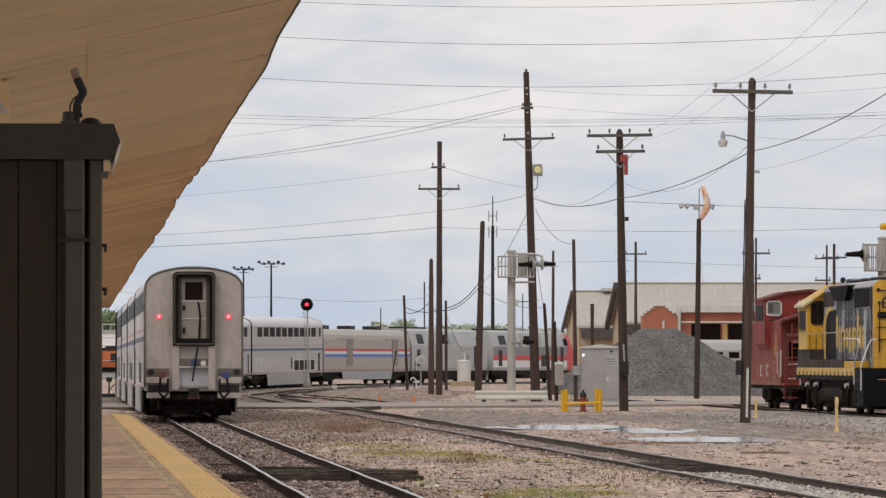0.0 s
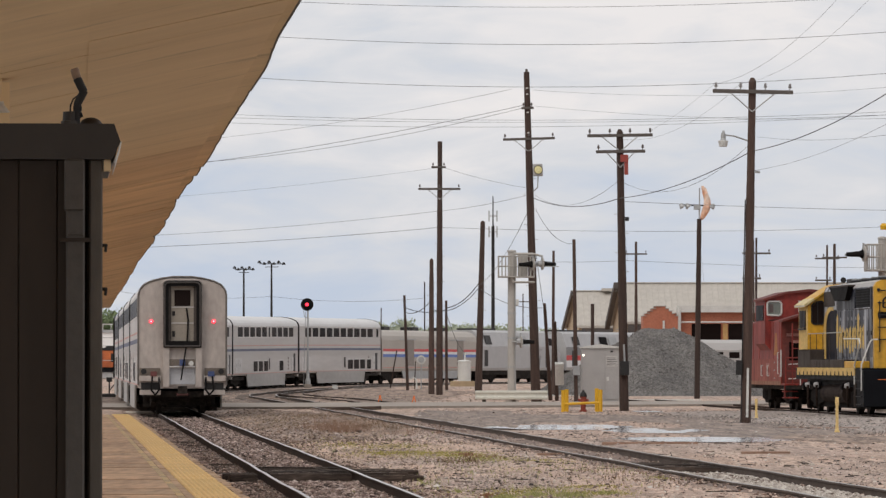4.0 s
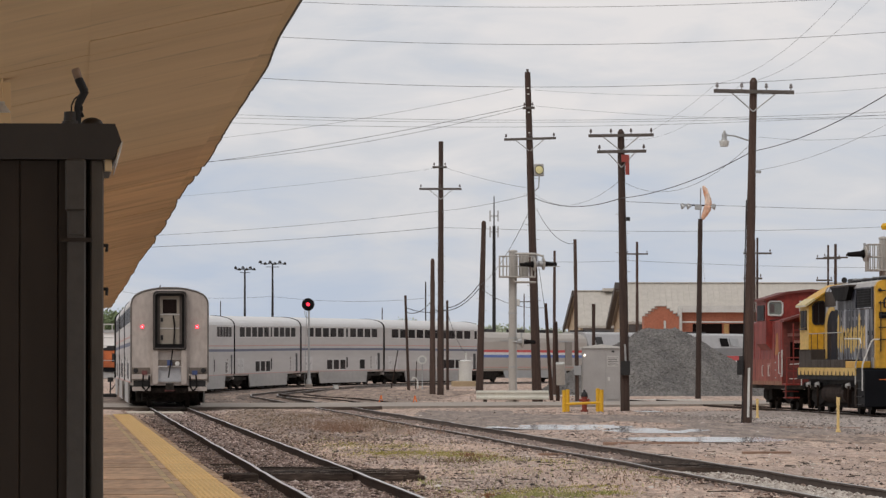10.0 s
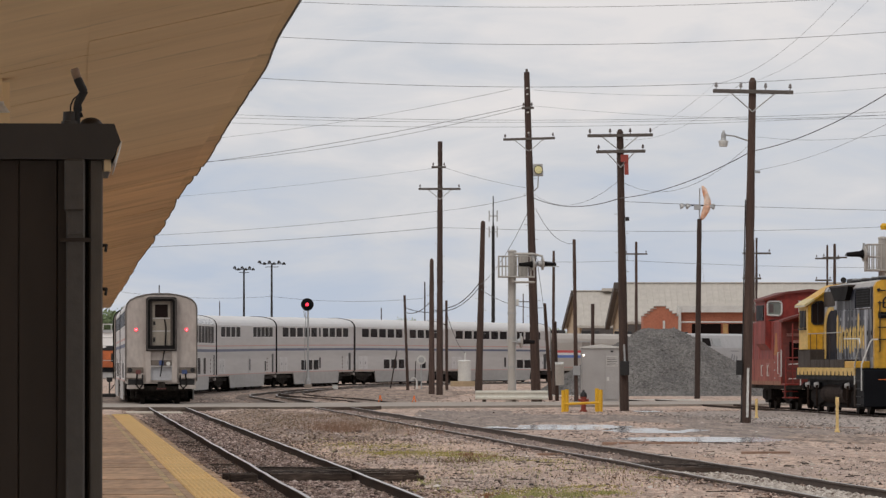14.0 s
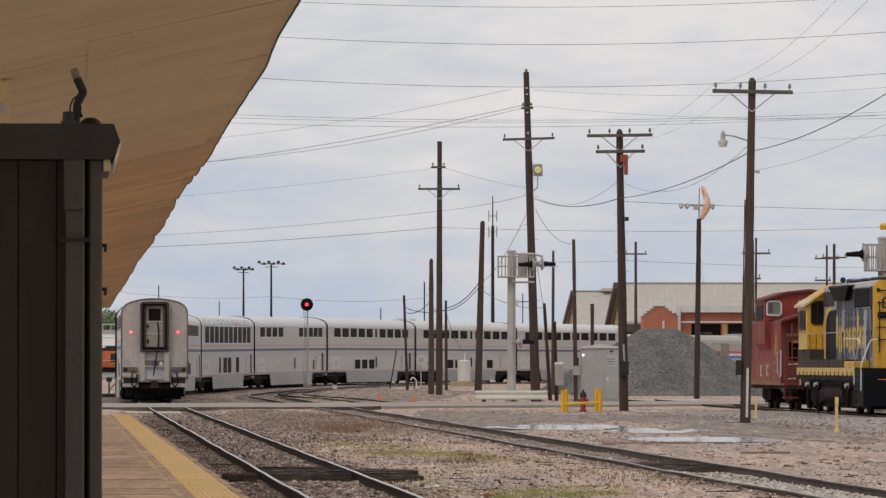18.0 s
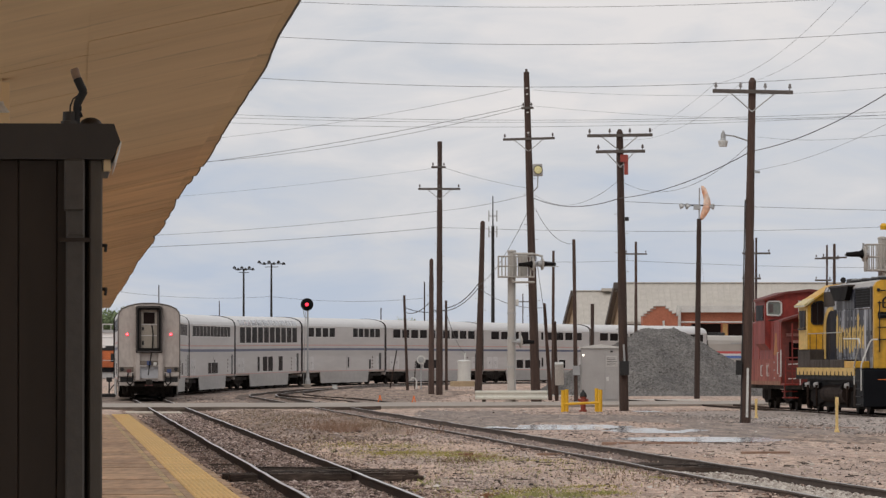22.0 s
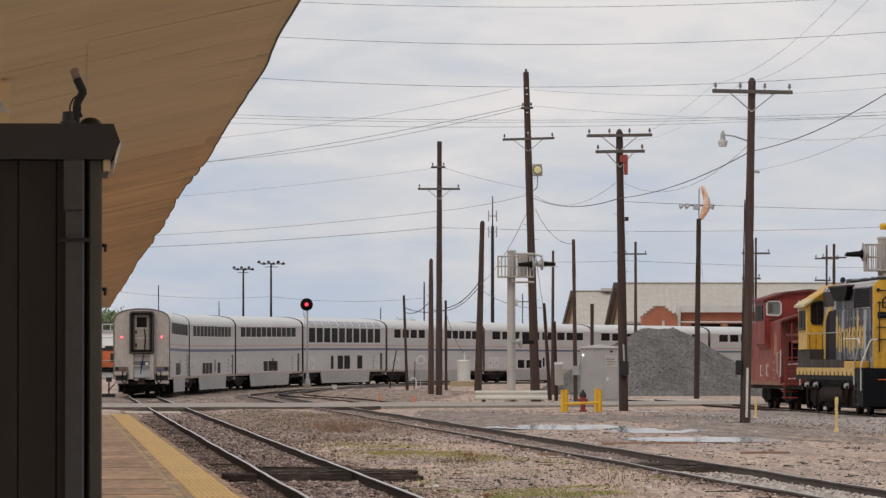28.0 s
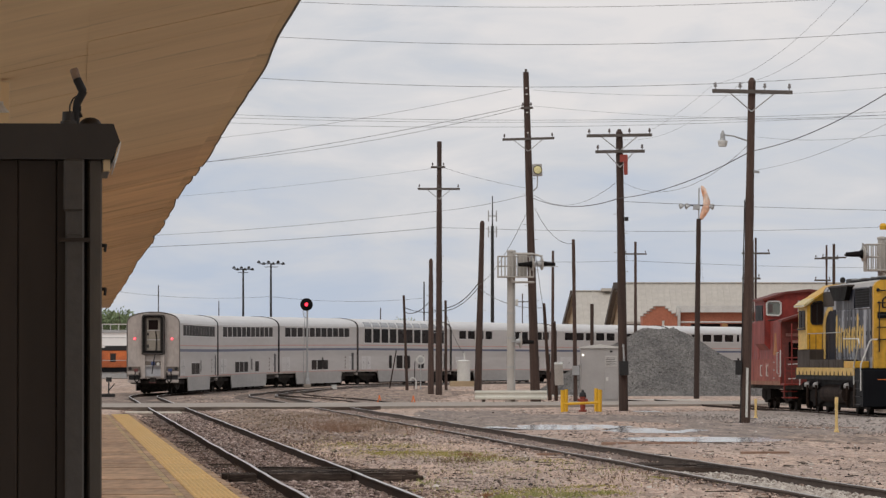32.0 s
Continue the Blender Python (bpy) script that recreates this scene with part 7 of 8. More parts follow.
for name, label, up, low, lounge in (
        ("rear_carriage", "two-level stainless coach with lit red markers at the train's end", row(0.09, 11, 0.068, 0.008), [(0.30, 0.40), (0.41, 0.50)], False),
        ("carriage", "two-level stainless passenger coach with rows of dark windows", COACH, row(0.27, 3, 0.06, 0.012) + [(0.6, 0.66)], False),
        ("carriage", "two-level stainless passenger coach with rows of dark windows", row(0.07, 11, 0.064, 0.012), row(0.4, 3, 0.062, 0.012), False),
        ("lounge_carriage", "stainless lounge car with tall windows and glazing curving into the roof", row(0.065, 10, 0.07, 0.018), [(0.32, 0.35), (0.40, 0.465), (0.48, 0.545), (0.64, 0.70)], True),
        ("dining_carriage", "two-level stainless dining car with two groups of dark windows", row(0.07, 4, 0.062, 0.02) + row(0.6, 5, 0.056, 0.014), [(0.8, 0.82)], False),
        ("sleeping_carriage", "two-level stainless sleeping car with rows of dark windows", row(0.07, 5, 0.07, 0.02) + [(0.53, 0.55)] + row(0.58, 4, 0.07, 0.02), row(0.3, 3, 0.06, 0.02), False),
        ("sleeping_carriage", "two-level stainless sleeping car with rows of dark windows", row(0.07, 5, 0.07, 0.02) + [(0.53, 0.55)] + row(0.58, 4, 0.07, 0.02), row(0.3, 3, 0.06, 0.02) + [(0.7, 0.76)], False),
        ("sleeping_carriage", "two-level stainless transition sleeper with rows of dark windows", row(0.07, 10, 0.066, 0.018) + [(0.94, 0.965)], row(0.58, 3, 0.062, 0.014) + [(0.82, 0.87)], False)):
    WHEELS_OF = []
    TRAIN.append((carriage(name, label, up, low, lounge), CAR, WHEELS_OF))


def baggage_car():
    c = thing("baggage_car", Matrix(), "low silver baggage car with red, white and blue bands", "baggage car", "train cars")
    hl = 12.7
    prof = [(-1.45, 0.9), (1.45, 0.9), (1.52, 1.1), (1.52, 3.25), (1.45, 3.6), (1.15, 3.9), (0.6, 4.05), (-0.6, 4.05), (-1.15, 3.9), (-1.45, 3.6), (-1.52, 3.25), (-1.52, 1.1)]
    part("body", Shape().prism(prof, -hl, hl), M_BAGGAGE, c)
    for sx in (1, -1):
        x = 1.522 * sx
        for z0, z1, m, l in ((2.42, 2.62, M_RSTRIPE, "red band"), (2.22, 2.42, M_WSTRIPE, "white band"), (2.0, 2.22, M_BSTRIPE, "blue band"), (1.18, 1.24, M_SALMON, "")):
            part("band", Shape().box(x, x + 0.006 * sx, -hl + 0.3, hl - 0.1, z0, z1), m, c, l)
        for yy in (-6.2, 7.2):
            dr = part("baggage_door", Shape().box(x - 0.03, x + 0.03, yy, yy + 1.7, 1.35, 3.3), M_BAGDOOR, c, "brownish-grey sliding door")
            part("door_rail", Shape().box(x, x + 0.05 * sx, yy - 2.0, yy + 2.0, 3.3, 3.38), M_STEEL, dr)
        part("skirt", Shape().prism([(-7.6, 0.95), (-7.2, 0.35), (7.2, 0.35), (7.6, 0.95)], x - 0.05, x, "x"), M_STEEL, c)
    for yy in (-9, -1.5, 6):
        part("roof_hatch", Shape().box(-0.5, 0.5, yy, yy + 1.6, 4.03, 4.32), M_DARKMETAL, c, bevel=0.03)
    part("underfloor", Shape().box(-1.2, 1.2, -hl + 0.3, hl - 0.3, 0.6, 0.95), M_BOGIE, c)
    for e in (-1, 1):
        part("gangway", Shape().box(-0.6, 0.6, *sorted((e * hl, e * (hl + 0.35))), 0.95, 3.4), M_RUBBER, c)
    for yy in (-9.4, 9.4):
        bogie(c, yy, 2.6, 2, WHEELS_OF)
    return c


M_LOCOGREY = mat("silver_grey_loco_paint", (0.42, 0.42, 0.42), 0.4, 0.1, dirt=0.08)
M_LOCODARK = mat("dark_grey_loco_paint", (0.22, 0.225, 0.23), 0.45, dirt=0.1)


def engine(special):
    c = thing("passenger_locomotive", Matrix(), "silver passenger locomotive with a red band and red sloping nose" if special else "silver-grey passenger locomotive with a sloping nose", "locomotive", "train cars")
    hl = 10.3
    prof = [(-1.45, 0.95), (1.45, 0.95), (1.5, 1.15), (1.5, 2.9), (1.15, 4.02), (0.8, 4.2), (-0.8, 4.2), (-1.15, 4.02), (-1.5, 2.9), (-1.5, 1.15)]
    part("body", Shape().prism(prof, -hl, hl - 3.0), M_LOCOGREY, c)
    n0 = [(px, hl - 3.0, pz) for px, pz in prof]
    n1 = [(px * 0.98, hl - 1.7, pz if pz < 3.2 else 3.3 + (pz - 3.3) * 0.75) for px, pz in prof]
    n2 = [(px * 0.9, hl - 0.5, pz if pz < 2.5 else 2.3 + (pz - 2.5) * 0.25) for px, pz in prof]
    n3 = [(px * 0.8, hl, pz if pz < 1.5 else 1.35 + (pz - 1.5) * 0.25) for px, pz in prof]
    nose = part("nose", Shape().sweep([n0, n1, n2, n3]), M_RSTRIPE if special else M_LOCOGREY, c, "sloping red nose" if special else "sloping grey nose")
    part("windscreen", Shape().box(-0.95, 0.95, -0.02, 0.02, 0, 0.75), M_GLASS, nose, m=pose(0, hl - 1.75, 3.28, 32, 0, 0))
    for sx in (1, -1):
        x = 1.502 * sx
        part("cab_window", Shape().box(-0.012, 0.012, hl - 3.6, hl - 2.7, 0, 0.62), M_GLASS, c, m=pose(1.49 * sx, 0, 3.0, 0, -16 * sx, 0))
        part("upper_window", Shape().box(-0.012, 0.012, -2.6, -1.0, 0, 0.75), M_GLASS, c, m=pose(1.49 * sx, 0, 3.05, 0, -16 * sx, 0))
        part("upper_grille", Shape().box(-0.012, 0.012, -0.6, 1.2, 0, 0.75), M_STEEL, c, m=pose(1.49 * sx, 0, 3.05, 0, -16 * sx, 0))
        part("upper_grille", Shape().box(-0.012, 0.012, -8.6, -7.2, 0, 0.75), M_DARKMETAL, c, m=pose(1.49 * sx, 0, 3.05, 0, -16 * sx, 0))
        part("side_vent", Shape().box(x, x + 0.02 * sx, -9.0, -8.2, 1.3, 2.6), M_DARKMETAL, c)
        part("cab_door", Shape().box(x, x + 0.015 * sx, hl - 4.6, hl - 3.9, 1.2, 2.9), M_DARKMETAL, c)
        if special:
            part("grey_panel", Shape().box(x, x + 0.004 * sx, -hl + 0.1, hl - 3.0, 2.22, 2.9), M_LOCODARK, c)
            part("red_band", Shape().box(x, x + 0.006 * sx, -hl + 0.1, hl - 3.0, 1.78, 2.2), M_RSTRIPE, c, "broad red band")
            part("white_band", Shape().box(x, x + 0.006 * sx, -hl + 0.1, hl - 3.0, 1.2, 1.76), M_WSTRIPE, c, "white lower band")
            for yy in (-6.8, 1.0):
                part("dark_door", Shape().box(x, x + 0.012 * sx, yy, yy + 1.4, 1.25, 2.2), M_DARKMETAL, c)
        else:
            em = part("emblem", Shape().box(x, x + 0.008 * sx, 3.0, 4.8, 2.6, 2.68), M_LOCODARK, c, "plain dark swoosh shape")
            for k in range(3):
                part("swoosh", Shape().box(-0.006, 0.006, -0.14, 0.14, -0.55, 0.4), M_LOCODARK, em, m=pose(x, 3.3 + 0.5 * k, 2.0 - 0.1 * k, -25, 0, 0))
    part("roof_gear", Shape().box(-0.7, 0.7, -9.5, -4.2, 4.18, 4.34), M_DARKMETAL, c, bevel=0.03)
    part("underframe", Shape().box(-1.4, 1.4, -hl + 0.2, hl - 0.6, 0.6, 0.97).box(-1.35, 1.35, -3.2, 3.2, 0.3, 0.7), M_BOGIE, c)
    part("pilot", Shape().box(-1.3, 1.3, hl - 0.6, hl - 0.1, 0.15, 0.95), M_LOCODARK, c)
    for yy in (-6.9, 6.6):
        bogie(c, yy, 2.75, 2, WHEELS_OF)
    return c


WHEELS_OF = []
TRAIN.append((baggage_car(), 26.0, WHEELS_OF))
for special in (False, True):
    WHEELS_OF = []
    TRAIN.append((engine(special), 21.2, WHEELS_OF))


def motions():
    """The train leaves at a steady pace round the curve; its wheels roll."""
    start = REAR
    for ob, length, wheels in TRAIN:
        rows = []
        for k in range(33):
            s = start + SPEED * k
            pts = []
            for q in (0.17, 0.83):
                x, y, h = track_point(s + q * length)
                pts.append(Vector((x, y, rise(y))))
            d = pts[1] - pts[0]
            c = (pts[0] + pts[1]) / 2
            rows.append((float(k), pose(c.x, c.y, c.z, math.degrees(math.atan2(d.z, math.hypot(d.x, d.y))), 0, -math.degrees(math.atan2(d.x, d.y)))))
        walk(ob, rows)
        for w, yy in wheels:
            walk(w, [(k * 0.13333, pose(0, yy, 0.46, -math.degrees(SPEED * k * 0.13333 / 0.46), 0, 0)) for k in range(241)])
        start += length


# ---------------- ballast, water, weeds and debris ----------------
M_BALLAST = mat("dirty_ballast", (0.26, 0.19, 0.155), 0.95, col2=(0.125, 0.09, 0.072), scale=0.9, fine=10, bump=0.7, stretch=(1, 0.4, 1), dirt=0.35)
M_SOIL = mat("dark_damp_soil", (0.155, 0.092, 0.068), 0.95, col2=(0.3, 0.2, 0.152), scale=0.7, fine=9, bump=0.6, stretch=(1, 0.4, 1), dirt=0.35)


M_SOIL2 = mat("brown_yard_dirt", (0.12, 0.088, 0.07), 0.95, col2=(0.275, 0.208, 0.166), scale=1.6, fine=7, bump=0.5, stretch=(1, 0.05, 1), dirt=0.4, contrast=3)
# dark brown ballast, darkened further for the shadow under the train
M_BALLAST3 = mat("shaded_brown_ballast", (0.055, 0.04, 0.032), 0.95, col2=(0.135, 0.097, 0.075), scale=1.6, fine=9, bump=0.7, stretch=(1, 0.06, 1), dirt=0.4, contrast=3)
M_GREYSTONE = mat("grey_yard_stone", (0.25, 0.22, 0.2), 0.95, col2=(0.35, 0.29, 0.25), scale=1.8, fine=9, bump=0.7, stretch=(1, 0.2, 1), dirt=0.4, contrast=2.5)


def bed(name, label, material, s0, s1, offs, half, lift, taper=False):
    """A bed of ballast with a ragged outline, draped over the ground."""
    v, f, cols = [], [], 12
    n = int((s1 - s0) / 0.6)
    for j in range(n + 1):
        s = s0 + (s1 - s0) * j / n
        tp = math.sin(math.pi * min(max(j / n, 0.004), 0.996)) ** 0.5 if taper else 1.0
        w0 = tp * half * (1 + 0.3 * noise.noise((s * 0.5, 1, offs)) + 0.18 * noise.noise((s * 2.1, 5, offs)))
        w1 = tp * half * (1 + 0.3 * noise.noise((s * 0.5, 9, offs)) + 0.18 * noise.noise((s * 2.1, 3, offs)))
        for i in range(cols + 1):
            q = i / cols
            x, y, h = track_point(s, offs - w0 + (w0 + w1) * q)
            z = ground_z(x, y) + lift * min(1, 6 * q * (1 - q)) + 0.02 * noise.noise((x * 3, y * 1.5, 6)) - (0.03 if i in (0, cols) else 0)
            v.append((x, y, z))
    for j in range(n):
        f += [(j * (cols + 1) + i, j * (cols + 1) + i + 1, (j + 1) * (cols + 1) + i + 1, (j + 1) * (cols + 1) + i) for i in range(cols)]
    me = bpy.data.meshes.new(name)
    me.from_pydata(v, [], f)
    me.materials.append(material)
    tagged(new(name, me), label, "ballast", kind="stuff")


bed("main_ballast", "brownish crushed-stone ballast between rusty rails", M_BALLAST, -112, 42, 0.0, 1.35, 0.035)
bed("curve_ballast", "brown ballast under the curving main track", M_BALLAST3, 66, 330, 0.0, 1.7, 0.03)
bed("inner_curve_ballast", "brown ballast and dirt under the inner curve", M_BALLAST3, 64, 230, 6.2, 1.6, 0.03)
bed("storage_ballast", "grey crushed stone beside the storage track", M_GREYSTONE, -36, 30, 22.4, 5.0, 0.03)
bed("platform_ditch", "dark damp strip of dirt and dead leaves beside the platform", M_SOIL, -112, 0, -1.45, 0.5, 0.022)
bed("second_ballast", "dark soil and buried ties between old rails", M_BALLAST, -112, 42, 6.7, 1.05, 0.03)
bed("yard_dirt", "trampled brown dirt beyond the paved crossing", M_SOIL2, 60, 185, 5.0, 12.0, 0.012, True)

M_PALECON = mat("pale_concrete", (0.5, 0.45, 0.38), 0.9, col2=(0.4, 0.35, 0.29), fine=6)

def patch(name, label, material, far_end, near_end, half, lift=0.02):
    """A worn patch of other soil with a ragged outline, draped over the ground."""
    x0, y0 = (far_end[0] + near_end[0]) / 2, (far_end[1] + near_end[1]) / 2
    ry, n, rings = (far_end[1] - near_end[1]) / 2, 64, 14
    v, f = [], []
    for j in range(rings + 1):
        for k in range(n):
            a = 2 * math.pi * k / n
            c, s_ = math.cos(a), math.sin(a)
            q = (j / rings) * (1 + 0.35 * noise.noise((c * 1.5 + x0, s_ * 1.5, 2)) + 0.3 * noise.noise((c * 5, s_ * 5 + y0, 4)))
            x, y = x0 + half * q * c, y0 + ry * q * s_
            v.append((x, y, ground_z(x, y) + (lift if j < rings else -0.04) + 0.012 * noise.noise((x * 2, y * 0.7, 7))))
    f = [(j * n + k, j * n + (k + 1) % n, (j + 1) * n + (k + 1) % n, (j + 1) * n + k) for j in range(rings) for k in range(n)]
    me = bpy.data.meshes.new(name)
    me.from_pydata(v, [], [t[::-1] for t in f])
    me.materials.append(material)
    tagged(new(name, me), label, "soil", kind="stuff")


M_PATCH = mat("brown_leaf_litter", (0.15, 0.105, 0.08), 0.95, col2=(0.33, 0.245, 0.19), scale=2.0, fine=8, bump=0.6, stretch=(1, 0.07, 1), dirt=0.45, contrast=3)
M_LITTER = mat("dry_leaf_litter", (0.11, 0.07, 0.048), 0.95, col2=(0.3, 0.21, 0.15), scale=2.4, fine=9, bump=0.6, stretch=(1, 0.07, 1), dirt=0.45, contrast=3)
M_WETGREY = mat("grey_brown_wet_grit", (0.15, 0.118, 0.1), 0.9, col2=(0.28, 0.22, 0.182), scale=2.2, fine=9, bump=0.6, stretch=(1, 0.07, 1), dirt=0.4, contrast=3)
M_GRIT2 = mat("mixed_brown_grit", (0.17, 0.125, 0.1), 0.95, col2=(0.33, 0.245, 0.195), scale=2.4, fine=9, bump=0.6, stretch=(1, 0.07, 1), dirt=0.45, contrast=3)
patch("leaf_litter", "brown leaf litter and dead weeds beside the old rails", M_LITTER, (-3.56, 192.54, -0.08), (-2.59, 128.87, -0.08), 2.0)
patch("leaf_litter", "brown dirt and litter between the tracks", M_LITTER, (-1.67, 182.08, -0.08), (-1.55, 136.20, -0.08), 1.2)
patch("bare_soil", "dark trodden soil beyond the service road", M_PATCH, (-5.82, 370.03, 0.17), (-4.18, 265.87, -0.08), 2.6)
patch("bare_soil", "dark trodden soil around the leaning poles", M_PATCH, (-0.94, 357.28, 0.11), (-0.42, 274.59, -0.08), 2.2)
patch("bare_soil", "dark trodden soil near the white tank", M_PATCH, (4.39, 346.12, 0.05), (3.60, 283.89, -0.08), 2.4)
patch("bare_soil", "patch of brown soil along the curving rails", M_PATCH, (-11.50, 346.12, 0.05), (-9.42, 274.59, -0.08), 2.4)
patch("wet_grit", "grey-brown wet grit beside the service road", M_WETGREY, (3.66, 190.35, -0.08), (3.45, 161.07, -0.08), 2.8)
patch("wet_grit", "grey-brown wet grit behind the puddles", M_WETGREY, (7.97, 184.08, -0.08), (7.12, 156.56, -0.08), 2.4)
patch("wet_grit", "wet grey grit around the shallow puddles", M_WETGREY, (9.70, 162.64, -0.08), (7.63, 127.88, -0.08), 2.6)
patch("wet_grit", "grey-brown damp grit between the road and the old rails", M_WETGREY, (0.9, 207, -0.08), (0.9, 146, -0.08), 2.4)
patch("wet_grit", "dark wet tyre tracks in the yard", M_PATCH, (10.19, 134.02, -0.08), (9.30, 118.82, -0.08), 1.6)
patch("wet_grit", "grey-brown grit beside the main rails", M_GRIT2, (-6.76, 197.07, -0.08), (-2.17, 108.09, -0.08), 1.6)

patch("leaf_litter", "dark weedy dirt beside the main track near the road", M_LITTER, (-8.3, 208, -0.08), (-4.4, 146, -0.08), 2.3, 0.024)

# ties
me_tie = Shape().box(-1.28, 1.28, -0.115, 0.115, -0.12, 0.0).mesh("tie", M_TIE)
tr_ = random.Random(21)
for track, off, s0, s1, step in ((main_track, 0.0, -106, 38, 0.56), (second_track, 6.72, -106, 38, 0.56)):
    s = s0
    while s < s1:
        x, y, h = track_point(s + tr_.uniform(-0.06, 0.06), off + tr_.uniform(-0.05, 0.05))
        part("tie", me_tie, None, track, m=pose(x, y, ground_z(x, y) + tr_.uniform(-0.03, 0.03) + (0.005 if off == 0 else 0.0), tr_.uniform(-1, 1), tr_.uniform(-1, 1), 4.1 + tr_.uniform(-2.5, 2.5)))
        s += step


# timber crossings over the rails
def timber(s, off, x0, x1, depth, z, rz=4.1, tilt=4.0):
    x, y, h = track_point(s, off)
    tb = part("crossing_timber", Shape().box(x0, x1, 0, depth, -0.25, 0.0), M_TIMBER, crossing, m=pose(x, y, z, tr_.uniform(-tilt, tilt), tr_.uniform(-0.5, 0.5) * tilt, rz), bevel=0.008)
    for k in range(tr_.choice((1, 2, 2, 3))):
        a, ln, d = tr_.uniform(x0, x1 - 0.1), tr_.uniform(0.06, 0.28), tr_.uniform(-0.004, depth - 0.04)
        w = tr_.uniform(0.008, 0.03)
        sp = Shape().prism([(a, -0.012), (min(a + ln, x1), -0.01), (min(a + ln * 0.8, x1), 0.004), (a + ln * 0.3, 0.012)], d, d + w)
        part("splinter", sp, M_SPLINTER, tb, "pale torn splinter")
    return tb


M_SPLINTER = mat("grey_torn_wood", (0.2, 0.165, 0.14), 0.95, col2=(0.1, 0.08, 0.066), scale=6, fine=20, own=0.4)
M_TIMBER = mat("tarred_timber", (0.010, 0.008, 0.007), 0.95, col2=(0.085, 0.065, 0.054), contrast=3.5, scale=2, fine=12, stretch=(0.5, 4, 4), dirt=0.4, own=0.5)
for dull in (M_TIMBER, M_TIE):
    dull.node_tree.nodes["Principled BSDF"].inputs["Specular IOR Level"].default_value = 0.06
crossing = tagged(new("timber_crossing"), "tarred timber planks laid across the track", "crossing", kind="structure")
for k in range(20):
    s0 = -84.0 + 0.272 * k
    timber(s0, 0, -0.69 + tr_.uniform(0, 0.05), 0.69 - tr_.uniform(0, 0.05), 0.262, -0.014 + tr_.uniform(-0.02, 0.008), 4.1 + tr_.uniform(-0.5, 0.5), 1.2)
    if k < 17:
        timber(s0, 0, 0.86, 1.75 + tr_.uniform(-0.45, 0.25), 0.262, -0.03 + tr_.uniform(-0.03, 0.012), 4.1 + tr_.uniform(-2, 2), 2.0)
    if k < 9:
        timber(s0 + 0.4, 0, -1.35 + tr_.uniform(-0.2, 0.3), -0.86, 0.262, -0.05 + tr_.uniform(-0.03, 0.01), 4.1 + tr_.uniform(-2, 2), 2.0)
for k in range(14):
    timber(-78.4 + 0.272 * k, 6.72, -0.68, 0.68 - tr_.uniform(0, 0.08), 0.262, -0.02 + tr_.uniform(-0.02, 0.008), 4.1 + tr_.uniform(-0.6, 0.6), 1.2)
timber(43.5, 6.72, -2.0, 2.0, 0.4, -0.01)


# pale concrete panels where the road meets the rails
for k, c, wx in ((0, (-11.70, 199.41, -0.08), 1.1), (1, (-10.74, 199.41, -0.08), 1.3)):
    pn = thing("concrete_panel", pose(c[0], c[1], ground_z(c[0], c[1]), 0, 0, 4.1), "pale worn concrete crossing panel beside the rail", "concrete panel", "crossing panels")
    part("slab", Shape().box(-wx / 2, wx / 2, -2.4, 2.4, -0.1, 0.09), M_PALECON, pn, bevel=0.02)


# whitewashed kerb at the foot of the heap
M_KERB = mat("whitewashed_kerb", (0.7, 0.68, 0.64), 0.8, dirt=0.25)
for a, b in (((9.27, 261.72, -0.08), (13.02, 265.87, -0.08)), ((15.92, 315.36, -0.08), (18.46, 319.89, -0.07))):
    kb = thing("kerb", pose((a[0] + b[0]) / 2, a[1], ground_z(a[0], a[1])), "low whitewashed kerb at the foot of the gravel heap", "kerb", "white kerbs")
    part("stone", Shape().box(-(b[0] - a[0]) / 2, (b[0] - a[0]) / 2, -0.08, 0.08, -0.05, 0.05), M_KERB, kb, bevel=0.01)


# standing water
def puddle(pts_c, rx, ry, seed, z=0.012):
    x0, y0 = pts_c
    v = []
    n = 120
    for k in range(n):
        a = 2 * math.pi * k / n
        q = 1 + 0.3 * noise.noise((math.cos(a) * 1.6, math.sin(a) * 1.6, seed)) + 0.25 * noise.noise((math.cos(a) * 4, math.sin(a) * 4, seed)) + 0.12
        v.append((x0 + rx * q * math.cos(a), y0 + ry * q * math.sin(a), -0.08 + z))
    me = bpy.data.meshes.new("puddle")
    me.from_pydata(v, [], [tuple(range(n))])
    me.materials.append(M_WATER)
    tagged(new("puddle", me), "shallow rain puddle mirroring the sky", "puddle", "rain puddles")


M_WATER = bpy.data.materials.new("still_water")
M_WATER.use_nodes = True
wnt = M_WATER.node_tree
wnt.nodes.remove(wnt.nodes["Principled BSDF"])
wg = wnt.nodes.new("ShaderNodeBsdfGlossy")
wg.inputs["Color"].default_value, wg.inputs["Roughness"].default_value = (0.93, 0.93, 0.93, 1), 0.14
wnt.links.new(wg.outputs[0], wnt.nodes["Material Output"].inputs["Surface"])
puddle((3.5, 149.6), 1.9, 5.4, 1)
puddle((5.8, 142.0), 1.25, 4.6, 2)
puddle((6.4, 125.6), 1.9, 3.7, 3)
puddle((12.3, 103.0), 0.5, 0.9, 6)
puddle((7.82, 199.41, -0.08)[:2], 0.55, 2.4, 5)


# platform paving
pv = random.Random(8)
tac = strip(1.43, 1.96, 64, 64.955, PZ - 0.03, PZ + 0.004)
domes = Shape()
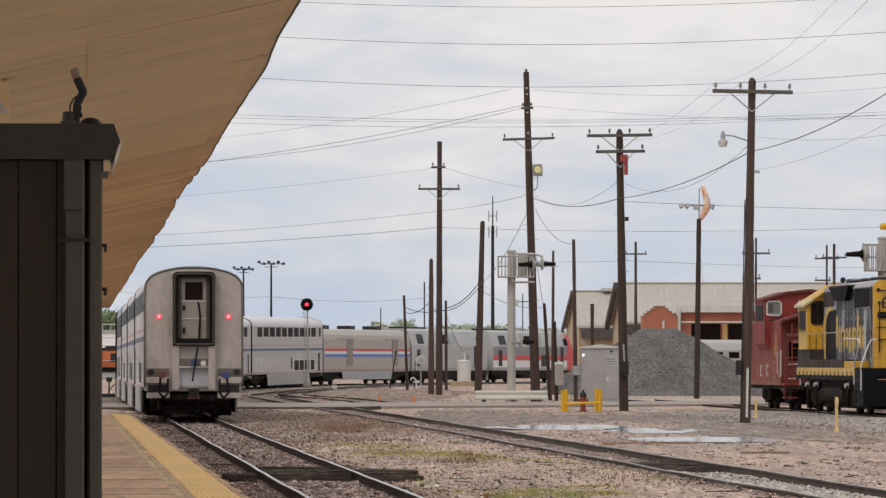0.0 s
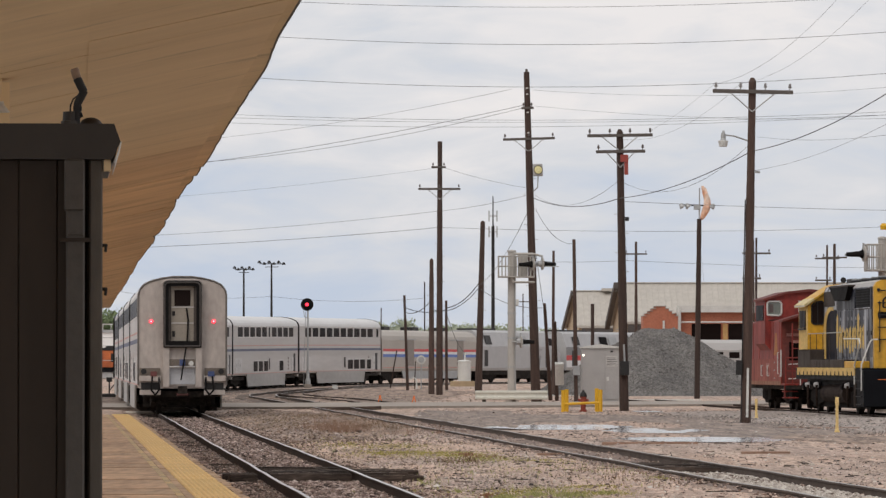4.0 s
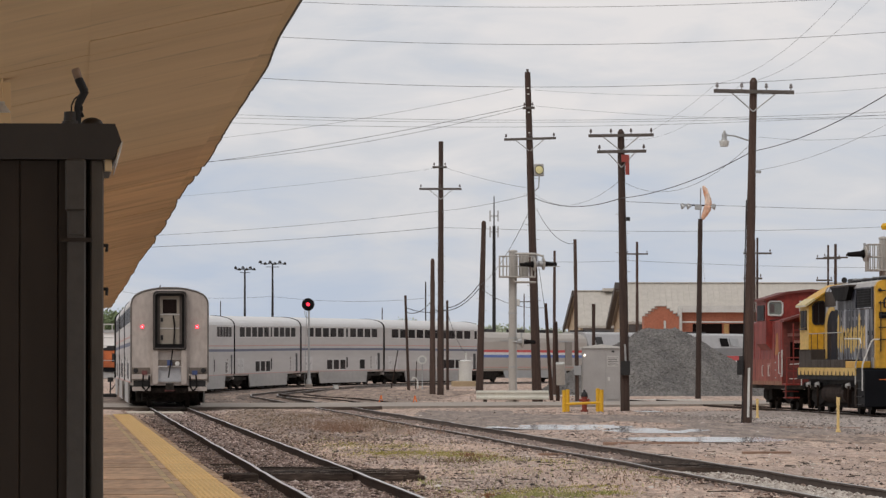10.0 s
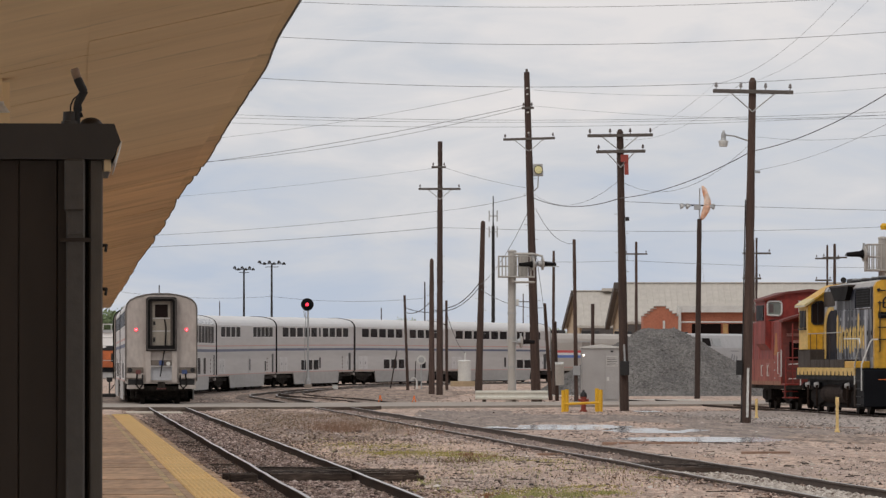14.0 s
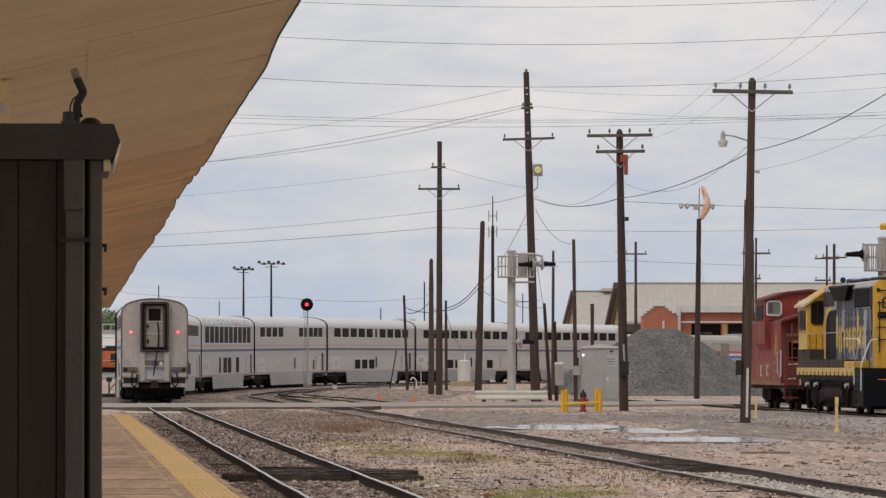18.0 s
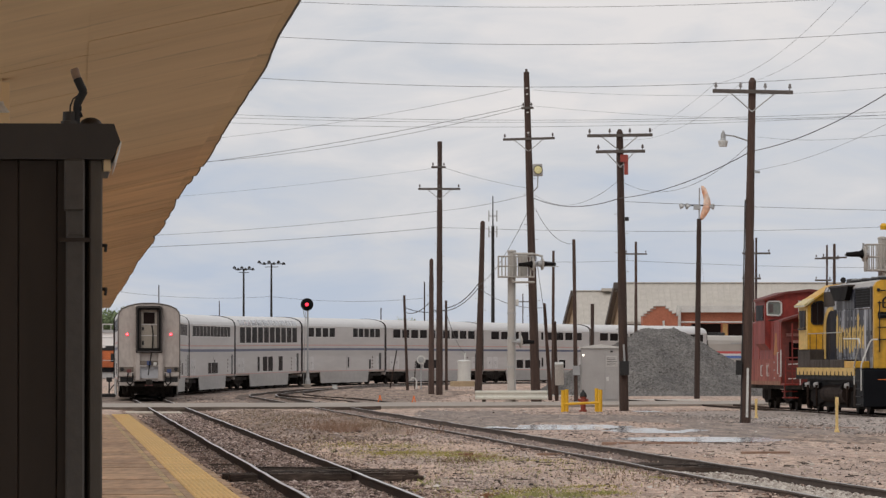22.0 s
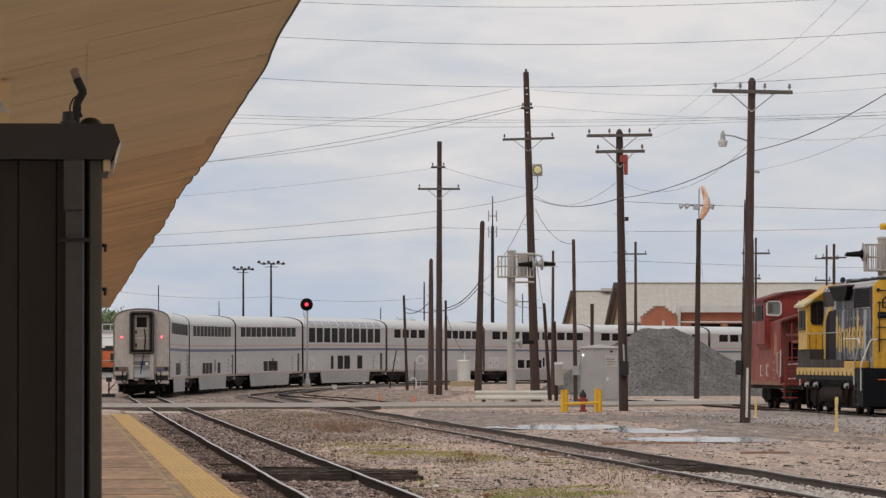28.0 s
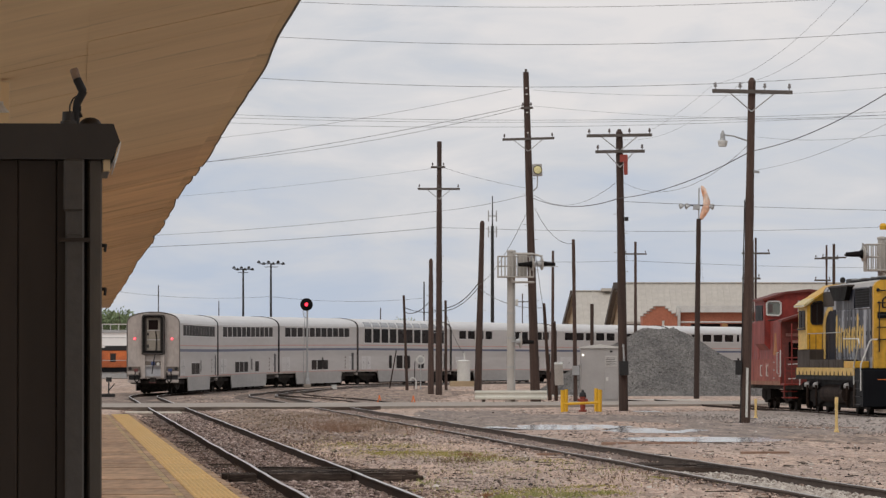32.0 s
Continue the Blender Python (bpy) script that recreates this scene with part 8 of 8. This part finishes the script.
for i_ in range(8):
    for j_ in range(15):
        a_, d_ = 1.47 + 0.0645 * i_, 64.03 + 0.0637 * j_
        k_ = len(domes.v)
        domes.v += [beside(a_ + u * e_, d_ + v_ * e_, z_) for e_, z_ in ((0.022, PZ + 0.002), (0.015, PZ + 0.012)) for u, v_ in ((-1, -1), (1, -1), (1, 1), (-1, 1))]
        domes.f += [(k_, k_ + 1, k_ + 5, k_ + 4), (k_ + 1, k_ + 2, k_ + 6, k_ + 5), (k_ + 2, k_ + 3, k_ + 7, k_ + 6), (k_ + 3, k_, k_ + 4, k_ + 7), (k_ + 4, k_ + 5, k_ + 6, k_ + 7)]
me_tac = tac.mesh("tactile_panel", M_TACTILE)
me_domes = domes.mesh("domes", M_DOME)


def shifted(dd, z):
    """Moves a piece built at 64 m along the platform to dd metres along it."""
    return Matrix.Translation(beside(PLATFORM_SLANT * (dd - 64), dd - 64, z))


dd = 48.0
while dd < 162.2:
    tp = part("tactile_panel", me_tac, None, platform, m=shifted(dd, pv.uniform(-0.002, 0.003)))
    part("domes", me_domes, None, tp, "worn yellow domes")["kind"] = "stuff"
    dd += 0.97
M_LINE = mat("worn_yellow_line", (0.66, 0.47, 0.22), 0.8, col2=(0.45, 0.33, 0.2), scale=1.0, contrast=4)
pave = {}
for a0, a1 in ((-2.6, -0.6), (-0.6, 1.235), (1.335, 1.427), (1.963, 2.07)):
    dd = 44.0 + pv.uniform(0, 2)
    while dd < 161.0:
        wd = pv.choice((1.2, 1.8, 2.6, 4.2)) if a0 < 1.9 else pv.choice((0.4, 0.8))
        key = (a0, wd)
        if key not in pave:
            pave[key] = strip(a0, a1, 64, 64 + wd, PZ - 0.03 - (0.25 if a0 > 1.9 else 0), PZ).mesh("paver", M_PAVER)
        out = pv.uniform(-0.03, 0.02) if a0 > 1.9 else 0.0
        part("paver", pave[key], None, platform, m=Matrix.Translation((out, 0, 0)) @ shifted(dd, pv.uniform(-0.006, 0.004)))
        dd += wd + pv.choice((0.015, 0.03, 0.09, 0.2))
part("painted_line", strip(1.24, 1.33, 44, 162, PZ - 0.03, PZ - 0.002), M_LINE, platform, "worn painted yellow line")


# loose stones over the yard, one shape repeated at many sizes
def stones(name, label, n, seed, place, size, material, lift=0.0):
    rs_ = np.random.RandomState(seed)
    base = np.array([(1, 0, 0), (-1, 0, 0), (0, 1, 0), (0, -1, 0), (0, 0, 1), (0, 0, -1)], float)
    tri = np.array([(0, 2, 4), (2, 1, 4), (1, 3, 4), (3, 0, 4), (2, 0, 5), (1, 2, 5), (3, 1, 5), (0, 3, 5)])
    vs, fs = [], []
    for k in range(n):
        x, y = place(rs_)
        e = size * math.exp(rs_.normal(0, 0.35))
        v = base * (e * rs_.uniform(0.7, 1.2, 3) * (1, 1, 0.6)) * rs_.uniform(0.8, 1.2, (6, 1))
        a, b = rs_.uniform(0, 6.28), rs_.uniform(-0.6, 0.6)
        ca, sa, cb, sb_ = math.cos(a), math.sin(a), math.cos(b), math.sin(b)
        v = v @ np.array([(ca, -sa, 0), (sa, ca, 0), (0, 0, 1)]) @ np.array([(1, 0, 0), (0, cb, -sb_), (0, sb_, cb)])
        v += (x, y, ground_z(x, y) + 0.25 * e + lift)
        vs.append(v)
        fs.append(tri + 6 * k)
    me = bpy.data.meshes.new(name)
    me.from_pydata(np.concatenate(vs).tolist(), [], np.concatenate(fs).tolist())
    me.materials.append(material)
    tagged(new(name, me), label, "stones", kind="stuff")


def along(off0, off1, s0, s1):
    def place(q):
        u = q.uniform(0, 1) ** 1.7
        x, y, h = track_point(s0 + (s1 - s0) * u, q.uniform(off0, off1))
        return x, y
    return place


def yard(q):
    y = 64 + 150 * q.uniform(0, 1) ** 1.8
    return q.uniform(-0.06, 0.105) * y + 0.6, y


M_STONE = island("mixed_ballast_stone", (0.06, 0.042, 0.034), (0.66, 0.53, 0.45), (0.29, 0.2, 0.16))
stones("ballast_stones", "mixed brown and grey ballast stones along the main track", 24000, 1, along(-2.0, 1.6, -104, 60), 0.017, M_STONE, 0.03)
stones("old_track_stones", "dirty stones between the old rails", 6000, 2, along(5.6, 7.9, -104, 60), 0.021, M_STONE, 0.025)
stones("yard_gravel", "loose gravel scattered over the yard", 24000, 3, yard, 0.011, island("pinkish_yard_gravel", (0.33, 0.25, 0.21), (0.58, 0.47, 0.405), (0.45, 0.35, 0.29)))
stones("pale_ballast", "patch of pale fresh ballast between the old rails", 2600, 4, along(6.1, 7.3, -99, -80), 0.026, island("pale_limestone", (0.35, 0.31, 0.27), (0.62, 0.58, 0.52), (0.48, 0.43, 0.38)), 0.05)

def far_yard(q):
    y = 226 + 130 * q.uniform(0, 1)
    return q.uniform(-0.058, 0.03) * y, y


def clustered(q):
    """Spots in the near yard where loose stone has gathered."""
    while True:
        y = 64 + 95 * q.uniform(0, 1) ** 1.5
        x = q.uniform(-0.06, 0.095) * y + 0.6
        if noise.noise((x * 0.9, y * 0.13, 4)) + 0.6 * noise.noise((x * 2.7, y * 0.4, 9)) > q.uniform(-0.1, 0.45):
            return x, y


def between_tracks(q):
    y = 66 + 110 * q.uniform(0, 1) ** 1.5
    x, y2, h = track_point(y - 167.2, q.uniform(0.9, 3.4) if q.uniform(0, 1) < 0.6 else q.uniform(0.9, 5.6))
    return x, y2


def dry_yard(q):
    """The wide gravelled part of the yard, but for its puddles."""
    while True:
        x, y = q.uniform(-1.0, 15.0), q.uniform(118, 208)
        if all(((x - px) / (1.25 * rx)) ** 2 + ((y - py) / (1.25 * ry)) ** 2 > 1 for px, py, rx, ry in ((3.5, 149.6, 1.9, 5.4), (5.8, 142.0, 1.25, 4.6), (6.4, 125.6, 1.9, 3.7))):
            return x, y


stones("yard_rubble", "gathered grey and pinkish stones in the near yard", 6500, 31, clustered, 0.02, island("grey_pink_rubble", (0.29, 0.23, 0.2), (0.54, 0.455, 0.41), (0.39, 0.315, 0.275)), 0.0)
stones("spilled_ballast", "ballast spilled from the main track into the dirt", 4200, 32, between_tracks, 0.021, island("dirty_pink_stone", (0.18, 0.135, 0.113), (0.47, 0.39, 0.345), (0.28, 0.215, 0.18)), 0.002)
stones("coarse_ballast", "coarse brown and grey ballast between the main rails", 9000, 33, along(-0.7, 0.7, -104, 40), 0.028, island("coarse_mixed_stone", (0.045, 0.032, 0.027), (0.58, 0.47, 0.42), (0.235, 0.165, 0.14)), 0.03)
stones("ditch_stones", "dark stones in the ditch beside the platform", 2800, 34, along(-2.1, -0.85, -104, 10), 0.026, island("dark_ditch_stone", (0.06, 0.04, 0.032), (0.36, 0.27, 0.225), (0.17, 0.112, 0.088)), 0.015)
stones("storage_stones", "grey crushed stone beside the storage track", 3500, 36, lambda q: track_point(-42 + 60 * q.uniform(0, 1), q.uniform(16.5, 25.5))[:2], 0.03, island("grey_mixed_stone", (0.16, 0.14, 0.128), (0.44, 0.395, 0.365), (0.28, 0.245, 0.222)), 0.02)
stones("wet_gravel", "pinkish-grey gravel around the puddles and the road", 7000, 38, dry_yard, 0.028, island("pinkish_grey_gravel", (0.17, 0.135, 0.12), (0.5, 0.43, 0.39), (0.32, 0.26, 0.23)), 0.0)
stones("pale_rocks", "a few pale rocks lying in the dirt", 70, 35, yard, 0.045, island("pale_rock", (0.5, 0.46, 0.42), (0.72, 0.69, 0.64), (0.6, 0.56, 0.51)))
stones("track_rubble", "broken stone and rubble around the curving tracks", 3500, 7, far_yard, 0.03, M_STONE, 0.01)

stones("dark_debris", "dark brown clods and leaf litter between the tracks", 1200, 17, along(1.7, 5.4, -50, 42), 0.02, island("brown_litter", (0.09, 0.06, 0.045), (0.3, 0.21, 0.155), (0.18, 0.122, 0.09)))


def chips(name, label, n, seed, place, material, size=0.03):
    """Twigs and splinters strewn over the dirt."""
    q = np.random.RandomState(seed)
    v, f = [], []
    for k in range(n):
        x, y = place(q)
        ln, w, a = size * math.exp(q.normal(0, 0.7)), q.uniform(0.13, 0.4) * size, q.uniform(0, 3.14)
        z = ground_z(x, y)
        ca, sa = math.cos(a), math.sin(a)
        i = len(v)
        for dx, dy, dz in ((-ln, -w, 0), (ln, -w * 0.6, 0), (ln, w, 0), (-ln, w, 0), (-ln, -w, 0.016), (ln, -w * 0.6, 0.01), (ln, w, 0.01), (-ln, w, 0.016)):
            v.append((x + dx * ca - dy * sa, y + dx * sa + dy * ca, z + dz))
        f += [tuple(i + t for t in u) for u in ((4, 5, 6, 7), (0, 1, 5, 4), (1, 2, 6, 5), (2, 3, 7, 6), (3, 0, 4, 7))]
    me = bpy.data.meshes.new(name)
    me.from_pydata(v, [], f)
    me.materials.append(material)
    tagged(new(name, me), label, "debris", kind="stuff")


chips("wood_chips", "dark splinters and twigs strewn over the yard", 420, 12, yard, island("dark_splinter", (0.03, 0.022, 0.017), (0.2, 0.14, 0.1), (0.08, 0.06, 0.045)))
chips("old_sticks", "dark broken sticks lying in the dirt", 420, 13, clustered, island("dark_stick", (0.022, 0.017, 0.014), (0.13, 0.09, 0.068), (0.05, 0.038, 0.03)), 0.075)
stones("dark_pebbles", "dark cinders scattered over the yard", 1700, 9, clustered, 0.02, island("dark_cinder", (0.03, 0.026, 0.023), (0.14, 0.11, 0.095), (0.07, 0.058, 0.05)))
stones("pale_pebbles", "pale stones scattered over the yard", 2200, 10, yard, 0.02, island("pale_pebble", (0.45, 0.4, 0.35), (0.72, 0.67, 0.6), (0.58, 0.52, 0.46)))


# weeds
def weeds(name, label, spots, material, seed, hgt, wide):
    rr = random.Random(seed)
    s = Shape()
    for x0, y0, rx, ry, n in spots:
        for k in range(int(1.5 * n)):
            x, y = x0 + rr.gauss(0, rx), y0 + rr.gauss(0, ry)
            z = ground_z(x, y) - 0.01
            h, a = hgt * rr.uniform(0.4, 1.3), rr.uniform(0, 6.28)
            w = wide * rr.uniform(0.6, 1.4)
            lean = Vector((rr.gauss(0, 0.5), rr.gauss(0, 0.5), 1)) * h
            i = len(s.v)
            p0 = Vector((x, y, z))
            dv = Vector((math.cos(a), math.sin(a) * 0.4, 0)) * w
            s.v += [p0 - dv, p0 + dv, p0 + lean * 0.6 + dv * 0.6, p0 + lean, p0 + lean * 0.6 - dv * 0.6]
            s.f.append((i, i + 1, i + 2, i + 3, i + 4))
    me = bpy.data.meshes.new(name)
    me.from_pydata([tuple(p) for p in s.v], [], s.f)
    me.materials.append(material)
    tagged(new(name, me), label, "weeds", kind="stuff")


M_GRASS = island("thin_green_weeds", (0.19, 0.21, 0.07), (0.4, 0.39, 0.16), (0.29, 0.29, 0.11))
M_MOSSY = island("yellow_green_moss", (0.24, 0.22, 0.055), (0.42, 0.37, 0.12), (0.33, 0.3, 0.085))
M_DRY = island("dead_brown_weeds", (0.10, 0.06, 0.035), (0.26, 0.17, 0.1), (0.17, 0.11, 0.065))
weeds("yellow_moss", "flat yellow-green moss in the dirt", [(-0.6, 106, 0.45, 2.4, 2200), (0.3, 103, 0.35, 1.8, 1000), (-1.3, 109, 0.5, 2.5, 700), (1.4, 101, 0.6, 2.5, 300), (1.2, 73, 0.5, 1.2, 900), (-3.0, 124, 0.5, 6, 300), (-1.9, 112, 0.2, 4, 200)], M_MOSSY, 14, 0.018, 0.013)
weeds("green_weeds", "sparse low green weeds in the gravel", [(-0.15, 105, 0.6, 6, 160), (0.6, 99, 0.3, 2, 220), (0.85, 71.5, 0.10, 0.5, 220), (1.25, 72.2, 0.08, 0.5, 160), (1.75, 71.8, 0.14, 0.6, 320), (1.5, 74.5, 0.2, 1.0, 120), (2.3, 73.5, 0.1, 0.6, 90), (-2.6, 72.0, 0.06, 0.4, 110), (0.2, 76.5, 0.05, 0.4, 50), (-1.4, 76.5, 0.2, 0.8, 160),
      (-0.3, 82, 0.15, 0.8, 90), (1.2, 88, 1.2, 4, 240), (-3.3, 118, 0.7, 9, 200), (3.0, 92, 0.6, 3, 160), (-1.9, 128, 0.9, 12, 180), (-2.1, 79, 0.1, 1, 70), (0.1, 76, 1.2, 3, 160), (4.6, 83, 0.8, 4, 160)], M_GRASS, 4, 0.06, 0.008)
weeds("dry_weeds", "dead brown weed stalks between the tracks", [(-2.2, 168, 0.5, 5, 260), (-3.4, 160, 0.9, 8, 300), (-2.4, 150, 0.4, 3, 260), (-4.2, 180, 0.8, 7, 900), (-1.6, 150, 0.6, 8, 500), (0.35, 97, 0.25, 1.2, 130), (-3.6, 96, 0.3, 12, 300), (-3.5, 128, 0.35, 14, 260), (2.9, 84, 0.6, 4, 140), (-0.9, 100, 0.6, 10, 120)], M_DRY, 6, 0.10, 0.007)

M_SHRUB = island("rusty_dead_stalks", (0.17, 0.095, 0.06), (0.33, 0.215, 0.15), (0.24, 0.145, 0.1))
weeds("dead_shrubs", "tall rusty-brown dead weeds by the old rails", [(-3.0, 142.0, 0.3, 1.8, 130), (-2.35, 139.0, 0.3, 1.2, 80), (-3.5, 146.0, 0.4, 2.0, 90), (-2.75, 137.4, 0.15, 0.8, 110), (-2.5, 139, 0.2, 1.0, 40), (-3.3, 141, 0.5, 1.5, 50), (-0.06, 135.2, 0.1, 0.4, 22), (-1.0, 133, 0.2, 0.6, 18), (-0.85, 134.5, 0.1, 0.5, 10)], M_SHRUB, 21, 0.36, 0.0045)
weeds("yellowish_moss", "yellow-green moss and low weeds in patches", [(-1.19, 115.6, 0.5, 1.6, 700), (-0.57, 106.8, 0.75, 1.0, 1300), (-2.39, 118.9, 0.3, 1.5, 260), (-2.99, 128, 0.25, 1.8, 220), (0.24, 104.1, 0.5, 1.0, 500), (-4.09, 132, 0.2, 1.5, 160),
      (3.58, 83.8, 0.14, 0.6, 260), (2.27, 73.8, 0.25, 0.8, 500), (2.16, 77.3, 0.3, 0.6, 300), (1.05, 100.4, 0.3, 1.4, 300), (1.88, 98, 0.35, 1.0, 300), (-0.4, 78.7, 0.1, 0.6, 160), (-0.02, 76.2, 0.06, 1.2, 120), (-1.39, 72.9, 0.12, 0.8, 160), (1.3, 74.6, 0.4, 1.2, 500)], M_MOSSY, 22, 0.03, 0.012)
weeds("roadside_weeds", "brown and olive weeds in the dirt near the road", [(-6.2, 180, 0.7, 7, 420), (-5.3, 165, 0.6, 6, 420), (-4.6, 152, 0.5, 5, 300), (-7.2, 196, 0.5, 5, 240)], island("olive_brown_weeds", (0.12, 0.085, 0.05), (0.27, 0.215, 0.12), (0.19, 0.14, 0.08)), 23, 0.07, 0.012)
stones("roadside_stones", "grey and brown stones in the dirt near the road", 1300, 37, along(1.1, 4.2, -45, 42), 0.03, island("roadside_mixed_stone", (0.085, 0.062, 0.05), (0.46, 0.39, 0.35), (0.23, 0.172, 0.142)), 0.02)
M_MOSS = island("reddish_weed_leaves", (0.16, 0.07, 0.04), (0.3, 0.16, 0.09), (0.22, 0.1, 0.06))
weeds("red_weeds", "low reddish-brown weeds in the dirt", [(-7.45, 133.0, 0.1, 3.5, 160), (-7.1, 128.0, 0.1, 2.5, 100), (0.45, 103.5, 0.12, 0.6, 60), (0.75, 101.5, 0.2, 0.8, 70), (-3.9, 120, 0.12, 9, 160), (-4.6, 140, 0.15, 9, 120), (0.6, 72.8, 0.08, 0.4, 50)], M_MOSS, 11, 0.06, 0.012)

# planks and scraps
M_PLANK = mat("weathered_plank", (0.33, 0.21, 0.15), 0.9, col2=(0.22, 0.13, 0.09), scale=1.5, fine=15, stretch=(0.5, 4, 4), own=0.2)
for x, y, ln, rz in ((4.75, 119.0, 2.2, 1), (6.6, 106.0, 1.0, 2), (11.0, 146.0, 1.5, 8), (9.95, 147.5, 0.8, -30), (2.2, 104, 0.6, 20), (3.9, 96, 0.7, 5), (9.3, 100, 0.5, 12), (12.0, 118, 1.3, 5)):
    pl = thing("plank", pose(x, y, ground_z(x, y), 0, 0, rz), "weathered brown plank lying in the dirt", "plank", "scrap planks")
    part("board", Shape().box(-ln / 2, ln / 2, -0.09, 0.09, -0.02, 0.045), M_PLANK, pl, bevel=0.006)
for k in range(26):
    y = 68 + 75 * pv.random() ** 1.5
    x = pv.uniform(-0.02, 0.07) * y + 0.3
    sc = thing("wood_scrap", pose(x, y, ground_z(x, y), pv.uniform(-5, 5), pv.uniform(-5, 5), pv.uniform(-30, 30)), "dark splintered scrap of tie wood", "wood scrap", "wood scraps")
    ln = pv.uniform(0.05, 0.2)
    part("splinter", Shape().prism([(-ln, -0.01), (ln, -0.01), (ln * 0.8, 0.02), (-ln * 0.6, 0.03)], -0.03, 0.03), M_TIE, sc)


motions()
